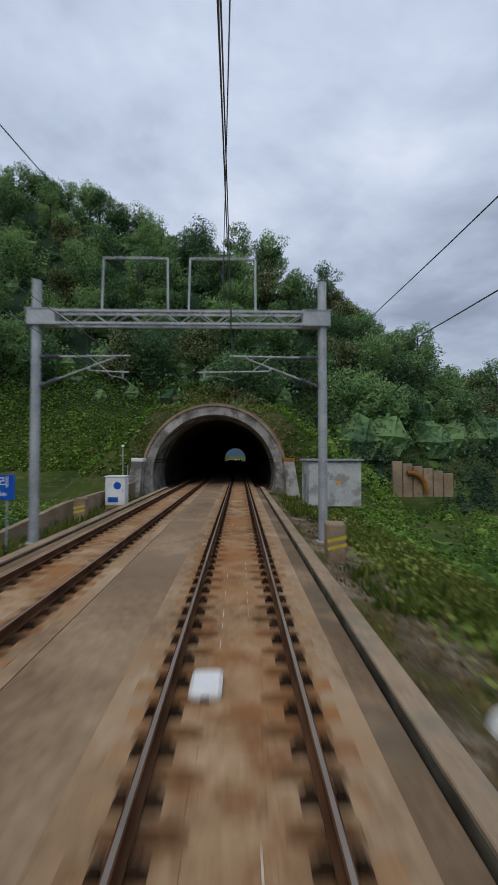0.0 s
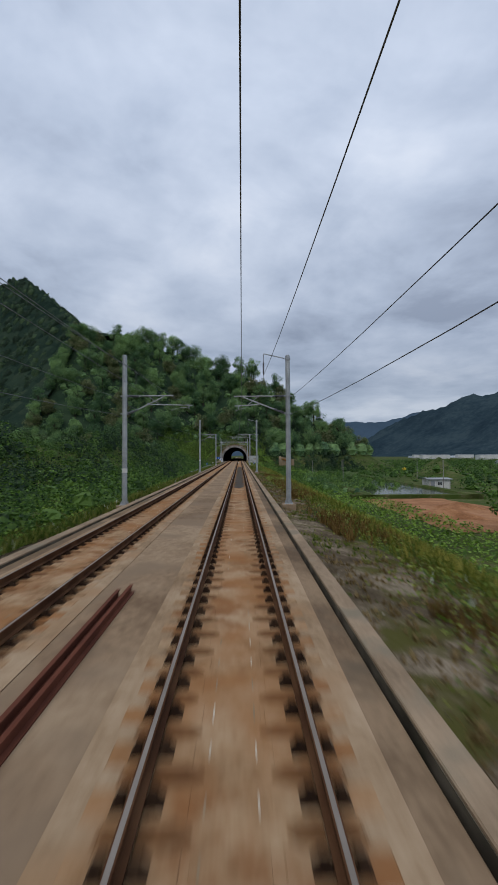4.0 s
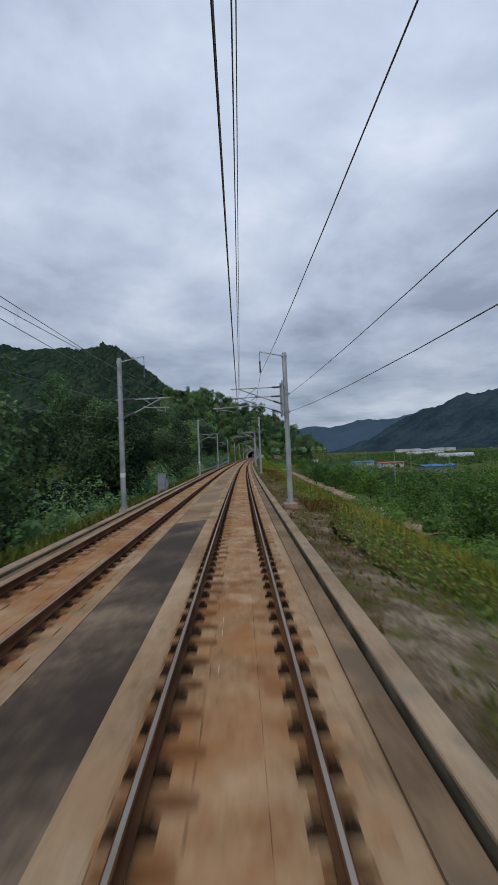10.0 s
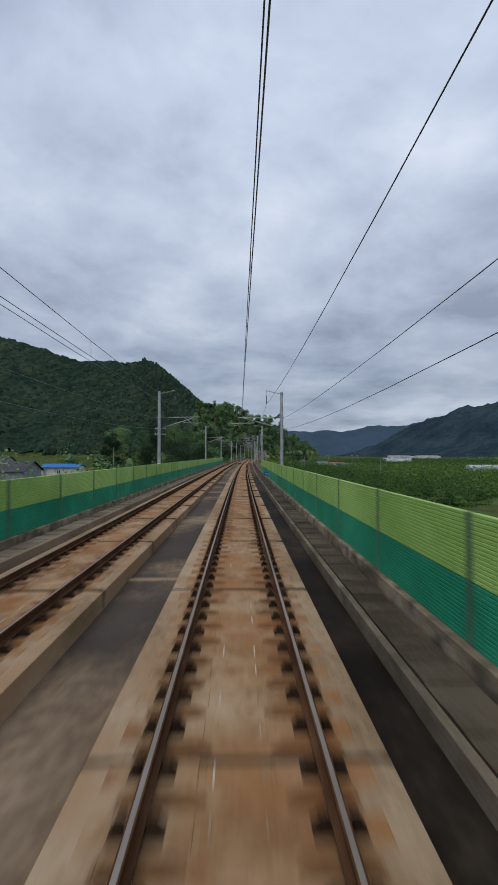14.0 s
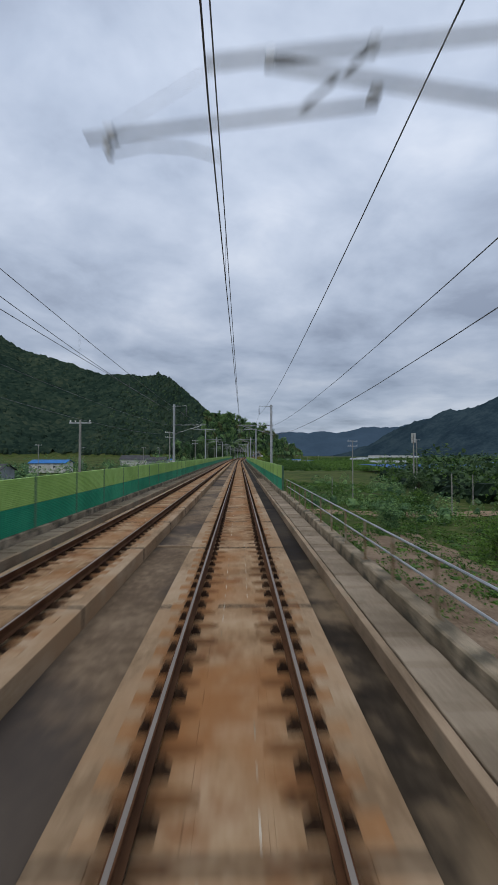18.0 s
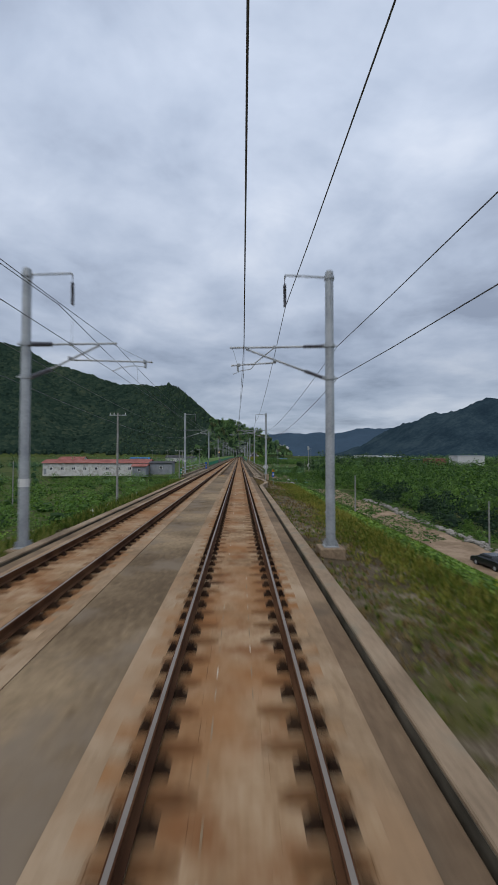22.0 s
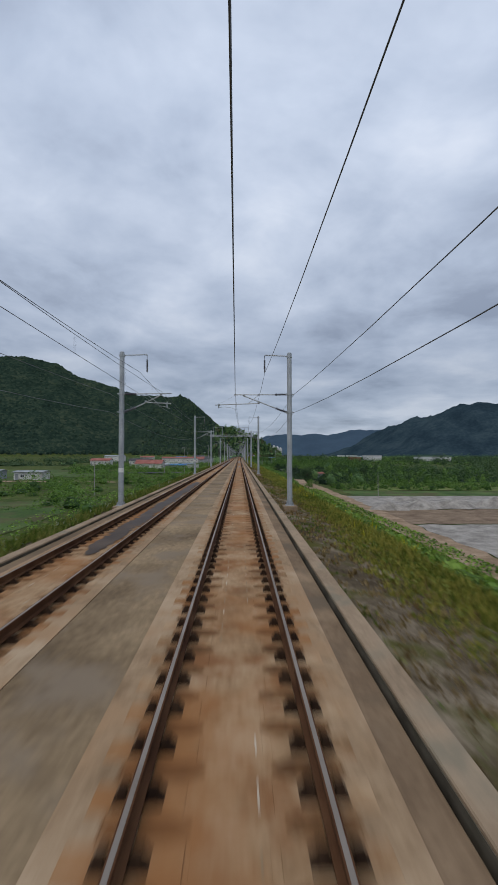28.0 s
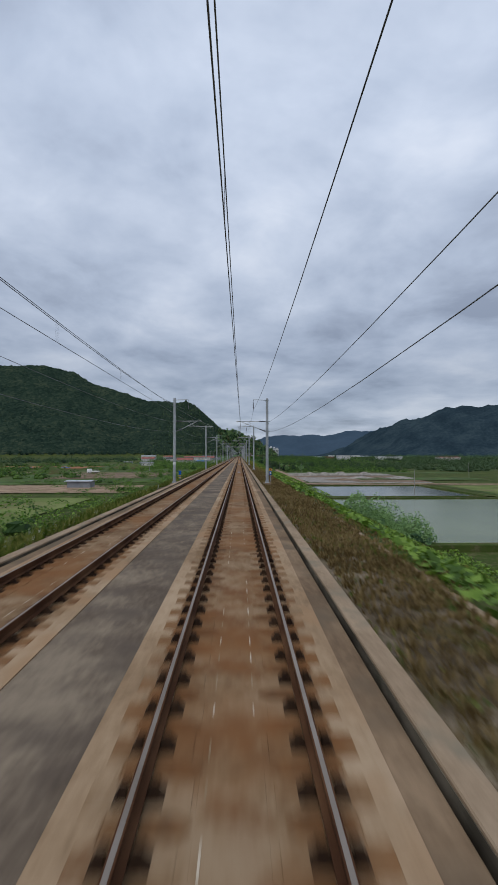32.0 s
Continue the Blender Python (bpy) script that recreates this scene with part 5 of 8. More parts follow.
# shoulders of the line
for name, n, s_r, xr, keep, tall, mat, label, per, wide in (
    ("tall_grass", 8000, (40, 392), (4.4, 9.8), lambda s, x, z: (x > 5.8 + 0.9 * np.sin(s * 0.09) + 0.6 * np.sin(s * 0.31) + rng.normal(size=len(s)) * 0.7), 0.8, "verge", "tall yellow-green grass along the top of the embankment", 8, 0.022),
    ("tall_grass", 30000, (796, 1150), (3.6, 6.3), lambda s, x, z: (x > 4.3 + 0.4 * np.sin(s * 0.11) + 0.35 * np.sin(s * 0.37) + rng.normal(size=len(s)) * 0.35) & patchy(s, x, 7, -0.75), 0.55, "verge", "tall yellow-green grass along the top of the embankment", 7, 0.022),
    ("dry_grass", 9000, (60, 392), (4.0, 7.4), lambda s, x, z: patchy(s, x, 14, 0.05), 0.55, "rust_grass", "tall reddish-brown dry grass on the embankment", 8, 0.022),
    ("tall_grass", 10000, (-34, 60), (2.9, 12.0), lambda s, x, z: (x > 4.2) | patchy(s, x, 5, 0.15), 0.42, "grass", "tall green weeds beside the kerb and down the slope", 7, 0.03),
    ("tall_grass", 16000, (60, 1285), (9.0, 14.0), lambda s, x, z: off_bridge(s) & patchy(s, x, 9, -0.3), 0.6, "grass", "tall green grass on the embankment slope", 6, 0.04),
    ("tall_grass", 36000, (40, 1285), (2.3, 6.4), lambda s, x, z: off_bridge(s) & patchy(s, x, 6, 0.15), 0.20, "grass", "short tufts of grass on the soil shoulder", 6, 0.03),
    ("dry_grass", 40000, (-20, 1285), (2.3, 7.2), lambda s, x, z: off_bridge(s) & patchy(s, x, 11, -0.35), 0.20, "straw", "short dry brown grass on the embankment shoulder", 6, 0.03),
    ("dry_grass", 11000, (1115, 1285), (2.3, 5.5), lambda s, x, z: x > 2.6, 0.27, "straw", "tall dead brown grass on the embankment shoulder", 7, 0.025),
    ("tall_grass", 34000, (-34, 1285), (-12.5, -6.75), lambda s, x, z: off_bridge(s) & (patchy(s, x, 8, -0.35) | (x < -8.0)), 0.50, "grass", "tall green grass beside the far track", 7, 0.03),
    ("yellow_weeds", 200, (830, 1062), (5.2, 10), lambda s, x, z: ((s > 985) | (s < 905)) & patchy(s, x, 6, -0.1), 0.7, "yellow", "yellow flowering weeds on the embankment", 4, 0.03),
    ("white_weeds", 2600, (20, 1285), (-11, -7.6), lambda s, x, z: off_bridge(s) & patchy(s, x, 14, 0.0), 0.5, "flower", "white flowering weeds beside the far track", 3, 0.014),
    ("white_weeds", 700, (-30, 215), (4.5, 9.5), lambda s, x, z: ((s > 95) | (s < 0)) & patchy(s, x, 11, 0.05), 0.55, "flower", "white flowering weeds on the embankment", 3, 0.018),
):
    s_, x_, z_ = spots(n, s_r, xr, keep)
    rise = 0.4 + 0.6 * smooth((x_ - 4.6) / 2.4) if mat == "verge" else np.ones(len(s_))
    blades(name, s_, x_, z_, tall * rise, mat, label, per, wide)

for s_r, x_r, n, keep, size, lift, label in (
    ((40, 392), (3.6, 10.5), 130000, lambda s, x, z: (x > 4.3 + 0.8 * np.sin(s * 0.11) + 0.5 * np.sin(s * 0.37) + rng.normal(size=len(s)) * 0.5), 0.10, 0.42, "lush green weeds and grass along the embankment top"),
    ((796, 1130), (3.6, 8.0), 30000, lambda s, x, z: (x > 4.4 + 0.5 * np.sin(s * 0.11) + 0.4 * np.sin(s * 0.37) + rng.normal(size=len(s)) * 0.5), 0.07, 0.5, "lush green weeds and grass along the embankment top"),
    ((796, 935), (6.2, 23.5), 150000, lambda s, x, z: (x > 6.9 + 0.5 * np.sin(s * 0.13) + 0.4 * np.sin(s * 0.41) + rng.normal(size=len(s)) * 0.4), 0.17, 0.55, "dense green creeper covering the lower embankment"),
    ((-34, 45), (3.4, 12), 26000, lambda s, x, z: x > 3.9 + 0.5 * np.sin(s * 0.2) + rng.normal(size=len(s)) * 0.4, 0.16, 0.4, "lush green weeds beside the kerb"),
    ((-36, 130), (7.5, 26), 30000, lambda s, x, z: patchy(s, x, 10, -0.45), 0.30, 0.7, "tangled green vines and weeds on the embankment slope"),
    ((130, 390), (10, 18), 9000, lambda s, x, z: patchy(s, x, 10, 0.0), 0.26, 0.5, "low green weeds at the embankment foot"),
    ((930, 1230), (5.6, 27), 110000, lambda s, x, z: (x > 9.0 - 3.2 * smooth((s - 1020) / 90) + 0.8 * np.sin(s * 0.09) + 0.4 * np.sin(s * 0.4)), 0.36, 0.45, "dense green creeper covering the lower embankment"),
    ((-40, 60), (-40, -8.8), 60000, lambda s, x, z: patchy(s, x, 9, -0.75), 0.20, 0.6, "tangled green undergrowth on the cutting slope"),
    ((60, 170), (-40, -9.5), 36000, lambda s, x, z: patchy(s, x, 9, -0.6), 0.19, 0.7, "tangled green undergrowth below the far track"),
    ((795, 1290), (-24, -10), 22000, lambda s, x, z: patchy(s, x, 9, -0.2), 0.30, 0.5, "low green weeds on the embankment slope"),
):
    s_, x_, z_ = spots(n, s_r, x_r, keep)
    leaves("undergrowth", s_, x_, z_, size, lift, "weed" if "lush" in label else "vine", label)

# creeper over the slope round the portal
s_, x_, z_ = spots(120000, (-78, -18), (-46, 20), lambda s, x, z: (z > 0.2) & ((np.abs(x + 2.1) > 6.6) | (z > 6.6)))
leaves("portal_creeper", s_, x_, z_ + 0.1, 0.36, 0.7, "vine", "dense green creeper on the slope above the tunnel")


def bushes(name, s_r, x_r, n, keep, gap, rad, tall, mat, label, category, cards=60):
    s_, x_, z_ = spots(n, s_r, x_r, keep, gap)
    if not len(s_):
        return
    near = edge(x_) < 46
    for sel, count, size in ((near, int(cards * (3.0 if rad < 1.9 else 4.5)), (0.07, 0.19) if rad < 1.9 else (0.06, 0.17)), (~near, int(cards * 1.4), (0.10, 0.25))):
        if not sel.any():
            continue
        u = rng.uniform(0.6, 1.4, sel.sum())
        core, leaf = clump_mesh(name, world(s_[sel], x_[sel], z_[sel] - 0.2), rad * u, tall * u * rng.uniform(0.6, 1.5, sel.sum()), mat, count, size, 0.45)
        stuff(name, core, label, category)
        stuff(name + "_leaves", leaf, label, category)


every = lambda s, x, z: np.ones(len(s), bool)
bushes("slope_bushes", (-30, 150), (-62, -11.5), 2600, lambda s, x, z: patchy(s, x, 15, -0.5), 3.2, 2.0, 2.4, "bush", "bright green bushes on the slope beside the line", "bushes")
bushes("slope_bushes", (-30, 60), (10, 40), 900, lambda s, x, z: patchy(s, x, 15, -0.3), 3.6, 1.7, 2.4, "bush", "bright green bushes on the slope beside the line", "bushes")
bushes("dark_shrubs", (-20, 150), (-50, -13), 1300, lambda s, x, z: patchy(s, x, 19, 0.1), 3.4, 2.1, 3.0, "leaf_dark", "dark rounded shrubs on the bank beside the line", "bushes")
bushes("forest_edge", (140, 395), (-17, -11.6), 900, every, 2.5, 1.7, 3.2, "leaf", "dark shrubs along the edge of the wood", "bushes")
bushes("orchard", (255, 470), (20.5, 130), 3000, every, 3.0, 1.9, 2.7, "bush", "rows of leafy green orchard trees in the valley", "orchard", 70)
bushes("orchard", (318, 470), (9.5, 20.5), 500, lambda s, x, z: (s > 398) | (x > 15), 2.6, 1.5, 2.0, "bush", "leafy green orchard trees close under the viaduct", "orchard", 60)
bushes("orchard", (190, 255), (24, 46), 300, every, 3.6, 2.0, 3.4, "leaf", "dark leafy orchard trees beside the farm road", "orchard", 70)
bushes("waterside_trees", (20, 70), (20, 23.5), 60, every, 3.4, 1.5, 3.0, "leaf", "young leafy trees along the flooded paddy", "trees", 60)
bushes("valley_orchard", (-330, 190), (48, 300), 5200, lambda s, x, z: (z < -3) & patchy(s, x, 60, -0.5), 6.0, 2.6, 2.8, "bush", "low green orchards across the valley floor", "orchard", 36)
bushes("valley_orchard", (190, 700), (130, 420), 2600, lambda s, x, z: (z < -2) & patchy(s, x, 70, -0.3), 8.0, 3.0, 3.2, "bush", "low green orchards across the valley floor", "orchard", 36)
bushes("valley_trees", (540, 735), (15, 110), 1700, lambda s, x, z: (x > 19 + 3 * np.sin(s * 0.07) + 9 * smooth((s - 690) / 15)) & ((s > 630) | (x > 48)) & (x > 34), 4.6, 3.0, 5.2, "bush", "dense dark green trees beyond the dirt road", "trees", 80)
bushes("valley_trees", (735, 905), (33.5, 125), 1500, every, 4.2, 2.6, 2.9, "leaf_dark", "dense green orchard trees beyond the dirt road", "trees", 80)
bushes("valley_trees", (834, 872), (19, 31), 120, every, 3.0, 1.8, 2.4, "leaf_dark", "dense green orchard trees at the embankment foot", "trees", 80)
bushes("valley_weeds", (560, 790), (5, 36), 3600, lambda s, x, z: patchy(s, x, 13, -0.35) & ((s < 684) | (s > 722) | (x > 22)), 1.9, 1.3, 0.8, "bush", "rank green weeds over the waste ground below the viaduct", "weeds", 50)
bushes("waste_shrubs", (560, 690), (13, 40), 260, lambda s, x, z: patchy(s, x, 17, 0.15), 3.4, 2.1, 3.4, "leaf", "dark shrubs on the waste ground below the viaduct", "shrubs", 70)
bushes("tree_cluster", (548, 612), (46, 105), 300, lambda s, x, z: patchy(s, x, 30, -0.6), 5.0, 4.6, 6.5, "leaf_dark", "tall rounded trees beyond the waste ground", "trees", 90)
bushes("field_weeds", (795, 1230), (-60, -12.5), 3000, lambda s, x, z: patchy(s, x, 16, -0.15), 2.8, 1.3, 0.6, "bush", "low rank weeds between the fields", "weeds", 40)
bushes("slope_bushes", (852, 932), (10.5, 21), 460, lambda s, x, z: x > 10.5 + 2.5 * smooth((s - 905) / 20), 2.6, 1.6, 1.3, "bush", "dense green bushes growing on the embankment slope", "bushes", 70)
bushes("slope_bushes", (-100, -54), (9, 60), 1200, lambda s, x, z: (np.hypot(s + 52, x - 22) > 4) & ((x > 27) | (x < 17) | (s < -58)), 3.2, 2.3, 4.4, "leaf_dark", "leafy dark bushes on the slope beside the old wall", "bushes", 70)
bushes("creeper_mound", (-58, -36), (7.5, 17), 300, lambda s, x, z: x < 8 + (s + 60) * 0.42, 2.2, 1.7, 2.2, "vine", "mounds of bright creeper beside the tunnel mouth", "creeper", 90)
bushes("creeper_mound", (-50, 60), (9.5, 32), 900, lambda s, x, z: patchy(s, x, 12, -0.3) & (np.hypot(s + 50, x - 22) > 7), 2.8, 1.6, 1.3, "vine", "low mounds of green creeper below the line", "creeper", 70)
bushes("valley_thicket", (735, 932), (20, 110), 700, lambda s, x, z: patchy(s, x, 24, 0.0) & (x > 36), 6.0, 2.6, 5.6, "bush", "taller bright green trees standing out of the orchard", "trees", 80)
bushes("hedge_orchard", (905, 934), (34, 120), 700, lambda s, x, z: (s % 7 < 4), 2.4, 1.5, 2.5, "bush", "low green orchard rows beyond the yard", "orchard", 60)
bushes("left_orchard", (700, 860), (-90, -14), 1500, lambda s, x, z: (x < -18) & ~((s > 805) & (s < 850) & (x > -60)) & (patchy(s, x, 20, -0.35)), 4.2, 1.8, 1.9, "bush", "low green orchard between the houses and the line", "orchard", 60)
bushes("left_scrub", (860, 1230), (-140, -17), 2600, lambda s, x, z: patchy(s, x, 26, 0.12), 3.6, 2.2, 2.6, "bush", "scattered green bushes among the fields", "bushes", 50)
bushes("village_trees", (380, 720), (-150, -16), 700, lambda s, x, z: (patchy(s, x, 35, -0.1)) & ~((s > 660) & (s < 715) & (x > -72)), 6.0, 2.8, 4.6, "leaf", "dark trees round the village houses", "trees", 50)
bushes("far_tree_belt", (-500, 500), (430, 560), 900, every, 11.0, 5.5, 7.0, "leaf", "dark belt of trees across the valley", "trees", 24)
bushes("valley_belt", (640, 930), (125, 430), 1500, lambda s, x, z: patchy(s, x, 55, -0.05), 8.0, 4.4, 6.0, "leaf_dark", "dark belts of trees between the valley fields", "trees", 60)
bushes("valley_belt", (420, 640), (100, 430), 1300, lambda s, x, z: patchy(s, x, 60, -0.1), 8.0, 4.4, 5.5, "leaf_dark", "dark belts of trees between the valley fields", "trees", 60)
bushes("hill_foot_trees", (560, 1150), (-330, -140), 2600, lambda s, x, z: patchy(s, x, 45, 0.0), 7.5, 4.0, 5.0, "leaf_dark", "dark trees at the foot of the hill", "trees", 50)
bushes("pond_bush", (1169, 1177), (16.5, 25), 150, every, 1.3, 1.7, 2.7, "leaf", "large rounded green bush on the pond bank", "bush", 110)


# fields, roads and water in the valley
M["soil_red"] = material("red_soil", [(0.20, 0.09, 0.04), (0.30, 0.14, 0.065), (0.38, 0.20, 0.10)], 0.95, size=3, fine_size=0.2, bump=0.5, depth=0.08)
M["soil"] = material("brown_soil", [(0.12, 0.08, 0.05), (0.19, 0.135, 0.09), (0.26, 0.19, 0.13)], 0.95, size=3, fine_size=0.2, bump=0.5, depth=0.08)
M["gravel"] = material("grey_gravel", [(0.172, 0.158, 0.137), (0.267, 0.243, 0.215), (0.363, 0.338, 0.298)], 0.95, size=2, fine_size=0.09, bump=0.25, depth=0.05)
M["track_dirt"] = material("dirt_road", [(0.19, 0.13, 0.08), (0.28, 0.197, 0.127), (0.36, 0.265, 0.18)], 0.95, size=2.5, fine_size=0.15, bump=0.4, depth=0.05)
M["paddy"] = material("paddy_green", [(0.035, 0.065, 0.016), (0.06, 0.105, 0.026), (0.10, 0.145, 0.042)], 0.95, stain=(0.085, 0.075, 0.035), stain_size=6.0, stain_at=(0.5, 0.62), size=9, fine_size=0.4, bump=0.3, depth=0.05)
M["crop"] = material("crop_green", [(0.085, 0.12, 0.03), (0.13, 0.17, 0.045), (0.18, 0.21, 0.07)], 0.95, stain=(0.15, 0.12, 0.06), stain_size=9.0, stain_at=(0.54, 0.66), size=12, fine_size=0.5, bump=0.3, depth=0.05)
M["water"] = material("murky_water", [(0.06, 0.07, 0.045), (0.085, 0.095, 0.06)], 0.12, size=12, bump=0.02, spec=0.5)
M["algae"] = material("algae_water", [(0.10, 0.13, 0.055), (0.15, 0.18, 0.08)], 0.18, size=8, bump=0.02)
M["blue_net"] = material("blue_netting", [(0.03, 0.09, 0.20), (0.05, 0.13, 0.30)], 0.8, size=3)


def patch(name, s0, s1, x0, x1, mat, label, category="field", lift=0.07, step=3.0, bend=0.0):
    """A sheet that lies on the ground, with an uneven edge."""
    n, k = max(2, int((s1 - s0) / step)), max(2, int((x1 - x0) / step))
    u, v = np.meshgrid(np.linspace(0, 1, n + 1), np.linspace(0, 1, k + 1), indexing="ij")
    S = s0 + (s1 - s0) * u
    X = x0 + (x1 - x0) * v + bend * np.sin(u * 3.1)
    S = S + np.where((u == 0) | (u == 1), np.sin(X * 0.9) * 0.5 + np.sin(X * 2.3) * 0.25, 0)
    X = X + np.where((v == 0) | (v == 1), np.sin(S * 0.7) * 0.4 + np.sin(S * 1.9) * 0.2, 0)
    Z = land_open(S, X) + lift
    P = world(S, X, Z).reshape(-1, 3)
    idx = np.arange(S.size).reshape(S.shape)
    f = np.stack([idx[:-1, :-1], idx[:-1, 1:], idx[1:, 1:], idx[1:, :-1]], -1).reshape(-1, 4)
    return tagged(new(name, fast_mesh(name, P, f, mat)), label, category, kind="structure")


def pool(s0, s1, x0, x1, z, mat, label):
    k = Kit()
    ss = np.linspace(s0, s1, 9)
    lo = [x0 + 1.2 * math.sin(s * 0.23) for s in ss]
    hi = [x1 + 1.0 * math.sin(s * 0.31) for s in ss]
    v = [tuple(world(s, x, z)) for s, x in list(zip(ss, lo)) + list(zip(ss[::-1], hi[::-1]))]
    k.add(v, [tuple(range(len(v)))])
    tagged(part("pond_water", k, mat), label, "water", kind="structure")
    k = Kit()
    for a, b in ((s0 - 1.6, s0), (s1, s1 + 1.6)):
        sweep(k, [(x0 - 4, z - 1), (x1 + 1, z - 1), (x1 + 1, z + 0.3), (x0 - 4, z + 0.3)], a, b, 2, canted=False)
    for a in (x1,) if s0 > 1000 else (x0, x1):
        sweep(k, [(a - 2.4, z - 1), (a + 1.3, z - 1), (a + 0.3, z + 0.4), (a - 1.6, z + 0.4)], s0 - 1.6, s1 + 1.6, 4, canted=False)
    tagged(part("pond_bank", k, "ground"), "grassy earth bank round the pond", "bank", kind="structure")


pool(1070, 1113, 21, 70, -9.15, "water", "still grey-green pond below the embankment")
pool(1119, 1177, 21, 74, -9.05, "algae", "shallow pale green flooded paddy")
pool(5, 74, 24.5, 44, -5.25, "water", "flooded grey paddy beside the line")
patch("soil_heap_ground", 76, 110, 22, 37, "soil_red", "bare orange-red soil beside the flooded paddy", "soil", 0.12)
patch("paddy_field", -70, 0, 30, 60, "paddy", "green rice paddy in the valley")
patch("ploughed_field", 60, 125, 52, 90, "soil", "bare brown ploughed field")
patch("farm_road", 150, 345, 16.6, 19.0, "track_dirt", "pale gravel farm road along the embankment foot", "road", 0.10, 2.0, 1.0)
patch("farm_road_branch", 224.5, 227.5, 19, 62, "track_dirt", "pale gravel branch of the farm road", "road", 0.09, 2.0)
patch("orchard_ground", 255, 470, 19.8, 130, "paddy", "weedy green ground between the orchard rows", "field", 0.05, 5.0)
patch("dirt_road", 716, 1050, 22.6, 29.0, "track_dirt", "rutted dirt road along the embankment foot", "road", 0.16, 3.0, 2.0)
patch("yard_spoil", 1012, 1044, 52, 86, "soil", "dark bare spoil in the building yard", "yard", 0.20)
patch("yard", 955, 984, 29, 92, "gravel", "yard of pale crushed stone", "yard", 0.14)
patch("yard_soil", 985, 1004, 27, 90, "soil", "dark bare earth of the building yard", "yard", 0.10)
patch("yard", 1005, 1049, 30, 84, "gravel", "yard of pale crushed stone", "yard", 0.12)
patch("yard_road", 1055, 1062, 24, 125, "track_dirt", "pale dirt road along the pond bank", "road", 0.25)
patch("yard_green", 1010, 1030, 58, 120, "paddy", "grass-grown strip in the building yard", "field", 0.30)
patch("roadside_soil", 698, 716, 7.5, 19, "soil_red", "bare brown soil below the viaduct", "soil", 0.10)
patch("roadside_soil", 722, 764, 6.5, 15.5, "soil", "bare brown soil below the viaduct", "soil", 0.10)
patch("waste_soil", 640, 676, 12, 22, "soil", "trodden brown soil on the waste ground", "soil", 0.09)
patch("waste_road", 622, 627, 10, 70, "track_dirt", "pale dirt road across the waste ground", "road", 0.12)
patch("roadside_gravel", 688, 698.5, 9, 20, "gravel", "grey gravel below the viaduct", "gravel", 0.10)
patch("paddy_field", 800, 902, 128, 260, "paddy", "green rice paddy in the valley", step=8)
patch("paddy_field", 936, 956, 34, 150, "paddy", "green rice paddy in the valley", step=5)
patch("paddy_field", 1064, 1160, 78, 200, "paddy", "green rice paddy in the valley", step=8)
patch("paddy_field", 860, 1000, -140, -62, "paddy", "green field beyond the embankment", step=8)
patch("paddy_field", 1010, 1120, -75, -22, "paddy", "green field beyond the embankment", step=6)
patch("soil_strip", 955, 1000, -160, -85, "soil_red", "bare red-brown soil strip with tarpaulins", "soil", 0.15, 5)
for s0, s1, x0, x1, mat, label in (
    (1062, 1100, -60, -26, "soil", "bare brown field beside the path"), (1104, 1128, -70, -30, "paddy", "dark green vegetable field"),
    (1130, 1150, -64, -22, "track_dirt", "pale dry stubble strip"), (905, 940, -120, -48, "paddy", "dark green vegetable field"),
    (1080, 1150, -150, -80, "crop", "pale green crop field"), (1160, 1225, -80, -24, "crop", "pale green crop field"),
    (1064, 1062 + 60, 80, 150, "crop", "pale green flooded crop field"), (880, 935, 40, 125, "crop", "pale green crop strip"),
):
    patch("field", s0, s1, x0, x1, mat, label, "field", 0.16, 5.0)
patch("field_path", 1052, 1056, -110, -24, "track_dirt", "pale dirt path across the fields", "path", 0.12)
patch("field_path", 960, 964, -64, -20, "track_dirt", "pale dirt path across the fields", "path", 0.12)
patch("black_netting", 901, 914, -44, -23, "ink", "black plastic sheeting over a field", "sheeting", 0.45)
patch("blue_netting", 470, 560, 60, 115, "blue_net", "blue netting spread over orchard rows", "netting", 3.5, 6)
patch("blue_netting", 380, 440, 150, 200, "blue_net", "blue netting spread over orchard rows", "netting", 3.5, 8)


# low weeds scattered over the shoulders
for x_r, n in (((2.4, 7.0), 30000), ((-9.6, -6.6), 16000)):
    s_, x_, z_ = spots(n, (-34, 1285), x_r, lambda s, x, z: off_bridge(s) & patchy(s, x, 3.5, 0.0))
    leaves("shoulder_weeds", s_, x_, z_ + 0.04, 0.11, 0.12, "grass", "low weeds scattered over the gravel shoulder", "weeds")


# ---- tunnel portal ----
M["dry_soil"] = material("shoulder_gravel_soil", [(0.062, 0.047, 0.030), (0.125, 0.098, 0.066), (0.26, 0.212, 0.152)], 0.98, size=1.5, fine_size=0.10, spec=0.0, stain=(0.075, 0.075, 0.02), stain_size=1.4, stain_at=(0.50, 0.60), bump=0.6, depth=0.06)
M["ochre"] = material("worn_ochre_paint", [(0.22, 0.13, 0.06), (0.36, 0.20, 0.06), (0.46, 0.26, 0.06)], 0.85, size=1.2, fine_size=0.1, stain=(0.22, 0.17, 0.11), stain_size=0.6, stain_at=(0.50, 0.60))
M["stripe"] = material("yellow_stripe_paint", [(0.45, 0.33, 0.03), (0.60, 0.45, 0.05)], 0.7, size=0.5)
M["rust_arch"] = material("rusty_steel_arch", [(0.20, 0.08, 0.02), (0.34, 0.15, 0.035)], 0.85, size=0.8, fine_size=0.1)
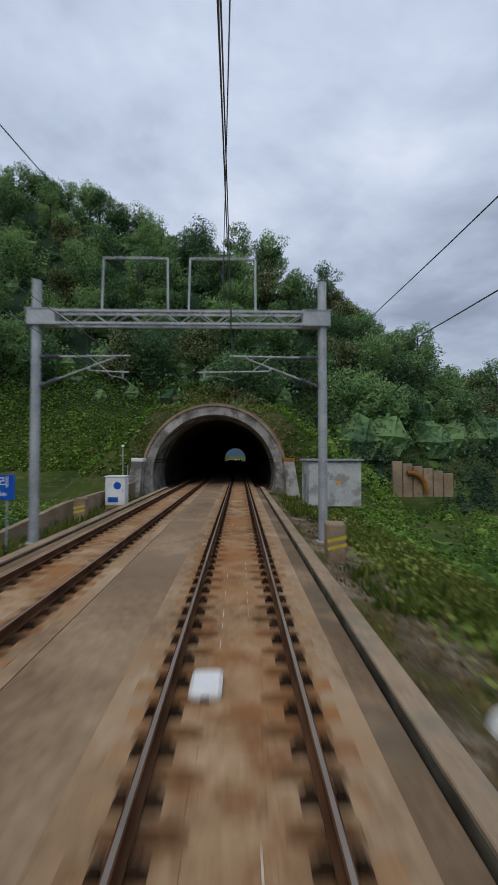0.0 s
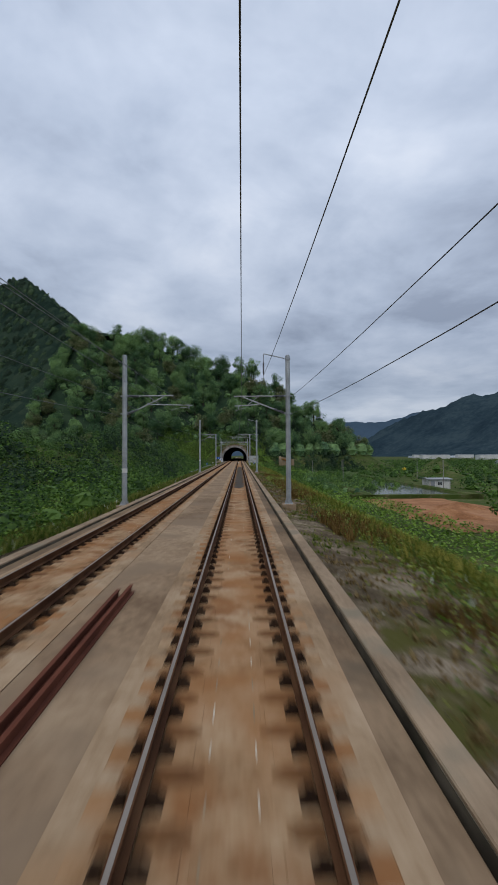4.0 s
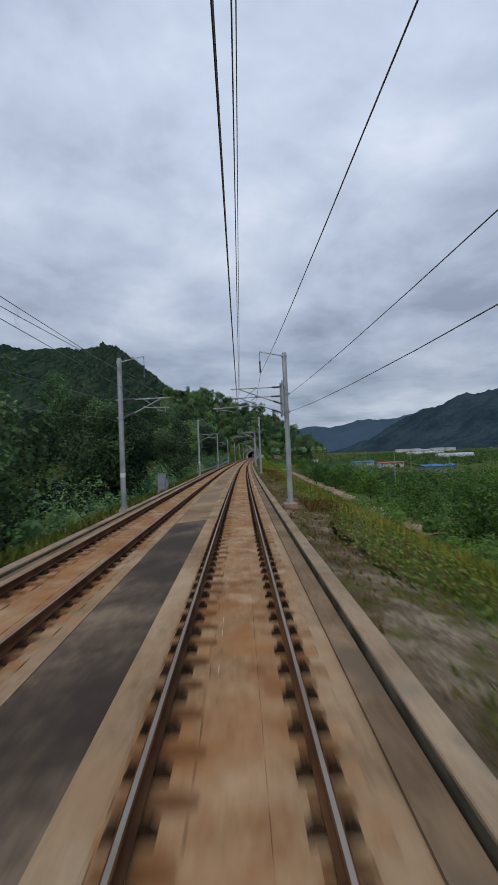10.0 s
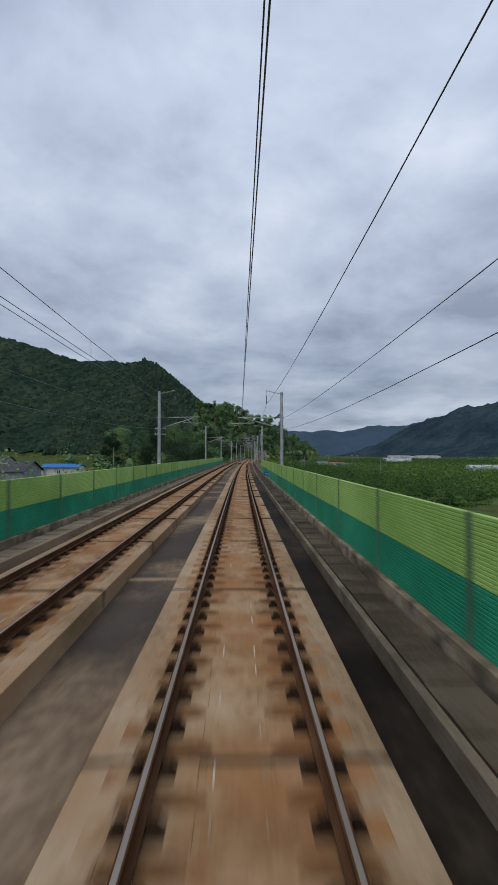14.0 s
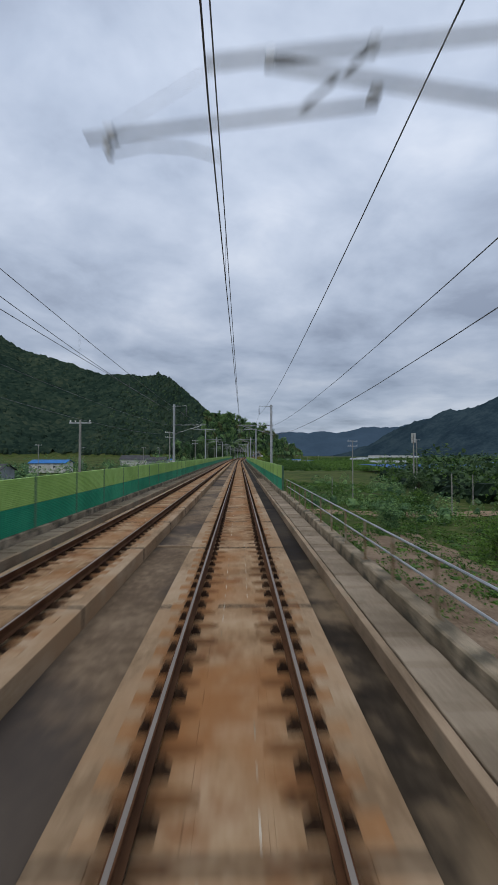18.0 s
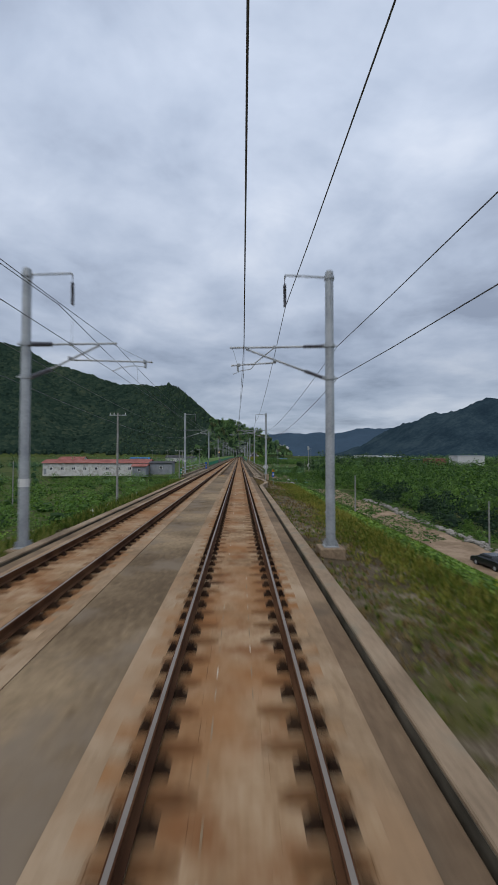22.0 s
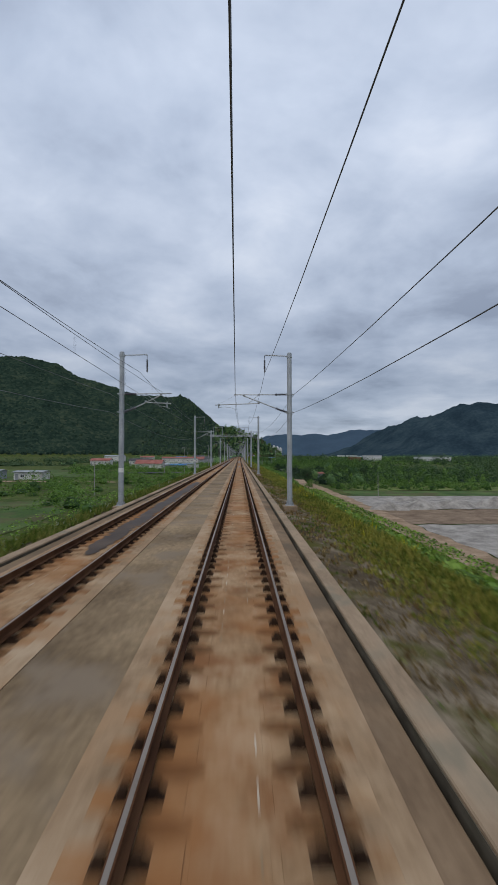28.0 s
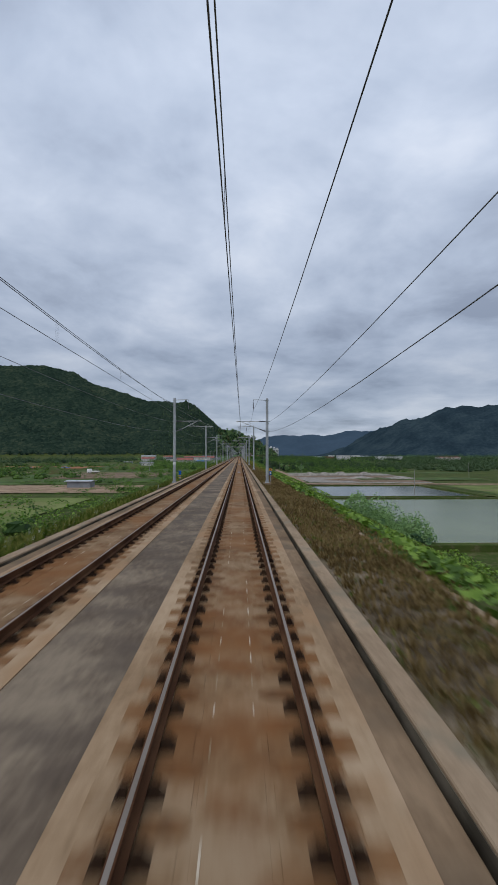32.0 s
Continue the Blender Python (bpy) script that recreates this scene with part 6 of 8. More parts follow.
M["roof_red"] = material("faded_red_roof", [(0.20, 0.07, 0.055), (0.28, 0.105, 0.085), (0.34, 0.15, 0.125)], 0.75, size=2.5, fine_size=0.2)
M["roof_blue"] = material("blue_sheet_roof", [(0.02, 0.13, 0.36), (0.035, 0.18, 0.46)], 0.55, size=2.5)
M["roof_grey"] = material("grey_sheet_roof", [(0.22, 0.235, 0.25), (0.33, 0.345, 0.36)], 0.6, size=2.5)
M["roof_dark"] = material("dark_tile_roof", [(0.05, 0.05, 0.055), (0.085, 0.085, 0.09)], 0.8, size=1.5)
M["wall_white"] = material("white_plaster", [(0.48, 0.475, 0.45), (0.62, 0.615, 0.59)], 0.85, size=2.0, stain=(0.36, 0.34, 0.30), stain_size=1.2)
M["wall_grey"] = material("grey_block_wall", [(0.20, 0.215, 0.235), (0.29, 0.305, 0.325)], 0.85, size=1.5)
M["glass"] = material("window_glass", [(0.03, 0.035, 0.04), (0.05, 0.055, 0.06)], 0.08, size=1, bump=0)
M["car_paint"] = material("black_car_paint", [(0.012, 0.013, 0.016), (0.02, 0.021, 0.025)], 0.2, size=1, bump=0, spec=0.6)
M["tyre"] = material("tyre_rubber", [(0.015, 0.015, 0.015), (0.025, 0.025, 0.025)], 0.9, size=0.3)
M["lamp_red"] = material("red_lens", [(0.25, 0.01, 0.01), (0.35, 0.015, 0.015)], 0.25, size=1, bump=0)
M["orange"] = material("orange_plate", [(0.62, 0.24, 0.01), (0.72, 0.30, 0.015)], 0.55, size=0.6, bump=0)
M["plate_green"] = material("green_plate", [(0.0, 0.10, 0.05), (0.005, 0.14, 0.07)], 0.5, size=0.6, bump=0)
M["concrete_pole"] = material("concrete_pole", [(0.22, 0.21, 0.195), (0.32, 0.31, 0.29)], 0.9, size=0.8, fine_size=0.06)
M["tower"] = material("pale_tower_wall", [(0.50, 0.50, 0.50), (0.62, 0.62, 0.61)], 0.8, size=6)
M["film"] = material("greenhouse_film", [(0.34, 0.375, 0.41), (0.46, 0.49, 0.52)], 0.5, size=4)


M["pebble"] = material("shoulder_pebbles", [(0.14, 0.12, 0.095), (0.27, 0.24, 0.20)], 0.95, size=0.3, islands=0.4)
M["film_water"] = material("wet_slab_film", [(0.030, 0.017, 0.009), (0.055, 0.033, 0.018), (0.095, 0.06, 0.034)], 0.36, size=1.6, fine_size=0.2, bump=0.06, spec=0.06, depth=0.004)


def build_portal():
    t = thing("tunnel_portal", None, "weathered grey concrete ring of the tunnel mouth", "tunnel portal", kind="structure")
    k = Kit()
    inner, outer = arch(5.30, -0.9, 36), arch(6.05, -0.9, 36)
    sweep(k, outer + inner[::-1], PORTAL - 6.0, PORTAL, 3, canted=False)
    part("portal_ring", k, "portal", t)
    k = Kit()
    a, b = arch(6.05, -0.9, 36), arch(6.25, -0.9, 36)
    sweep(k, b + a[::-1], PORTAL - 0.9, PORTAL + 0.12, 1, canted=False)
    part("ring_rim", k, "kerb", t, "pale raised rim of the ring")
    k = Kit()
    a, b = arch(6.0, -1.2, 36), arch(6.7, -1.2, 36)
    sweep(k, b + a[::-1], PORTAL - 5.6, PORTAL - 3.2, 3, canted=False)
    part("earth_collar", k, "soil", t, "bare brown earth packed round the ring")
    for sg in (-1, 1):
        k = Kit()
        x = -2.1 + sg * 6.3
        q = sg * 0.9
        m = place(PORTAL + 0.2, x, -1.0)
        k.add([m @ Vector(p) for p in ((-0.55 + q * 0.4, -1.2, 0), (0.55 + q * 0.4, -1.2, 0), (0.55 + q * 0.4, 0.9, 0), (-0.55 + q * 0.4, 0.9, 0), (-0.42, -1.2, 3.0), (0.42, -1.2, 3.0), (0.42, 0.5, 3.0), (-0.42, 0.5, 3.0))], [(0, 3, 2, 1), (4, 5, 6, 7), (0, 1, 5, 4), (2, 3, 7, 6), (0, 4, 7, 3), (1, 2, 6, 5)])
        part("buttress", k, "portal", t)
        k = Kit()
        k.box((-0.5, -1.1, 3.0), (0.5, 0.6, 3.3), 0, 0.03, m)
        part("buttress_cap", k, "white" if sg < 0 else "rust_arch", t, "painted cap of the buttress")
    for zc in (1.9, 2.15):
        k = Kit()
        for sg in (-1, 1):
            r = 5.27
            x = -2.1 + sg * math.sqrt(max(0.1, r * r - (zc - 0.75) ** 2))
            sweep(k, [(x - 0.04, zc - 0.04), (x + 0.04, zc - 0.04), (x + 0.04, zc + 0.04), (x - 0.04, zc + 0.04)], PORTAL - 60, PORTAL - 0.3, 6, canted=False)
        part("cable", k, "ink", t, "dark cable along the lining")


build_portal()
an = rng.uniform(0.0, math.pi, 2600)
rr = rng.uniform(6.2, 8.6, 2600)
ss = PORTAL - 2.4 - rng.uniform(0, 2.6, 2600) - (rr - 6.2) * 0.5
pos = world(ss, -2.1 + rr * np.cos(an), 0.75 + rr * np.sin(an))
stuff("portal_dry_grass", cards_mesh("portal_dry_grass", pos, rng.normal(size=(2600, 3)) * 0.6 + [0, -0.8, 0.5], rng.uniform(0.15, 0.36, 2600), "dry", 0.3), "dry red-brown grass round the tunnel ring", "grass")


# ---- ground beside the kerbs ----
for a, b in ((-34.0, BRIDGE_A), (BRIDGE_B + 1, 1288.0)):
    for x0, x1 in ((2.2, 4.7), (-8.3, -6.4)):
        n = int((b - a) / 3)
        k = 6
        S, V = np.meshgrid(np.linspace(a, b, n + 1), np.linspace(0, 1, k + 1), indexing="ij")
        X = x0 + (x1 - x0) * V
        if x0 > 0:
            X = X + np.where(V == 1, np.sin(S * 0.37) * 0.7 + np.sin(S * 0.13 + 1) * 0.6, 0)
        else:
            X = X - np.where(V == 0, np.sin(S * 0.41) * 0.4 - 1.0, 0)
        P = world(S, X, land_open(S, X) + 0.045).reshape(-1, 3)
        idx = np.arange(S.size).reshape(S.shape)
        f = np.stack([idx[:-1, :-1], idx[:-1, 1:], idx[1:, 1:], idx[1:, :-1]], -1).reshape(-1, 4)
        tagged(new("gravel_shoulder", fast_mesh("gravel_shoulder", P, f, "dry_soil")), "brown gravelly soil shoulder with sparse weeds", "shoulder", kind="structure")
s_, x_, z_ = spots(16000, (-34, 1285), (2.3, 5.6), lambda s, x, z: off_bridge(s))
leaves("shoulder_stones", s_, x_, z_ + 0.05, 0.06, 0.03, "pebble", "small pale stones on the gravel shoulder", "stones")

ss = np.arange(790.5, 812.0, 0.75)
out = 0.8 * smooth((ss - 792.5) / 8) * (1 - smooth((ss - 802.5) / 6))
k = Kit()
k.add([tuple(world(s, x, z)) for s, o in zip(ss, out) for x, z in ((1.80, -0.315), (1.84 + 0.5 * o, -0.40), (1.87 + o, -0.36))], [(3 * i + j, 3 * i + j + 1, 3 * i + j + 4, 3 * i + j + 3) for i in range(len(ss) - 1) for j in range(2)])
solo("soil_pocket", k, "dry_soil", "brown weedy soil behind the bend of the kerb", "soil", kind="structure")
s_ = rng.uniform(793, 809, 900)
x_ = 1.86 + rng.uniform(0, 1, 900) * 0.8 * smooth((s_ - 792.5) / 8) * (1 - smooth((s_ - 802.5) / 6))
blades("dry_grass", s_, x_, np.full(900, -0.38), np.full(900, 0.16), "straw", "dry brown weeds behind the bend of the kerb", 5, 0.02)

# ---- wet patches on the slab ----
def wet_film(s0, s1, xc, w, level=-0.2145):
    """Rainwater standing between the rails, with a ragged edge."""
    step = 0.11
    n = int((s1 - s0) / step)
    k = Kit()
    v = []
    for i in range(n + 1):
        s = s0 + i * step
        e = min(1.0, (i + 2) / 14, (n - i + 2) / 14) ** 0.6
        row = math.floor((s + 300) / 0.59 + 0.5)
        on = abs((s + 300) / 0.59 + 0.5 - row - 0.5) < 0.28
        rag = [0.20 * math.sin(s * 0.83 + p) + 0.12 * math.sin(s * 2.9 + 2 * p) + (0.45 * math.sin(row * 7.3 + p) if on else 0.30 + 0.2 * math.sin(row * 4.1 + p)) for p in (0.0, 2.1)]
        for sg, r in ((-1, rag[0]), (1, rag[1])):
            q = xc + sg * min(0.67, w * max(0.06, e * (0.72 + 0.5 * r)))
            v.append(tuple(world(s, q, level + float(lean(s, q)))))
    k.add(v, [(2 * i, 2 * i + 1, 2 * i + 3, 2 * i + 2) for i in range(n)])
    solo("wet_patch", k, "film_water", "dark film of rainwater standing between the rails", "puddle", kind="structure")


for s0, s1, xc, w in ((56, 118, 0.02, 0.52), (876, 934, 0.03, 0.44), (888, 972, TRACK2, 0.46), (1034, 1066, TRACK2, 0.4), (1104, 1112.5, 0.1, 0.34), (1160, 1166, -0.02, 0.26), (970, 981, 0.06, 0.32)):
    wet_film(s0, s1, xc, w)


# ---- equipment at the lineside ----
def lettering(text, size, mat, m, parent):
    cu = bpy.data.curves.new("lettering", "FONT")
    cu.body, cu.size, cu.align_x, cu.align_y, cu.extrude = text, size, "CENTER", "CENTER", 0.002
    tmp = new("lettering_curve", cu)
    bpy.context.view_layer.update()
    me = bpy.data.meshes.new_from_object(tmp.evaluated_get(bpy.context.evaluated_depsgraph_get()))
    bpy.data.objects.remove(tmp)
    me.materials.clear()
    me.materials.append(M[mat])
    ob = new("lettering", me)
    ob.parent = parent
    ob.matrix_local = m
    return ob


FACE = Matrix.Rotation(math.pi / 2, 4, "X")


def hut(s, x, z, w, d, h):
    t = thing("equipment_hut", place(s, x, z), "pale grey equipment hut with a flat overhanging roof", "equipment hut")
    k = Kit()
    k.box((-w / 2, -d / 2, 0), (w / 2, d / 2, h), 0, 0.02)
    part("body", k, "grey_box", t)
    k = Kit()
    k.box((-w / 2 - 0.15, -d / 2 - 0.15, h), (w / 2 + 0.15, d / 2 + 0.15, h + 0.14), 0, 0.02)
    part("roof", k, "roof_grey", t)
    k = Kit()
    k.box((-w / 2 - 0.02, -0.45, 0.1), (-w / 2 + 0.01, 0.45, 2.05), 0, 0.005)
    dr = part("door", k, "wall_grey", t)
    k = Kit()
    k.box((-w / 2 - 0.06, 0.3, 1.0), (-w / 2 - 0.02, 0.36, 1.12), 0, 0.01)
    part("handle", k, "galv", dr)
    k = Kit()
    k.box((0.1, -d / 2 - 0.02, h * 0.5), (0.4, -d / 2 + 0.001, h * 0.5 + 0.16))
    part("notice", k, "orange", t)


hut(-29, 6.2, -0.75, 3.4, 3.0, 2.9)


def marker_block(s, x, z, h=1.25):
    t = thing("marker_block", place(s, x, z), "concrete cable pillar with yellow warning stripes", "cable pillar")
    k = Kit()
    k.box((-0.28, -0.3, 0), (0.28, 0.3, h), 0, 0.06)
    part("body", k, "kerb", t)
    for j in range(2):
        k = Kit()
        zz = h * (0.36 + 0.18 * j)
        k.add([(-0.285, -0.304, zz), (0.285, -0.304, zz + 0.12), (0.285, -0.304, zz + 0.22), (-0.285, -0.304, zz + 0.10)], [(0, 1, 2, 3)])
        part("stripe", k, "stripe", t, "yellow painted stripe")


marker_block(-13, 2.95, -0.72)
marker_block(-22, -7.95, -0.8, 1.2)


def cabinet(s, x, z, w, d, h, mat, label, name="cabinet"):
    t = thing(name, place(s, x, z), label, "cabinet", "trackside cabinets")
    k = Kit()
    k.box((-w / 2 - 0.06, -d / 2 - 0.06, -0.4), (w / 2 + 0.06, d / 2 + 0.06, 0.12), 0, 0.01)
    part("plinth", k, "kerb", t)
    k = Kit()
    k.box((-w / 2, -d / 2, 0.12), (w / 2, d / 2, h), 0, 0.02)
    part("body", k, mat, t)
    k = Kit()
    k.box((-w / 2 - 0.05, -d / 2 - 0.05, h), (w / 2 + 0.05, d / 2 + 0.05, h + 0.07), 0, 0.015)
    part("roof", k, mat, t)
    k = Kit()
    k.box((-w / 2 + 0.06, -d / 2 - 0.018, 0.2), (w / 2 - 0.06, -d / 2 + 0.002, h - 0.08), 0, 0.006)
    dr = part("door", k, mat, t)
    k = Kit()
    k.box((w / 2 - 0.16, -d / 2 - 0.045, h * 0.5), (w / 2 - 0.12, -d / 2 - 0.018, h * 0.5 + 0.14), 0, 0.005)
    part("handle", k, "galv", dr)
    return t


wc = cabinet(-28, -7.85, -0.75, 1.25, 0.9, 1.9, "white", "white switch cabinet with a round blue emblem", "switch_cabinet")
k = Kit()
k.rod((0.15, -0.475, 1.35), (0.15, -0.455, 1.35), 0.24, n=16)
part("emblem", k, "blue", wc, "round blue emblem")
k = Kit()
k.box((-0.45, -0.474, 0.3), (0.2, -0.46, 0.62))
part("notice", k, "blue", wc, "faded blue lettering bars")
cabinet(341, -8.05, -0.8, 0.75, 0.6, 1.75, "wall_grey", "dark grey trackside cabinet on a concrete base")
cabinet(337.5, -8.5, -0.85, 0.85, 0.6, 1.1, "wall_grey", "low dark grey trackside cabinet on a concrete base")
cabinet(692, -7.15, -0.32, 0.75, 0.55, 1.45, "wall_grey", "dark grey signal cabinet beside the noise barrier")
cabinet(689.5, -6.95, -0.32, 0.6, 0.5, 0.85, "wall_grey", "low dark grey signal cabinet beside the noise barrier")


def device_mast(s, x, z):
    t = thing("sensor_mast", place(s, x, z), "slender steel sensor mast with small instruments", "sensor mast")
    k = Kit()
    k.rod((0, 0, 0), (0, 0, 3.9), 0.05, 0.04, 10)
    part("pole", k, "galv", t)
    k = Kit()
    k.rod((0.35, 0, 0), (0.35, 0, 2.6), 0.03, n=8)
    for zz in (1.0, 1.8, 2.5):
        k.rod((0, 0, zz), (0.35, 0, zz), 0.02, n=6)
    part("ladder", k, "galv", t)
    k = Kit()
    k.box((-0.3, -0.2, 0.9), (0.15, 0.15, 1.5), 0, 0.02)
    part("control_box", k, "wall_grey", t)
    k = Kit()
    k.rod((-0.3, 0, 3.3), (0.3, 0, 3.3), 0.02, n=6)
    k.rod((0, 0, 3.9), (0, 0, 4.05), 0.12, 0.06, 10)
    part("sensor", k, "white", t)


device_mast(-31, -8.3, -0.75)


def name_sign(s, x, z):
    t = thing("tunnel_sign", place(s, x, z), "blue tunnel name sign with white lettering on two posts", "sign")
    for dx in (-0.35, 0.35):
        k = Kit()
        k.rod((dx, 0.03, 0), (dx, 0.03, 2.5), 0.03, n=8)
        part("post", k, "galv", t)
    k = Kit()
    k.box((-0.62, -0.02, 1.75), (0.62, 0.01, 2.63), 0, 0.01)
    pl = part("plate", k, "blue", t)
    lettering("신리", 0.42, "white", Matrix.Translation((0.05, -0.024, 2.35)) @ FACE, pl)
    lettering("220m", 0.26, "white", Matrix.Translation((0.05, -0.024, 1.97)) @ FACE, pl)


name_sign(-15, -8.3, -0.75)


def small_sign(s, x, z, top, bottom, h=1.5, label="small blue distance plate on a thin post"):
    t = thing("distance_sign", place(s, x, z), label, "sign", "distance signs")
    k = Kit()
    k.rod((0, 0.02, -0.2), (0, 0.02, h), 0.022, n=8)
    part("post", k, "galv", t)
    z0 = h
    for mat, hh, w in ((bottom, 0.50, 0.115), (top, 0.26, 0.13)):
        if mat:
            k = Kit()
            k.box((-w, -0.012, z0 - hh), (w, 0.008, z0), 0, 0.005)
            pl = part("plate", k, mat, t)
            k = Kit()
            k.box((-w * 0.45, -0.016, z0 - hh * 0.72), (w * 0.45, -0.011, z0 - hh * 0.28))
            part("lettering_bar", k, "white" if mat != "orange" else "ink", pl)
            z0 += 0.27
    return t


for s, x, top, bottom in ((43, 3.75, None, "blue"), (43, -8.4, None, "blue"), (238, 3.8, "orange", "blue"), (238, -8.6, "orange", "blue"), (1181, 3.75, "orange", "blue"), (800, 3.75, "orange", "blue")):
    small_sign(s, x, float(land_open(np.array(s), np.array(x))), top, bottom)


def plate_sign(s, x, z, h=1.25):
    t = thing("gradient_sign", place(s, x, z), "small white board on a thin steel post", "sign", "white boards")
    k = Kit()
    k.rod((0, 0.02, -0.2), (0, 0.02, h), 0.022, n=8)
    part("post", k, "galv", t)
    k = Kit()
    k.box((-0.27, -0.015, h - 0.34), (0.27, 0.01, h), 0, 0.01)
    pl = part("board", k, "grey_box", t)
    k = Kit()
    k.box((-0.13, -0.019, h - 0.24), (0.13, -0.014, h - 0.10))
    part("lettering_bar", k, "ink", pl)


for s, x in ((19, 2.95), (19, -8.3), (158.5, 3.2)):
    plate_sign(s, x, float(land_open(np.array(s), np.array(x))))

t = thing("curve_sign", place(488, 3.0, -0.13), "small blue board with white figures on the parapet", "sign")
k = Kit()
k.rod((0.18, 0.02, 0), (0.18, 0.02, 0.5), 0.02, n=8)
part("post", k, "galv", t)
k = Kit()
k.box((-0.32, -0.015, 0.28), (0.32, 0.01, 0.62), 0, 0.01)
pl = part("plate", k, "blue", t)
lettering("4000", 0.24, "white", Matrix.Translation((0, -0.019, 0.45)) @ FACE, pl)

t = thing("disc_sign", place(801.5, 2.86, -0.42), "round pale disc board on a steel post", "sign")
k = Kit()
k.rod((0, 0.03, -0.2), (0, 0.03, 2.0), 0.03, n=10)
part("post", k, "galv", t)
k = Kit()
k.rod((0, -0.02, 1.72), (0, 0.01, 1.72), 0.27, n=28)
disc = part("disc", k, "grey_box", t)
k = Kit()
k.box((-0.035, -0.026, 1.62), (0.035, -0.02, 1.85))
part("lettering_bar", k, "white", disc)

t = thing("bridge_plate", place(791, TRACK2 - 3.3, -0.13), "green bridge name plate on the railing end", "sign")
k = Kit()
k.box((-0.13, -0.02, 0.2), (0.13, 0.01, 0.95), 0, 0.01)
part("plate", k, "plate_green", t)
k = Kit()
for j in range(3):
    k.box((-0.05, -0.026, 0.32 + j * 0.2), (0.05, -0.019, 0.44 + j * 0.2))
part("lettering_bar", k, "white", t)
t = thing("bridge_plate", place(405, 3.5, -0.13), "green bridge name plate beside the railing", "sign")
k = Kit()
k.box((-0.25, -0.02, 0.2), (0.25, 0.01, 0.95), 0, 0.01)
part("plate", k, "plate_green", t)

def marker_post(s, x, z, h=1.35):
    t = thing("marker_drum", place(s, x, z), "blue marker post with yellow bands beside the track", "marker post", "blue marker posts")
    k = Kit()
    k.turned((0, 0, -0.2), (0, 0, h), [0.2, 0.17, 0.15, 0.15, 0.15, 0.15, 0.17], 14)
    part("drum", k, "blue", t)
    for zz in (h - 0.9, h - 0.63):
        k = Kit()
        k.rod((0, 0, zz), (0, 0, zz + 0.12), 0.166, n=14)
        part("band", k, "stripe", t, "yellow band")


for s, x, z in ((755, TRACK2 - 2.85, -0.32), (286, -6.85, -0.6), (1179, -7.25, -0.75)):
    marker_post(s, x, z)


def balise(s, x):
    t = thing("balise", place(s, x, -0.235), "white plastic balise box fixed between the rails", "balise", "balises in the track")
    k = Kit()
    k.box((-0.19, -0.26, 0), (0.19, 0.26, 0.12), 0, 0.04)
    part("box", k, "white", t)
    k = Kit()
    k.box((-0.05, -0.29, 0.0), (0.05, -0.255, 0.06), 0, 0.01)
    part("cable_gland", k, "ink", t)


for s, x in ((-5.2, -0.33), (1.5, -0.33), (426, 0.0), (704, TRACK2 + 0.1), (707.5, TRACK2 + 0.1)):
    balise(s, x)
for s, x in ((699, TRACK2 - 0.1), (701, TRACK2 - 0.9)):
    k = Kit()
    k.box((-0.45, -0.3, 0), (0.45, 0.3, 0.03), 0, 0.01)
    solo("track_mat", k, "stripe", "flat yellow-orange mat lying in the track", "mat", place(s, x, -0.226))
k = Kit()
k.add([(0.5 * math.cos(a) * (1 + 0.15 * math.sin(3 * a)), 1.45 * math.sin(a) * (1 + 0.2 * math.sin(5 * a)), 0) for a in np.linspace(0, 2 * math.pi, 25)[:-1]], [tuple(range(24))])
solo("marking_patch", k, "ochre", "worn ochre paint patch on the concrete", "marking", place(789.2, -2.25, -0.2575), kind="structure")


def grate(s, x):
    t = thing("drain_grate", place(s, x, -0.262), "rusty steel drain grate in the concrete", "drain grate")
    k = Kit()
    for a, b in (((-0.28, -0.42, 0), (0.28, -0.38, 0.02)), ((-0.28, 0.38, 0), (0.28, 0.42, 0.02)), ((-0.28, -0.38, 0), (-0.24, 0.38, 0.02)), ((0.24, -0.38, 0), (0.28, 0.38, 0.02))):
        k.box(a, b)
    part("frame", k, "rail", t)
    # flat sheet under the bars, its dark colour standing for the pit's shade
    k = Kit()
    k.box((-0.24, -0.38, 0.001), (0.24, 0.38, 0.004))
    part("pit", k, "drain", t, "flat dark sheet standing for the shaded drain pit")
    for j in range(7):
        k = Kit()
        k.box((-0.205 + j * 0.065, -0.38, 0.004), (-0.175 + j * 0.065, 0.38, 0.018))
        part("bar", k, "rail", t)


grate(341.6, -1.9)

for j, x in enumerate((-2.18, -2.36)):
    k = Kit()
    sweep(k, [(x - 0.067, -0.26), (x + 0.067, -0.26), (x + 0.067, -0.245), (x + 0.012, -0.225), (x + 0.010, -0.14), (x + 0.035, -0.125), (x + 0.032, -0.10), (x - 0.032, -0.10), (x - 0.035, -0.125), (x - 0.010, -0.14), (x - 0.012, -0.225), (x - 0.067, -0.245)], 145.0 + 0.3 * j, 157.5, 4)
    solo("spare_rail", k, "rust_rail", "rust-red spare rail lying between the tracks", "spare rail", group="spare rails")


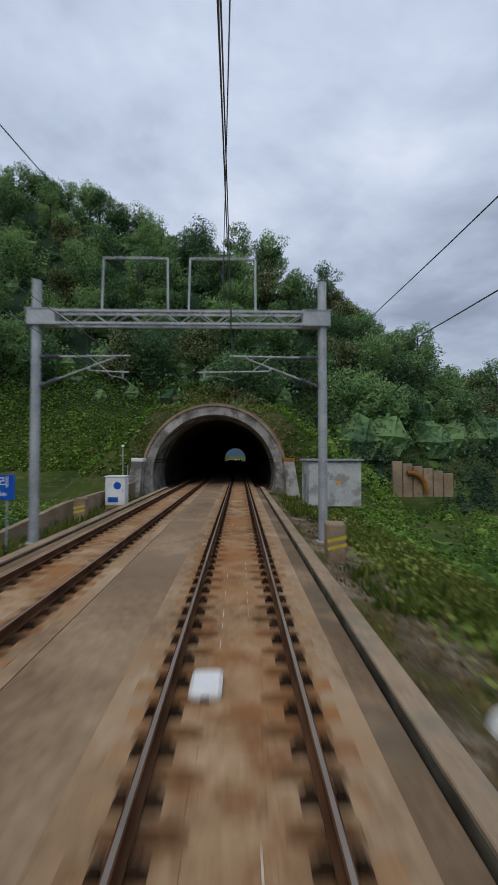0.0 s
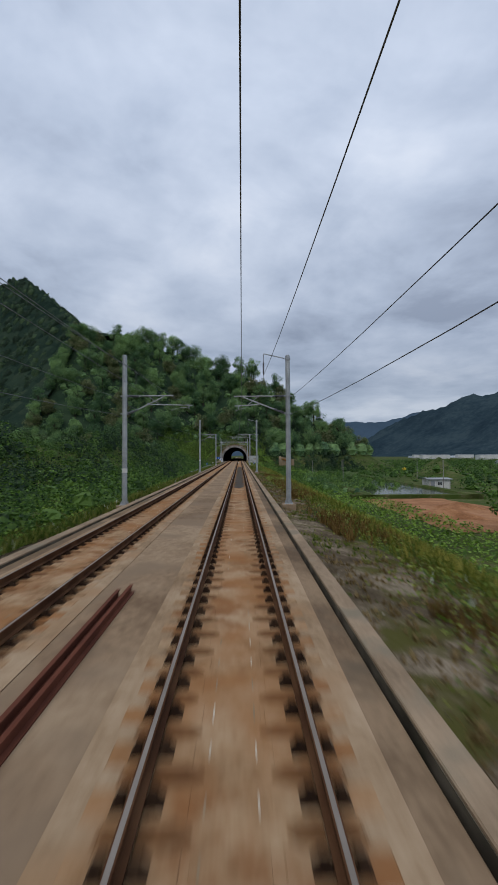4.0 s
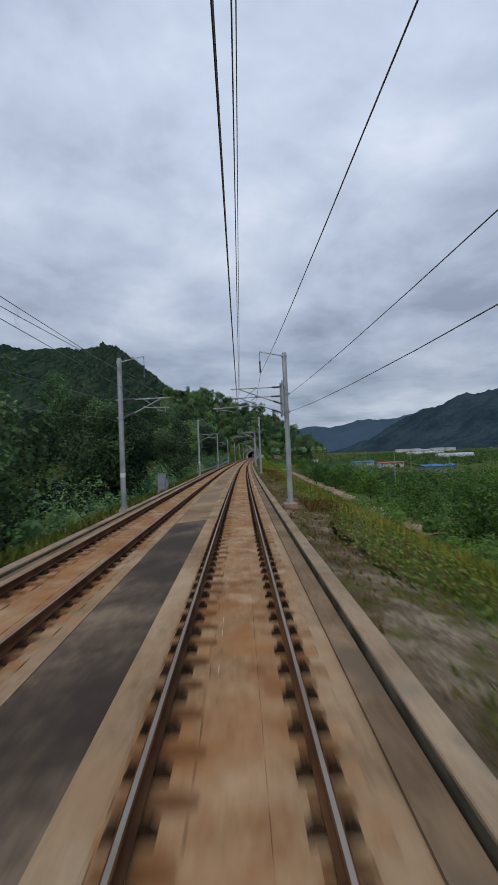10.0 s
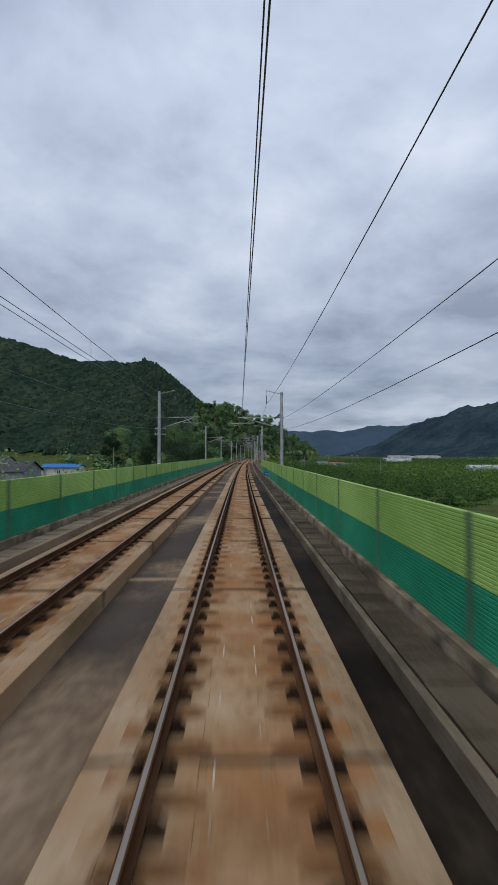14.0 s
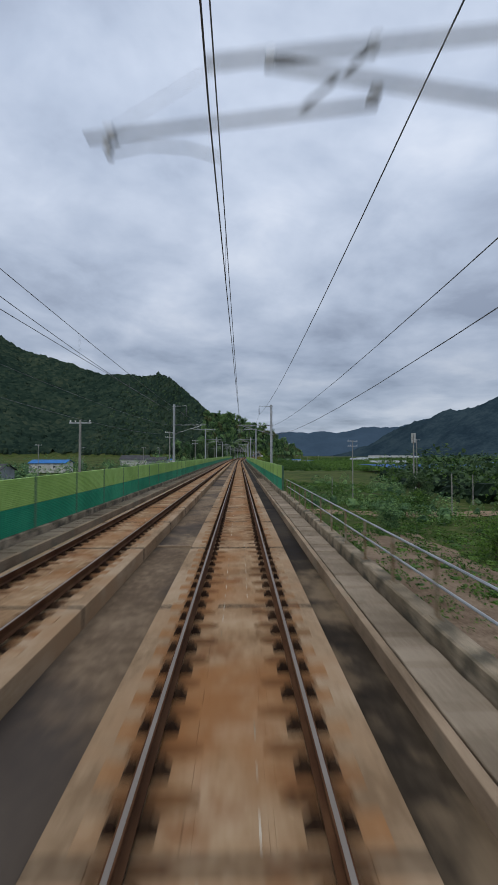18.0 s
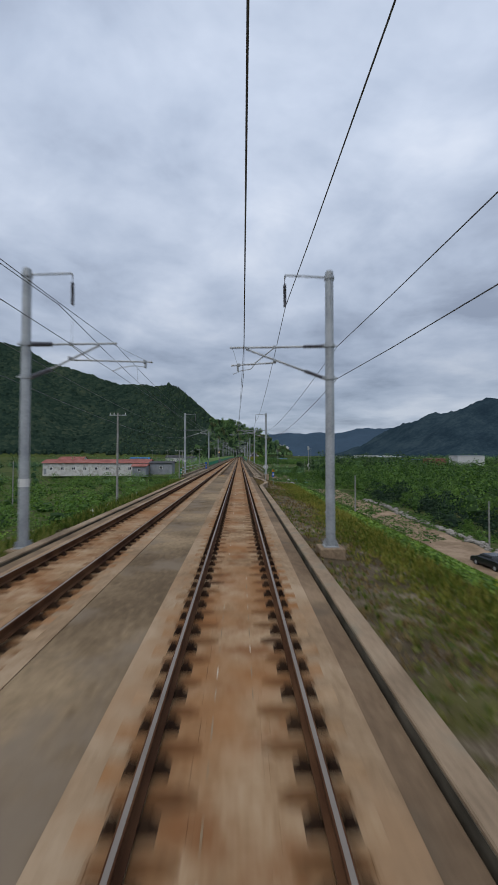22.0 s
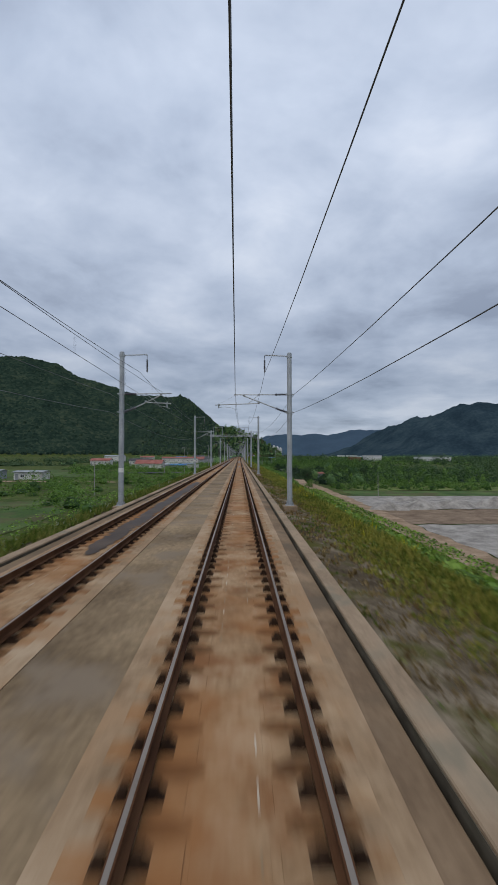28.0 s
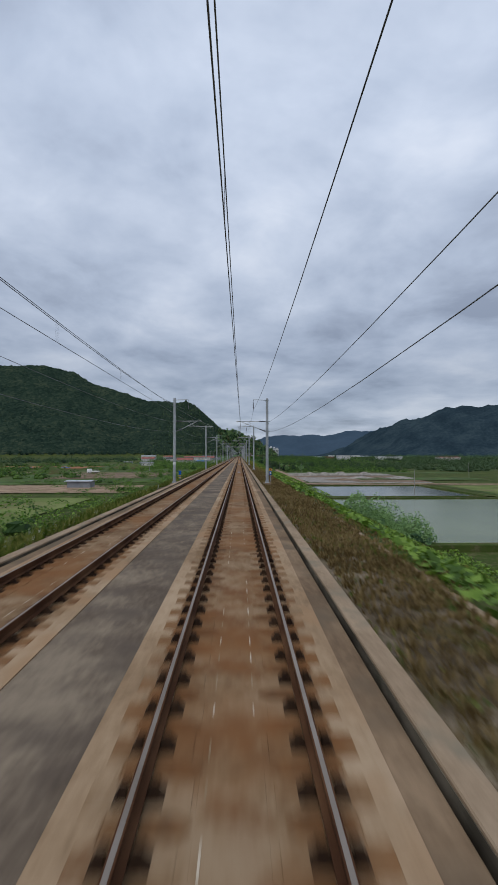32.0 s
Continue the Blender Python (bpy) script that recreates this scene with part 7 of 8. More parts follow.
# signal on the second track
t = thing("line_signal", place(693.5, -7.2, -0.35), "colour-light signal with one lit yellow lamp", "signal")
k = Kit()
k.rod((0, 0, 0), (0, 0, 3.4), 0.07, n=12)
part("pole", k, "galv", t)
k = Kit()
k.box((-0.22, -0.1, 3.3), (0.22, 0.1, 4.45), 0, 0.04)
head = part("head", k, "ink", t, "black signal head")
M["lit"] = bpy.data.materials.new("lit_lamp")
M["lit"].use_nodes = True
M["lit"].node_tree.nodes["Principled BSDF"].inputs["Emission Color"].default_value = (1.0, 0.5, 0.05, 1)
M["lit"].node_tree.nodes["Principled BSDF"].inputs["Emission Strength"].default_value = 3.0
for j, mat in enumerate(("ink", "lit", "ink")):
    k = Kit()
    k.rod((0, -0.13, 3.55 + j * 0.32), (0, -0.10, 3.55 + j * 0.32), 0.09, n=14)
    part("lens", k, mat, head)
    k = Kit()
    k.rod((0, -0.3, 3.64 + j * 0.32), (0, -0.1, 3.66 + j * 0.32), 0.012, n=6)
    part("hood", k, "ink", head)


# maintenance cage on the mast
t = thing("tensioner", place(450.2, 3.88, 0), "tensioning weights and a caged ladder on the mast", "tensioner")
k = Kit()
for zz in np.arange(-1.0, 3.2, 0.75):
    for a in np.linspace(-1.6, 1.6, 9)[:-1]:
        b = a + 0.4
        k.rod((0.55 + 0.4 * math.cos(a), 0.4 * math.sin(a), zz), (0.55 + 0.4 * math.cos(b), 0.4 * math.sin(b), zz), 0.015, n=5)
for a in (-1.2, -0.4, 0.4, 1.2):
    k.rod((0.55 + 0.4 * math.cos(a), 0.4 * math.sin(a), -1.0), (0.55 + 0.4 * math.cos(a), 0.4 * math.sin(a), 3.1), 0.012, n=5)
part("cage", k, "galv", t)
k = Kit()
for dy in (-0.2, 0.2):
    k.rod((0.3, dy, -1.2), (0.3, dy, 3.0), 0.02, n=6)
for zz in np.arange(-1.1, 3.0, 0.3):
    k.rod((0.3, -0.2, zz), (0.3, 0.2, zz), 0.012, n=5)
part("ladder", k, "galv", t)
k = Kit()
for j in range(10):
    k.rod((-0.38, 0, 1.4 + j * 0.13), (-0.38, 0, 1.52 + j * 0.13), 0.2, n=14)
part("weights", k, "kerb", t, "stack of pale round weights")
k = Kit()
k.box((-0.6, -0.25, 2.75), (0.9, 0.25, 2.8), 0, 0.005)
part("platform", k, "galv", t)


# anchored wires at the overlaps, with their insulators
def anchor_wire(sa, xa, za, sb, xb, zb, u0, u1=0.0, r=0.075):
    t = thing("anchor_wire", None, "anchored overlap wire with a long grey insulator", "wire", "wires of the line")
    a, b = Vector(world(sa, xa, za)), Vector(world(sb, xb, zb))
    k = Kit()
    k.rod(a, b, 0.006, n=5)
    part("strand", k, "wire", t)
    k = Kit()
    k.turned(a.lerp(b, u0), a.lerp(b, u1 or u0 + 0.022), [0.03] + [r * 0.7, r] * 6 + [0.03], 10)
    part("insulator", k, "insul", t)


anchor_wire(318.0, 2.84, 6.70, 359.6, 0.9, 6.30, 0.056, 0.082, 0.125)
anchor_wire(318.0, 2.80, 6.70, 359.6, 0.4, 5.65, 0.15)
anchor_wire(496.2, 3.72, 6.48, 450.3, 0.3, 6.55, 0.02)
anchor_wire(496.2, 3.72, 6.40, 450.3, 0.2, 5.65, 0.03)


def feeder_jumper(s, off):
    """A second arm with stand-up insulators and a slack jumper loop."""
    t = thing("feeder_jumper", place(s, 0, 0), "steel arm with upright insulators and a jumper loop", "feeder arm")
    k = Kit()
    k.box((off - 1.75, -0.22, 8.22), (off + 0.28, -0.15, 8.29), 0, 0.01)
    k.box((off - 0.2, -0.22, 6.20), (off + 0.55, -0.15, 6.27), 0, 0.01)
    part("arm", k, "galv", t)
    for xa, za, xb, zb in ((off - 1.45, 8.3, off - 1.30, 8.95), (off - 1.72, 8.2, off - 1.62, 7.6), (off + 0.5, 6.2, off + 0.5, 5.85)):
        k = Kit()
        k.turned((xa, -0.185, za), (xb, -0.185, zb), [0.03] + [0.04, 0.075] * 8 + [0.03], 9)
        part("insulator", k, "insul", t, "ribbed grey insulator")
    k = Kit()
    pts = [(off - 1.62 + 0.32 * u, -0.185, 7.6 - 1.1 * u * (1 - u) + 1.3 * u * u) for u in np.linspace(0, 1, 9)]
    k.pipe(pts, 0.014, 5)
    part("jumper", k, "wire", t, "slack black jumper wire")


feeder_jumper(19.152 * SPEED, 3.88)


def tensioner_tube(s, x, z, ahead):
    """A long spring drum that pulls the overlap wires, fixed level to its mast."""
    t = thing("spring_tensioner", place(s, x, z), "long grey spring tensioner drum fixed to the mast", "tensioner", "spring tensioners")
    k = Kit()
    y0, y1 = (0.25, 2.6) if ahead else (-0.25, -1.5)
    k.turned((0, y0, 0), (0, y1, 0), [0.05, 0.11, 0.125, 0.125, 0.125, 0.125, 0.125, 0.11, 0.05], 14)
    part("drum", k, "galv", t)
    k = Kit()
    k.rod((0, y1, 0), (0, y1 + (0.4 if ahead else -0.4), 0), 0.025, n=8)
    part("pull_rod", k, "galv", t)
    k = Kit()
    k.box((-0.05, -0.12, -0.09), (0.05, y0 + (0.05 if ahead else 0.0), 0.09) if ahead else (0.05, 0.12, 0.09), 0, 0.01)
    if not ahead:
        k.box((-0.05, y0 - 0.05, -0.09), (0.05, -0.10, 0.09), 0, 0.01)
    part("fixing", k, "galv", t)
    k = Kit()
    k.rod((0, 0, 0.42), (0.55, -9.0 if ahead else 9.0, -6.4), 0.012, n=6)
    part("guy_wire", k, "wire", t, "thin steel guy wire")


tensioner_tube(316.2, 2.84, 6.80, False)
tensioner_tube(498.27, 3.70, 6.45, True)


for x, z in ((0.12, 5.35), (0.16, 6.3)):
    k = Kit()
    pts = [Vector(world(s, x + 0.5 * math.tan(float(cant(s))) * z - (0.0 if s > 370 else 0.004 * (370 - s)), z + 0.25 * ((s - 405) / 50) ** 2)) for s in np.linspace(357, 452, 16)]
    for a, b in zip(pts[:-1], pts[1:]):
        k.rod(a, b, 0.0065, n=5, caps=False)
    solo("overlap_wire", k, "wire", "second wire running beside the contact wire at the overlap", "wire", group="wires of the line")


# fences beside the second track
def fence(sa, sb, x):
    t = thing("lineside_fence", None, "grey steel mesh fence on posts beside the line", "fence", "lineside fences")
    for s in np.arange(sa, sb, 2.5):
        z = float(land_open(np.array(s), np.array(x)))
        k = Kit()
        k.rod((0, 0, -0.3), (0, 0, 1.15), 0.035, n=8)
        ob = part("post", k, "galv", t)
        ob.matrix_local = place(float(s), x, z)
        k = Kit()
        z2 = float(land_open(np.array(s + 2.5), np.array(x)))
        for u in (0.12, 0.4, 0.7, 1.1):
            k.rod(world(s, x, z + u), world(s + 2.5, x, z2 + u), 0.022 if u > 1 else 0.012, n=5)
        for q in np.linspace(0.1, 0.9, 9):
            zz = z + (z2 - z) * q
            k.rod(world(s + 2.5 * q, x, zz + 0.1), world(s + 2.5 * q, x, zz + 1.1), 0.007, n=4)
        part("mesh_panel", k, "galv", t)


fence(172, 292, -10.0)
fence(-6, 62, -10.6)


# ---- houses and sheds ----
def house(s, x, w, d, h, roof, wall, label, pitch=0.28, windows=3, turn=0.0, z=None, name="house", door=True):
    z = float(land_open(np.array(s), np.array(x))) if z is None else z
    t = thing(name, place(s, x, z, turn), label, name.replace("_", " "))
    k = Kit()
    r = pitch * d / 2
    k.box((-w / 2, -d / 2, -0.6), (w / 2, d / 2, h))
    for e in (-w / 2, w / 2):
        k.add([(e, -d / 2, h), (e, d / 2, h), (e, 0, h + r)], [(0, 1, 2) if e > 0 else (0, 2, 1)])
    part("wall", k, wall, t)
    k = Kit()
    o = 0.45
    for sg in (-1, 1):
        y1, z1 = sg * (d / 2 + o), h - pitch * o
        v = [(-w / 2 - o, y1, z1), (w / 2 + o, y1, z1), (w / 2 + o, 0, h + r), (-w / 2 - o, 0, h + r)]
        v += [(a, b, c + 0.09) for a, b, c in v]
        k.add(v, [(0, 3, 2, 1), (4, 5, 6, 7), (0, 1, 5, 4), (2, 3, 7, 6), (1, 2, 6, 5), (0, 4, 7, 3)])
    part("roof", k, roof, t)
    for j in range(windows):
        xx = -w / 2 + (j + 0.75) * w / (windows + 0.5)
        k = Kit()
        k.box((xx - 0.55, -d / 2 - 0.05, h * 0.38), (xx + 0.55, -d / 2 + 0.02, h * 0.38 + 1.0), 0, 0.01)
        fr = part("window", k, "white", t, "white window frame")
        for q in (-0.26, 0.26):
            k = Kit()
            k.box((xx + q - 0.21, -d / 2 - 0.06, h * 0.38 + 0.09), (xx + q + 0.21, -d / 2 - 0.045, h * 0.38 + 0.91))
            part("pane", k, "glass", fr)
    if door:
        k = Kit()
        k.box((-w / 2 + 0.4, -d / 2 - 0.04, 0), (-w / 2 + 1.3, -d / 2 + 0.02, 2.0), 0, 0.01)
        part("door", k, "wall_grey", t)
    return t


house(694, -27.2, 7.8, 6.0, 3.4, "roof_dark", "wall_grey", "grey two-storey farmhouse with a dark roof", 0.15, 1, z=-3.6)
house(692, -50, 37, 7.5, 4.0, "roof_red", "wall_white", "long white building with a faded red roof", 0.3, 9, z=-4.2)
house(700, -33.5, 4.6, 4.5, 3.0, "roof_red", "wall_grey", "small grey annexe with a red roof", 0.3, 1, z=-4.2)
house(842, -25.5, 6.4, 2.5, 2.4, "roof_grey", "grey_box", "grey steel storage container below the line", 0.02, 0, z=-4.9, name="container", door=False)
house(834, -33, 11, 6.0, 1.9, "roof_blue", "wall_grey", "low shed with a bright blue sheet roof", 0.2, 2, z=-5.0, name="shed")
house(822, -43, 13, 8, 2.0, "roof_grey", "wall_grey", "low shed with a pale grey sheet roof", 0.18, 2, z=-5.0, name="shed")
house(815, -31, 7, 5, 2.4, "roof_grey", "wall_grey", "low shed with a pale grey sheet roof", 0.12, 1, z=-5.0, name="shed")
house(841, -49, 14, 9, 3.0, "roof_red", "wall_white", "farm building with a broad faded red roof", 0.42, 2, z=-5.0, name="barn")
house(770, -70, 15, 8, 3.2, "roof_dark", "wall_white", "white farmhouse with a dark roof", 0.35, 3, z=-4.6)
house(776, -96, 13, 8, 3.4, "roof_red", "wall_white", "white farmhouse with a red roof", 0.35, 3, z=-4.6)
house(952, -60, 8, 5, 2.6, "roof_grey", "wall_white", "low pale outbuilding among the fields", 0.12, 2, z=-4.9, name="shed")
house(948, -73, 5, 4, 2.8, "roof_grey", "wall_grey", "low grey outbuilding among the fields", 0.12, 1, z=-4.9, name="shed")
house(440, -62, 16, 9, 3.4, "roof_dark", "wall_white", "traditional village house with a dark tiled roof", 0.5, 2, z=-3.4)
house(455, -46, 10, 7, 3.0, "roof_dark", "wall_grey", "village house with a dark tiled roof", 0.5, 1, z=-3.4)
house(425, -48, 9, 6, 2.8, "roof_blue", "wall_white", "small village shed with a bright blue roof", 0.25, 1, z=-3.4, name="shed")
house(520, -75, 14, 8, 3.2, "roof_blue", "wall_white", "white village house with a blue roof", 0.3, 2, z=-3.8)
house(560, -110, 16, 9, 3.6, "roof_red", "wall_white", "white village house with a red roof", 0.35, 3, z=-3.8)
house(590, -60, 10, 7, 3.0, "roof_dark", "wall_grey", "grey village house with a dark roof", 0.4, 1, z=-4.0)
house(660, -120, 18, 9, 4.5, "roof_grey", "wall_white", "white village building with a grey roof", 0.2, 4, z=-3.0)
house(178, 54, 10, 6, 2.7, "roof_blue", "wall_white", "white farmhouse with a blue roof beside the orchard", 0.16, 1, z=-5.8)
house(183, 66, 11, 5, 2.0, "roof_red", "wall_white", "low farm shed with a faded red roof", 0.2, 0, z=-5.8, name="shed")
house(244, 62, 10, 7, 2.3, "roof_blue", "wall_grey", "low dark shed with a bright blue roof", 0.12, 0, z=-5.8, name="shed")
house(854, 41, 5.5, 4.5, 2.4, "roof_red", "wall_grey", "small hut with a red roof among the orchard trees", 0.25, 0, z=-9.4, name="shed")
house(570, 92, 22, 9, 2.6, "roof_dark", "wall_grey", "long low barn with a dark roof", 0.12, 0, z=-7.0, name="barn")
house(525, 172, 20, 14, 8.5, "roof_grey", "tower", "plain white factory block in the valley", 0.02, 0, z=-6.5, name="factory")
house(520, 150, 14, 9, 6.0, "roof_red", "roof_red", "red-brown factory block in the valley", 0.05, 0, z=-6.5, name="factory")
house(560, 235, 40, 14, 6.5, "roof_grey", "tower", "long white warehouse in the valley", 0.05, 0, z=-6.5, name="warehouse")
house(620, 300, 30, 14, 5.5, "roof_red", "wall_white", "long warehouse with a red roof", 0.15, 0, z=-6.5, name="warehouse")
house(1136, -35, 5.0, 3.0, 1.7, "film", "wall_grey", "low field shelter with a pale sheet roof", 0.08, 0, z=-4.9, name="shelter", door=False)
for s, x, w in ((-520, 300, 26), (-560, 340, 20), (-640, 420, 30), (-480, 380, 18), (-700, 360, 24), (-420, 330, 16)):
    house(s, x, w, 12, 6.5, "roof_grey", "tower", "far pale factory building in the valley", 0.06, 0, z=-5.6, name="factory")


def greenhouse(s, x, w, d, h, turn=0.0):
    t = thing("greenhouse", place(s, x, -5.8, turn), "long plastic-film greenhouse on steel hoops", "greenhouse", "greenhouses in the valley")
    k = Kit()
    pts = [(math.cos(a) * d / 2, math.sin(a) * h) for a in np.linspace(0, math.pi, 9)]
    v = [(e, y, z) for e in (-w / 2, w / 2) for y, z in pts]
    k.add(v, [(j, j + 1, 10 + j, 9 + j) for j in range(8)] + [tuple(range(9)), tuple(range(17, 8, -1))])
    part("film", k, "film", t)
    k = Kit()
    for e in np.linspace(-w / 2, w / 2, max(4, int(w / 6))):
        k.pipe([(e, y * 1.005, z * 1.01) for y, z in pts], 0.05, 4)
    part("hoops", k, "galv", t)


for j in range(5):
    greenhouse(-800 + j * 9, 440, 123, 8.5, 4.2)
for s, x, w in ((-140, 205, 40), (-150, 205, 40), (60, 150, 26), (330, 120, 30)):
    greenhouse(s, x, w, 8, 3.6)

# blocks of flats beyond the spur
for j, (s, x, w, h) in enumerate(((-548, 40, 11, 38), (-560, 54, 12, 41), (-575, 68, 11, 38), (-600, 80, 12, 34))):
    t = thing("apartment_tower", place(s, x, -6), "far white apartment tower with rows of windows", "apartment tower", "apartment towers")
    k = Kit()
    k.box((-w / 2, -8, 0), (w / 2, 8, h), 0, 0.3)
    k.box((-3, -3, h), (3, 3, h + 4), 0, 0.2)
    part("wall", k, "tower", t)
    for r in range(int(h / 6)):
        k = Kit()
        k.box((-w / 2 + 1.5, -8.1, 3 + r * 6), (w / 2 - 1.5, -7.95, 5.2 + r * 6))
        part("window_row", k, "glass", t)


# ---- poles ----
def pole(s, x, h, arms, label, extra=None, r=0.14):
    z = float(land_open(np.array(s), np.array(x)))
    t = thing("utility_pole", place(s, x, z), label, "utility pole", "utility poles")
    k = Kit()
    k.rod((0, 0, -0.5), (0, 0, h), r, r * 0.62, 10)
    part("pole", k, "concrete_pole", t)
    for j in range(arms):
        k = Kit()
        zz = h - 0.25 - 0.9 * j
        k.box((-0.9, -0.05, zz - 0.05), (0.9, 0.05, zz + 0.05), 0, 0.01)
        a = part("crossarm", k, "galv", t)
        for q in (-0.8, -0.4, 0.8):
            k = Kit()
            k.turned((q, 0, zz + 0.05), (q, 0, zz + 0.25), [0.03, 0.05, 0.03, 0.05, 0.02], 8)
            part("insulator", k, "white", a)
    return t


for s, h, arms in ((470, 10.5, 2), (517, 10.5, 1), (564, 11, 2), (611, 11.5, 2), (657, 10.5, 1), (705, 10.3, 1), (752, 10, 1), (800, 10.5, 1)):
    pole(s, -13.2, h, arms, "grey concrete utility pole with steel crossarms")
for s, x, h, arms in ((831, -17.7, 12.9, 1), (869.7, -21.4, 10.9, 1), (908.7, -21.6, 10.4, 1), (480, -40, 11, 2), (500, -70, 11, 1), (540, -34, 10, 1), (585, -50, 10, 1), (630, -36, 10, 1), (665, -24, 9.5, 1), (440, -30, 9, 0), (770, -40, 8, 0), (905, -30, 6, 0), (1000, -26, 6, 0), (1040, -40, 7, 0)):
    pole(s, x, h, arms, "slim grey concrete pole beside the fields", r=0.11)
for s, x, h, arms in ((614, 21, 12, 2), (590, 43, 13, 1), (601, 20, 4.6, 0), (625, 34, 6.6, 0), (613, 44, 5.6, 0), (640, 72, 6, 0), (793.4, 31.5, 6.0, 0), (790.3, 15.4, 5.3, 0), (820, 34.7, 6.0, 0), (868, 34, 5.6, 0)) + ((300, 30, 8, 0), (255, 50, 8, 1), (225, 75, 8, 1), (160, 60, 8, 0), (60, 45, 7, 0), (30, 30, 7, 0), (-10, 28, 6, 0), (10, 60, 7, 1), (-30, 44, 6, 0), (1086, 60, 7, 0), (955, 40, 7, 0), (1010, 120, 8, 0), (350, 70, 8, 0), (395, 45, 7, 0), (420, 95, 8, 1), (120, 90, 8, 1)):
    pole(s, x, h, arms, "slim grey concrete pole in the valley", r=0.11)
tele = pole(593, 41, 14.0, 0, "tall steel mobile-phone pole with panel antennas", r=0.2)
for a in range(5):
    m = Matrix.Rotation(a * 2 * math.pi / 5, 4, "Z")
    k = Kit()
    k.box((0.35, -0.16, 12.0), (0.5, 0.16, 14.2), 0, 0.02, m)
    k.box((0.1, -0.03, 12.6), (0.36, 0.03, 12.7), 0, 0, m)
    part("antenna", k, "grey_box", tele, "upright panel antenna")
for a in range(4):
    m = Matrix.Rotation(a * math.pi / 2 + 0.4, 4, "Z")
    k = Kit()
    k.box((0.2, -0.25, 1.0 + a * 0.8), (0.55, 0.25, 1.9 + a * 0.8), 0, 0.02, m)
    part("equipment_box", k, "white", tele)


# ---- car, tractor, heaps ----
def car(s, x, turn):
    z = float(land_open(np.array(s), np.array(x))) + 0.13
    t = thing("car", place(s, x, z, turn), "black saloon car parked on the dirt road", "car")
    prof = [(-2.35, 0.30), (-2.4, 0.62), (-2.25, 0.90), (-1.55, 0.98), (-0.85, 1.42), (0.55, 1.45), (1.35, 0.98), (2.2, 0.82), (2.38, 0.60), (2.35, 0.30)]
    k = Kit()
    n = len(prof)
    v = []
    for xx, ins in ((-0.9, 0.0), (-0.86, 0.0), (0.86, 0.0), (0.9, 0.0)):
        for y, zz in prof:
            f = 0.22 if zz > 1.2 else 0.0
            e = 0.05 if abs(xx) > 0.88 else 0.0
            v.append((xx * (1 - f), y * (1 - e * 0.3), zz - e * 0.4 if zz > 0.5 else zz))
    fc = []
    for r in range(3):
        for j in range(n):
            q = (j + 1) % n
            fc.append((r * n + j, r * n + q, (r + 1) * n + q, (r + 1) * n + j))
    fc += [tuple(range(n - 1, -1, -1)), tuple(range(3 * n, 4 * n))]
    k.add(v, fc)
    part("body", k, "car_paint", t)
    for a, b in (((-0.66, -1.5, 1.0), (0.66, -0.9, 1.36)), ((-0.66, 0.62, 1.36), (0.66, 1.3, 0.99))):
        k = Kit()
        k.add([(a[0], a[1] - 0.02, a[2] + 0.03), (b[0], a[1] - 0.02, a[2] + 0.03), (b[0] * 0.92, b[1], b[2] + 0.03), (a[0] * 0.92, b[1], b[2] + 0.03)], [(0, 1, 2, 3)])
        part("windscreen", k, "glass", t)
    for sg in (-1, 1):
        for q in (-1.4, 1.4):
            k = Kit()
            k.rod((sg * 0.72, q, 0.32), (sg * 0.92, q, 0.32), 0.32, n=18)
            wh = part("wheel", k, "tyre", t)
            k = Kit()
            k.rod((sg * 0.91, q, 0.32), (sg * 0.925, q, 0.32), 0.2, n=14)
            part("rim", k, "galv", wh)
        k = Kit()
        k.box((sg * 0.62 - 0.2, -2.42, 0.66), (sg * 0.62 + 0.2, -2.36, 0.84), 0, 0.01)
        part("tail_light", k, "lamp_red", t)
        k = Kit()
        k.box((sg * 0.8 - 0.03, -0.75, 1.03), (sg * 0.8 + 0.03, 0.85, 1.32), 0, 0.01)
        part("side_window", k, "glass", t)
    k = Kit()
    k.box((-0.26, -2.43, 0.55), (0.26, -2.40, 0.66))
    part("number_plate", k, "white", t)


car(802.3, 26.6, 8)


def rubble():
    """Broken stones thrown up along the far edge of the dirt road."""
    k = Kit()
    for i in range(420):
        s = 742 + 84 * (i + rng.uniform(0, 1)) / 420
        x = 31.2 + 0.5 * math.sin(s * 0.21) + rng.normal() * 0.45
        r = rng.uniform(0.10, 0.34)
        z = float(land_open(np.array(s), np.array(x))) + 0.16
        m = place(s, x, z, rng.uniform(0, 360))
        k.box((-r, -r * 0.8, -r * 0.5), (r * 0.9, r * 0.8, r * 0.75), 0, r * 0.3, m)
    solo("rubble_row", k, "gravel", "row of broken grey stones along the dirt road", "rubble", kind="stuff")


rubble()


def heap(s, x, w, d, h, mat, label):
    n, r = 22, 7
    v, f = [], []
    for j in range(r + 1):
        u = j / r
        for i in range(n):
            a = 2 * math.pi * i / n
            wob = 1 + 0.18 * math.sin(3 * a + s) + 0.1 * math.sin(7 * a + x)
            v.append((math.cos(a) * w / 2 * (1 - u) * wob, math.sin(a) * d / 2 * (1 - u) * wob, h * (u ** 0.85) * (1 + 0.15 * math.sin(5 * a) * (1 - u)) - 0.1))
    for j in range(r):
        for i in range(n):
            q = (i + 1) % n
            f.append((j * n + i, j * n + q, (j + 1) * n + q, (j + 1) * n + i))
    k = Kit()
    k.add(v, f)
    solo("stone_heap", k, mat, label, "heap", place(s, x, float(land_open(np.array(s), np.array(x))) + 0.1), group="heaps in the yard")


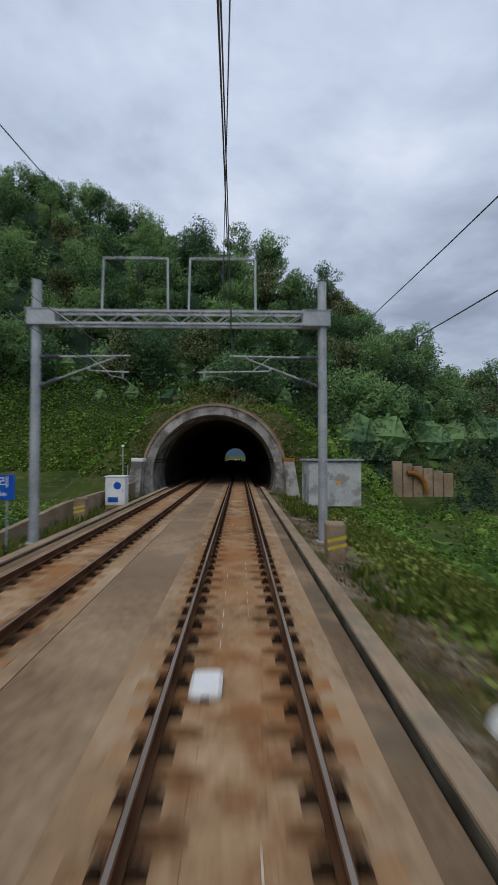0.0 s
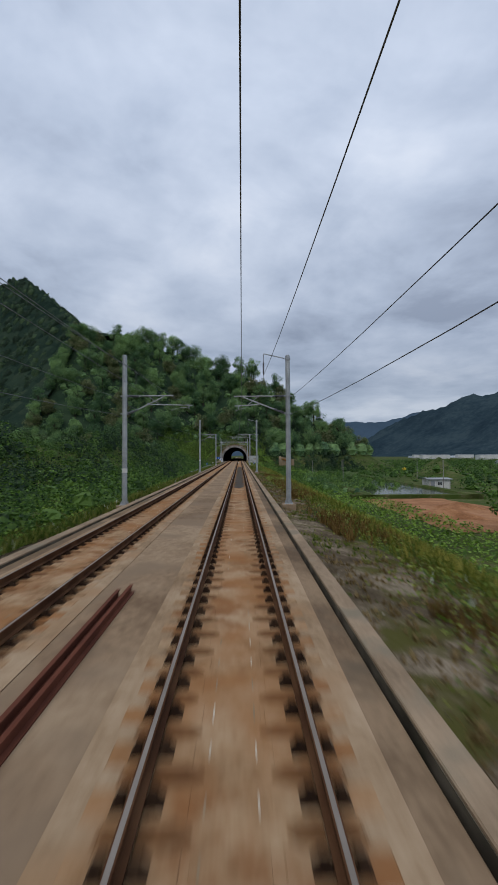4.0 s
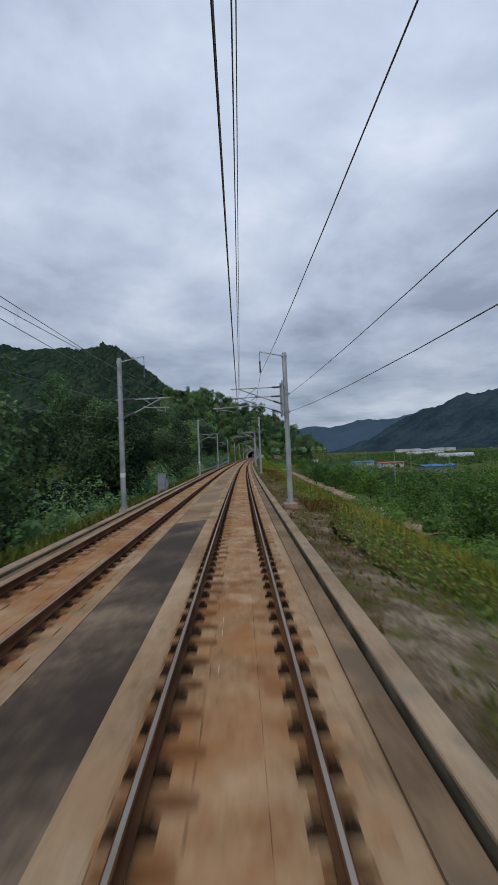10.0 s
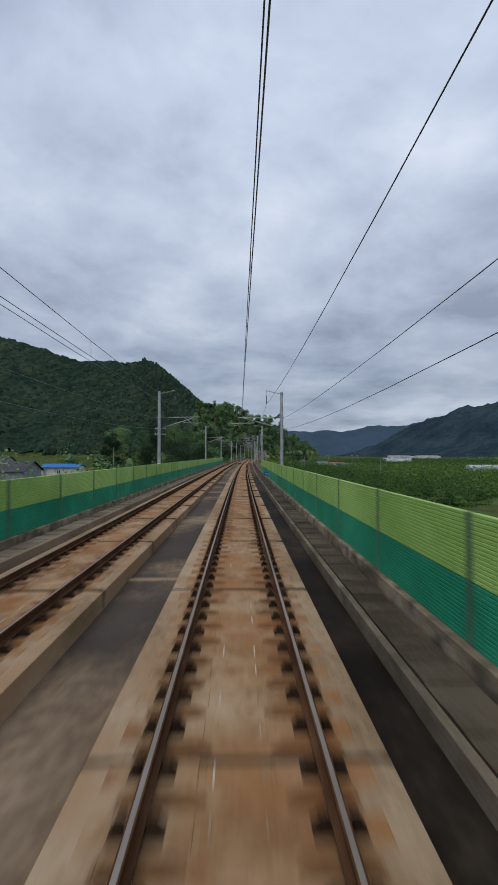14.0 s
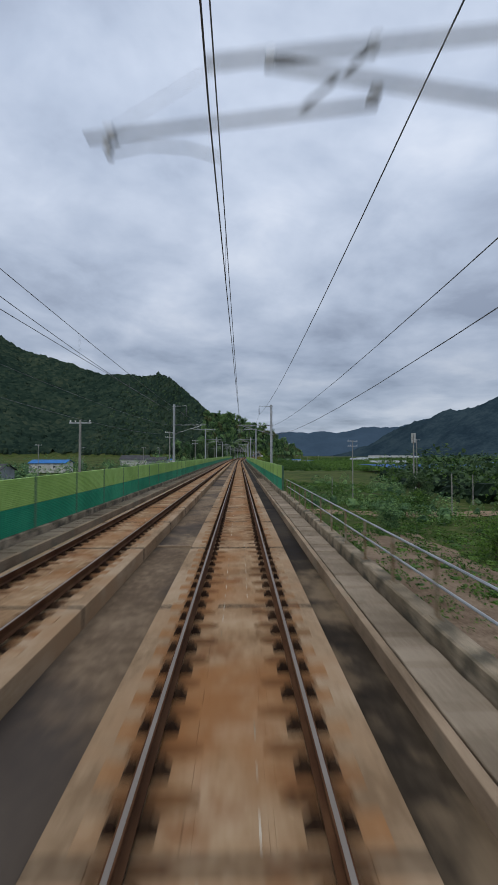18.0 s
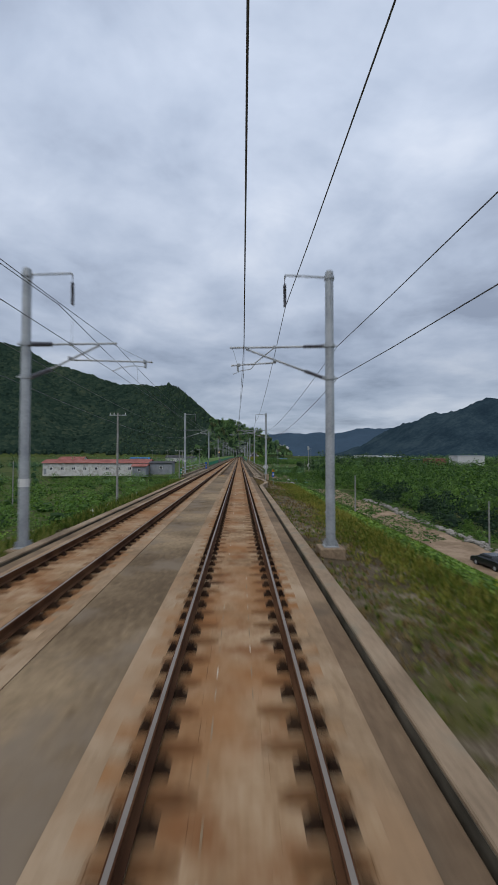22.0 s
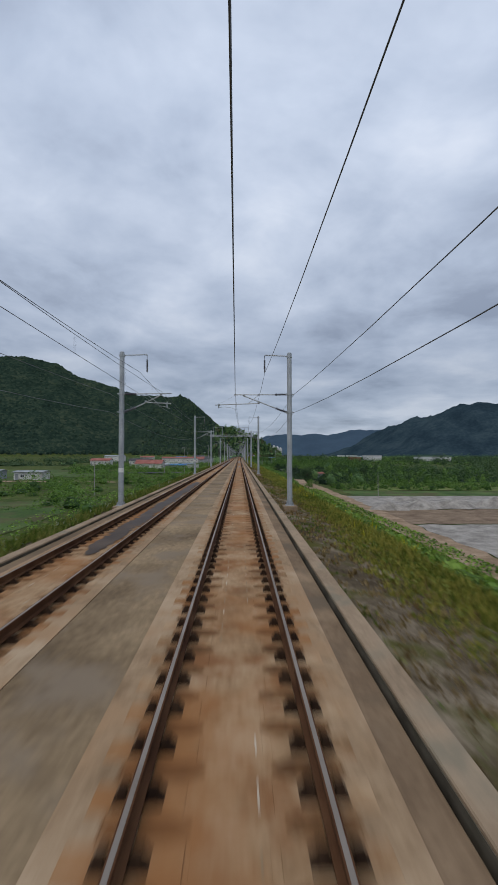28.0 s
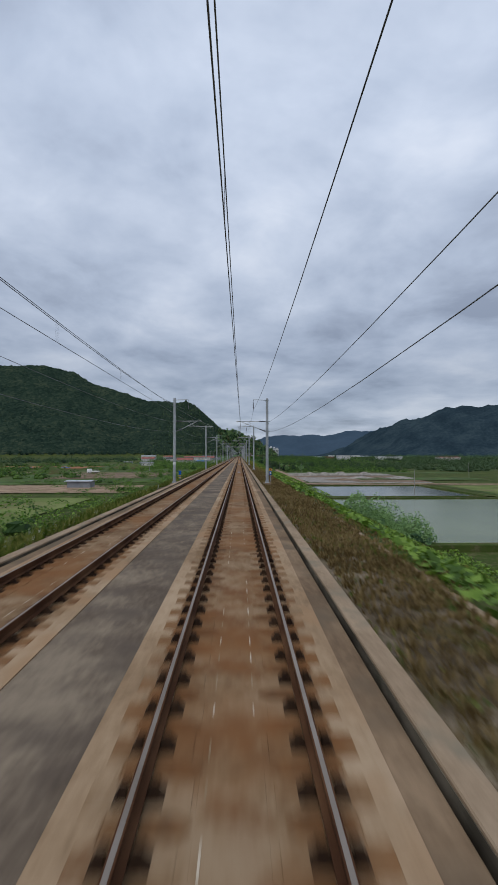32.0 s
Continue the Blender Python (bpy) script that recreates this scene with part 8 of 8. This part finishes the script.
for s, x, w, d, h in ((984, 33, 9, 6, 1.7), (982, 41, 10, 7, 2.1), (980, 50, 11, 7, 2.0), (979, 60, 12, 8, 2.3), (966, 44, 12, 6, 1.2), (1016, 62, 16, 10, 1.4), (1018, 80, 18, 10, 1.6), (975, 75, 10, 7, 1.9)):
    heap(s, x, w, d, h, "gravel", "heap of pale grey crushed stone")
heap(1030, 48, 20, 8, 0.9, "soil", "low heap of dark brown spoil")
heap(98, 27, 10, 8, 1.2, "soil_red", "heap of orange-red soil")
heap(90, 33, 9, 7, 1.0, "soil_red", "heap of orange-red soil")
heap(1066, -72, 14, 9, 3.2, "paddy", "grass-grown mound among the fields")
heap(1000, -60, 22, 12, 3.6, "paddy", "grass-grown mound among the fields")

t = thing("farm_truck", place(1066, -56, -4.7, 80), "small white farm truck parked on the path", "truck")
k = Kit()
k.box((-0.8, 0.7, 0.45), (0.8, 2.2, 1.9), 0, 0.15)
part("cab", k, "white", t)
k = Kit()
k.box((-0.82, -2.2, 0.75), (0.82, 0.6, 1.15), 0, 0.04)
part("bed", k, "white", t)
k = Kit()
k.box((-0.7, 2.18, 1.2), (0.7, 2.23, 1.7), 0, 0.02)
part("windscreen", k, "glass", t)
for sg in (-1, 1):
    for q in (-1.3, 1.4):
        k = Kit()
        k.rod((sg * 0.62, q, 0.33), (sg * 0.82, q, 0.33), 0.33, n=16)
        part("wheel", k, "tyre", t)

for s, x, w in ((985, -108, 9), (988, -98, 6), (990, -118, 7)):
    heap(s, x, w, 5, 0.8, "roof_blue", "blue tarpaulin spread over a soil heap")
k = Kit()
k.turned((0, 0, 0), (0, 0, 2.2), [0.9, 0.95, 0.95, 0.95, 0.5], 14)
solo("water_tank", k, "stripe", "round yellow plastic water tank on the ground", "water tank", place(-48, 78, -5.8))
k = Kit()
k.turned((0, 0, 0), (0, 0, 2.0), [0.8, 0.85, 0.85, 0.85, 0.4], 14)
solo("water_tank", k, "blue", "round blue plastic water tank on the ground", "water tank", place(222, 70, -5.8))

# the old wall and rusty arch beside the portal
t = thing("old_portal_wall", place(-52, 22, -2.6), "old concrete retaining wall with a rusty steel arch", "retaining wall")
for j in range(6):
    k = Kit()
    k.box((-3.2 + j * 1.25, 0, 0), (-2.05 + j * 1.25, 0.5, 4.4 - 0.3 * j), 0, 0.04)
    part("panel", k, "kerb", t)
k = Kit()
pts = [(-1.2 + 2.0 * math.cos(a), -0.35, 0.4 + 2.6 * math.sin(a)) for a in np.linspace(0.05, 1.75, 9)]
for a, b in zip(pts[:-1], pts[1:]):
    k.rod(a, b, 0.28, n=8)
part("arch", k, "rust_arch", t, "rust-orange curved steel arch")

# the far road viaduct
t = thing("road_viaduct", place(560, -560, 0), "far concrete road viaduct on tall piers", "viaduct")
k = Kit()
k.box((-260, -6, 42), (170, 6, 45.5), 0, 0.3)
part("deck", k, "portal", t)
for x in np.arange(-240, 170, 55):
    k = Kit()
    k.box((x - 2, -2.5, -20), (x + 2, 2.5, 42), 0, 0.3)
    part("pier", k, "portal", t)


# ---- pieces: duct covers, slab joints, single sleepers ----
def duct_covers():
    pk = Kit()
    pk.box((-0.325, -0.24, -0.06), (0.325, 0.24, 0), 0, 0.012)
    cover = pk.mesh("duct_cover", ["kerb_cover"])
    t = thing("cable_duct", None, "row of concrete cable-duct covers along the walkway", "cable duct", kind="structure")
    k = Kit()
    rest, mossy = Kit(), Kit()
    for sgn, xc in ((1, 0.0), (-1, TRACK2)):
        p = [(xc + sgn * x, z) for x, z in ((2.37, -0.66), (3.01, -0.66), (3.01, -0.41), (2.37, -0.41))]
        sweep(k, p if sgn > 0 else p[::-1], BRIDGE_A, BRIDGE_B, 8, canted=False)
        for i in range(int((BRIDGE_B - BRIDGE_A) / 0.5)):
            s = BRIDGE_A + 0.25 + i * 0.5
            m = place(s, xc + sgn * 2.69, -0.35 + 0.012 * math.sin(i * 2.7))
            if sgn > 0 and 640 < s < 788:
                ob = part("cover", cover, "kerb_cover", t)
                ob.matrix_local = m
            else:
                (mossy if sgn > 0 and s < 640 else rest).box((-0.325, -0.24, -0.06), (0.325, 0.24, 0), 0, 0, m)
    part("duct_wall", k, "deck", t)
    tagged(part("more_covers", rest, "kerb_cover", t), kind="stuff")
    tagged(part("mossy_covers", mossy, "cover_mossy", t, "dark damp mossy duct covers"), kind="stuff")


M["cover_mossy"] = material("mossy_duct_cover", [(0.0429, 0.0328, 0.0218), (0.0764, 0.0601, 0.0406), (0.125, 0.0991, 0.0686)], 0.92, size=2.2, fine_size=0.06, islands=0.12, bump=0.25)
M["kerb_cover"] = material("duct_cover_concrete", [(0.150, 0.115, 0.079), (0.231, 0.182, 0.128), (0.312, 0.250, 0.181)], 0.92, size=2.2, fine_size=0.06, spread=0.12, islands=0.12, bump=0.25)
duct_covers()


def slab_joints():
    for xc in (0.0, TRACK2):
        k = Kit()
        for s in np.arange(BRIDGE_A + 2.0, BRIDGE_B, 5.0):
            m = place(float(s), xc, 0)
            k.box((-1.39, -0.035, -0.30), (1.39, 0.035, -0.222), 0, 0, m)
            for sg in (-1, 1):
                k.box((sg * 1.402 - 0.004, -0.035, -0.6), (sg * 1.402 + 0.004, 0.035, -0.24), 0, 0, m)
        solo("slab_joints", k, "ink_joint", "dark sealed joints across the track slab", "slab joints", kind="stuff")
    k = Kit()
    for s in np.arange(BRIDGE_A + 10, BRIDGE_B, 25.0):
        k.box((-0.69, -0.1, -0.63), (0.69, 0.1, -0.575), 0, 0.01, place(float(s), -2.1, 0))
    solo("deck_ribs", k, "kerb", "low concrete ribs across the deck", "deck ribs", kind="stuff")


M["ink_joint"] = material("joint_sealant", [(0.03, 0.024, 0.018), (0.06, 0.05, 0.038)], 0.9, size=0.5)
slab_joints()

# ---- loose things at the first stretch ----
k = Kit()
k.turned((0, 0, 0), (0, 0, 0.42), [0.2, 0.24, 0.23, 0.19, 0.13, 0.05], 10)
solo("white_sack", k, "white", "crumpled white plastic sack lying on the slope", "sack", place(-5.0, 3.2, -0.78, 20))
k = Kit()
for (sa, xa, za), (sb, xb, zb) in (((-13.0, -9.3, -0.75), (-22.0, -8.8, 0.15)), ((-22.0, -8.8, 0.15), (-30.0, -8.9, 0.2)), ((-30.0, -8.9, 0.2), (-37.0, -8.6, 0.35))):
    v = []
    for s, x, z in ((sa, xa, za), (sb, xb, zb)):
        v += [tuple(world(s, q, h)) for q, h in ((x - 0.14, -1.4), (x + 0.14, -1.4), (x + 0.14, z), (x - 0.14, z))]
    k.add(v, [(0, 1, 5, 4), (1, 2, 6, 5), (2, 3, 7, 6), (3, 0, 4, 7), (3, 2, 1, 0), (4, 5, 6, 7)])
solo("retaining_wall", k, "kerb", "low concrete retaining wall at the foot of the slope", "retaining wall", kind="structure")

# the low kerb half-way down the slope
k = Kit()
sweep(k, [(5.35, -2.4), (5.62, -2.4), (5.62, -1.0), (5.35, -1.0)], 1182, 1232, 5, canted=False)
solo("slope_kerb", k, "kerb", "low concrete kerb between dead grass and creeper", "kerb", kind="structure")
bushes("wall_creeper", (-54, -50.5), (17.5, 30), 80, every, 1.8, 1.3, 1.6, "vine", "creeper hanging round the old wall", "creeper", 70)
for s, x, w, mat, label in ((676, 19.5, 1.6, "white", "crumpled white plastic sheet among the weeds"), (672, 23, 2.4, "blue_net", "crumpled blue tarpaulin among the weeds"), (678, 15, 1.4, "white", "crumpled white plastic sheet among the weeds"), (688, 24.5, 2.6, "roof_blue", "crumpled blue tarpaulin among the weeds")):
    heap(s, x, w, w * 0.6, 0.35, mat, label)
house(52, 47, 5, 4, 2.4, "roof_grey", "wall_white", "small white field hut beside the paddies", 0.1, 1, z=-5.8, name="shed")
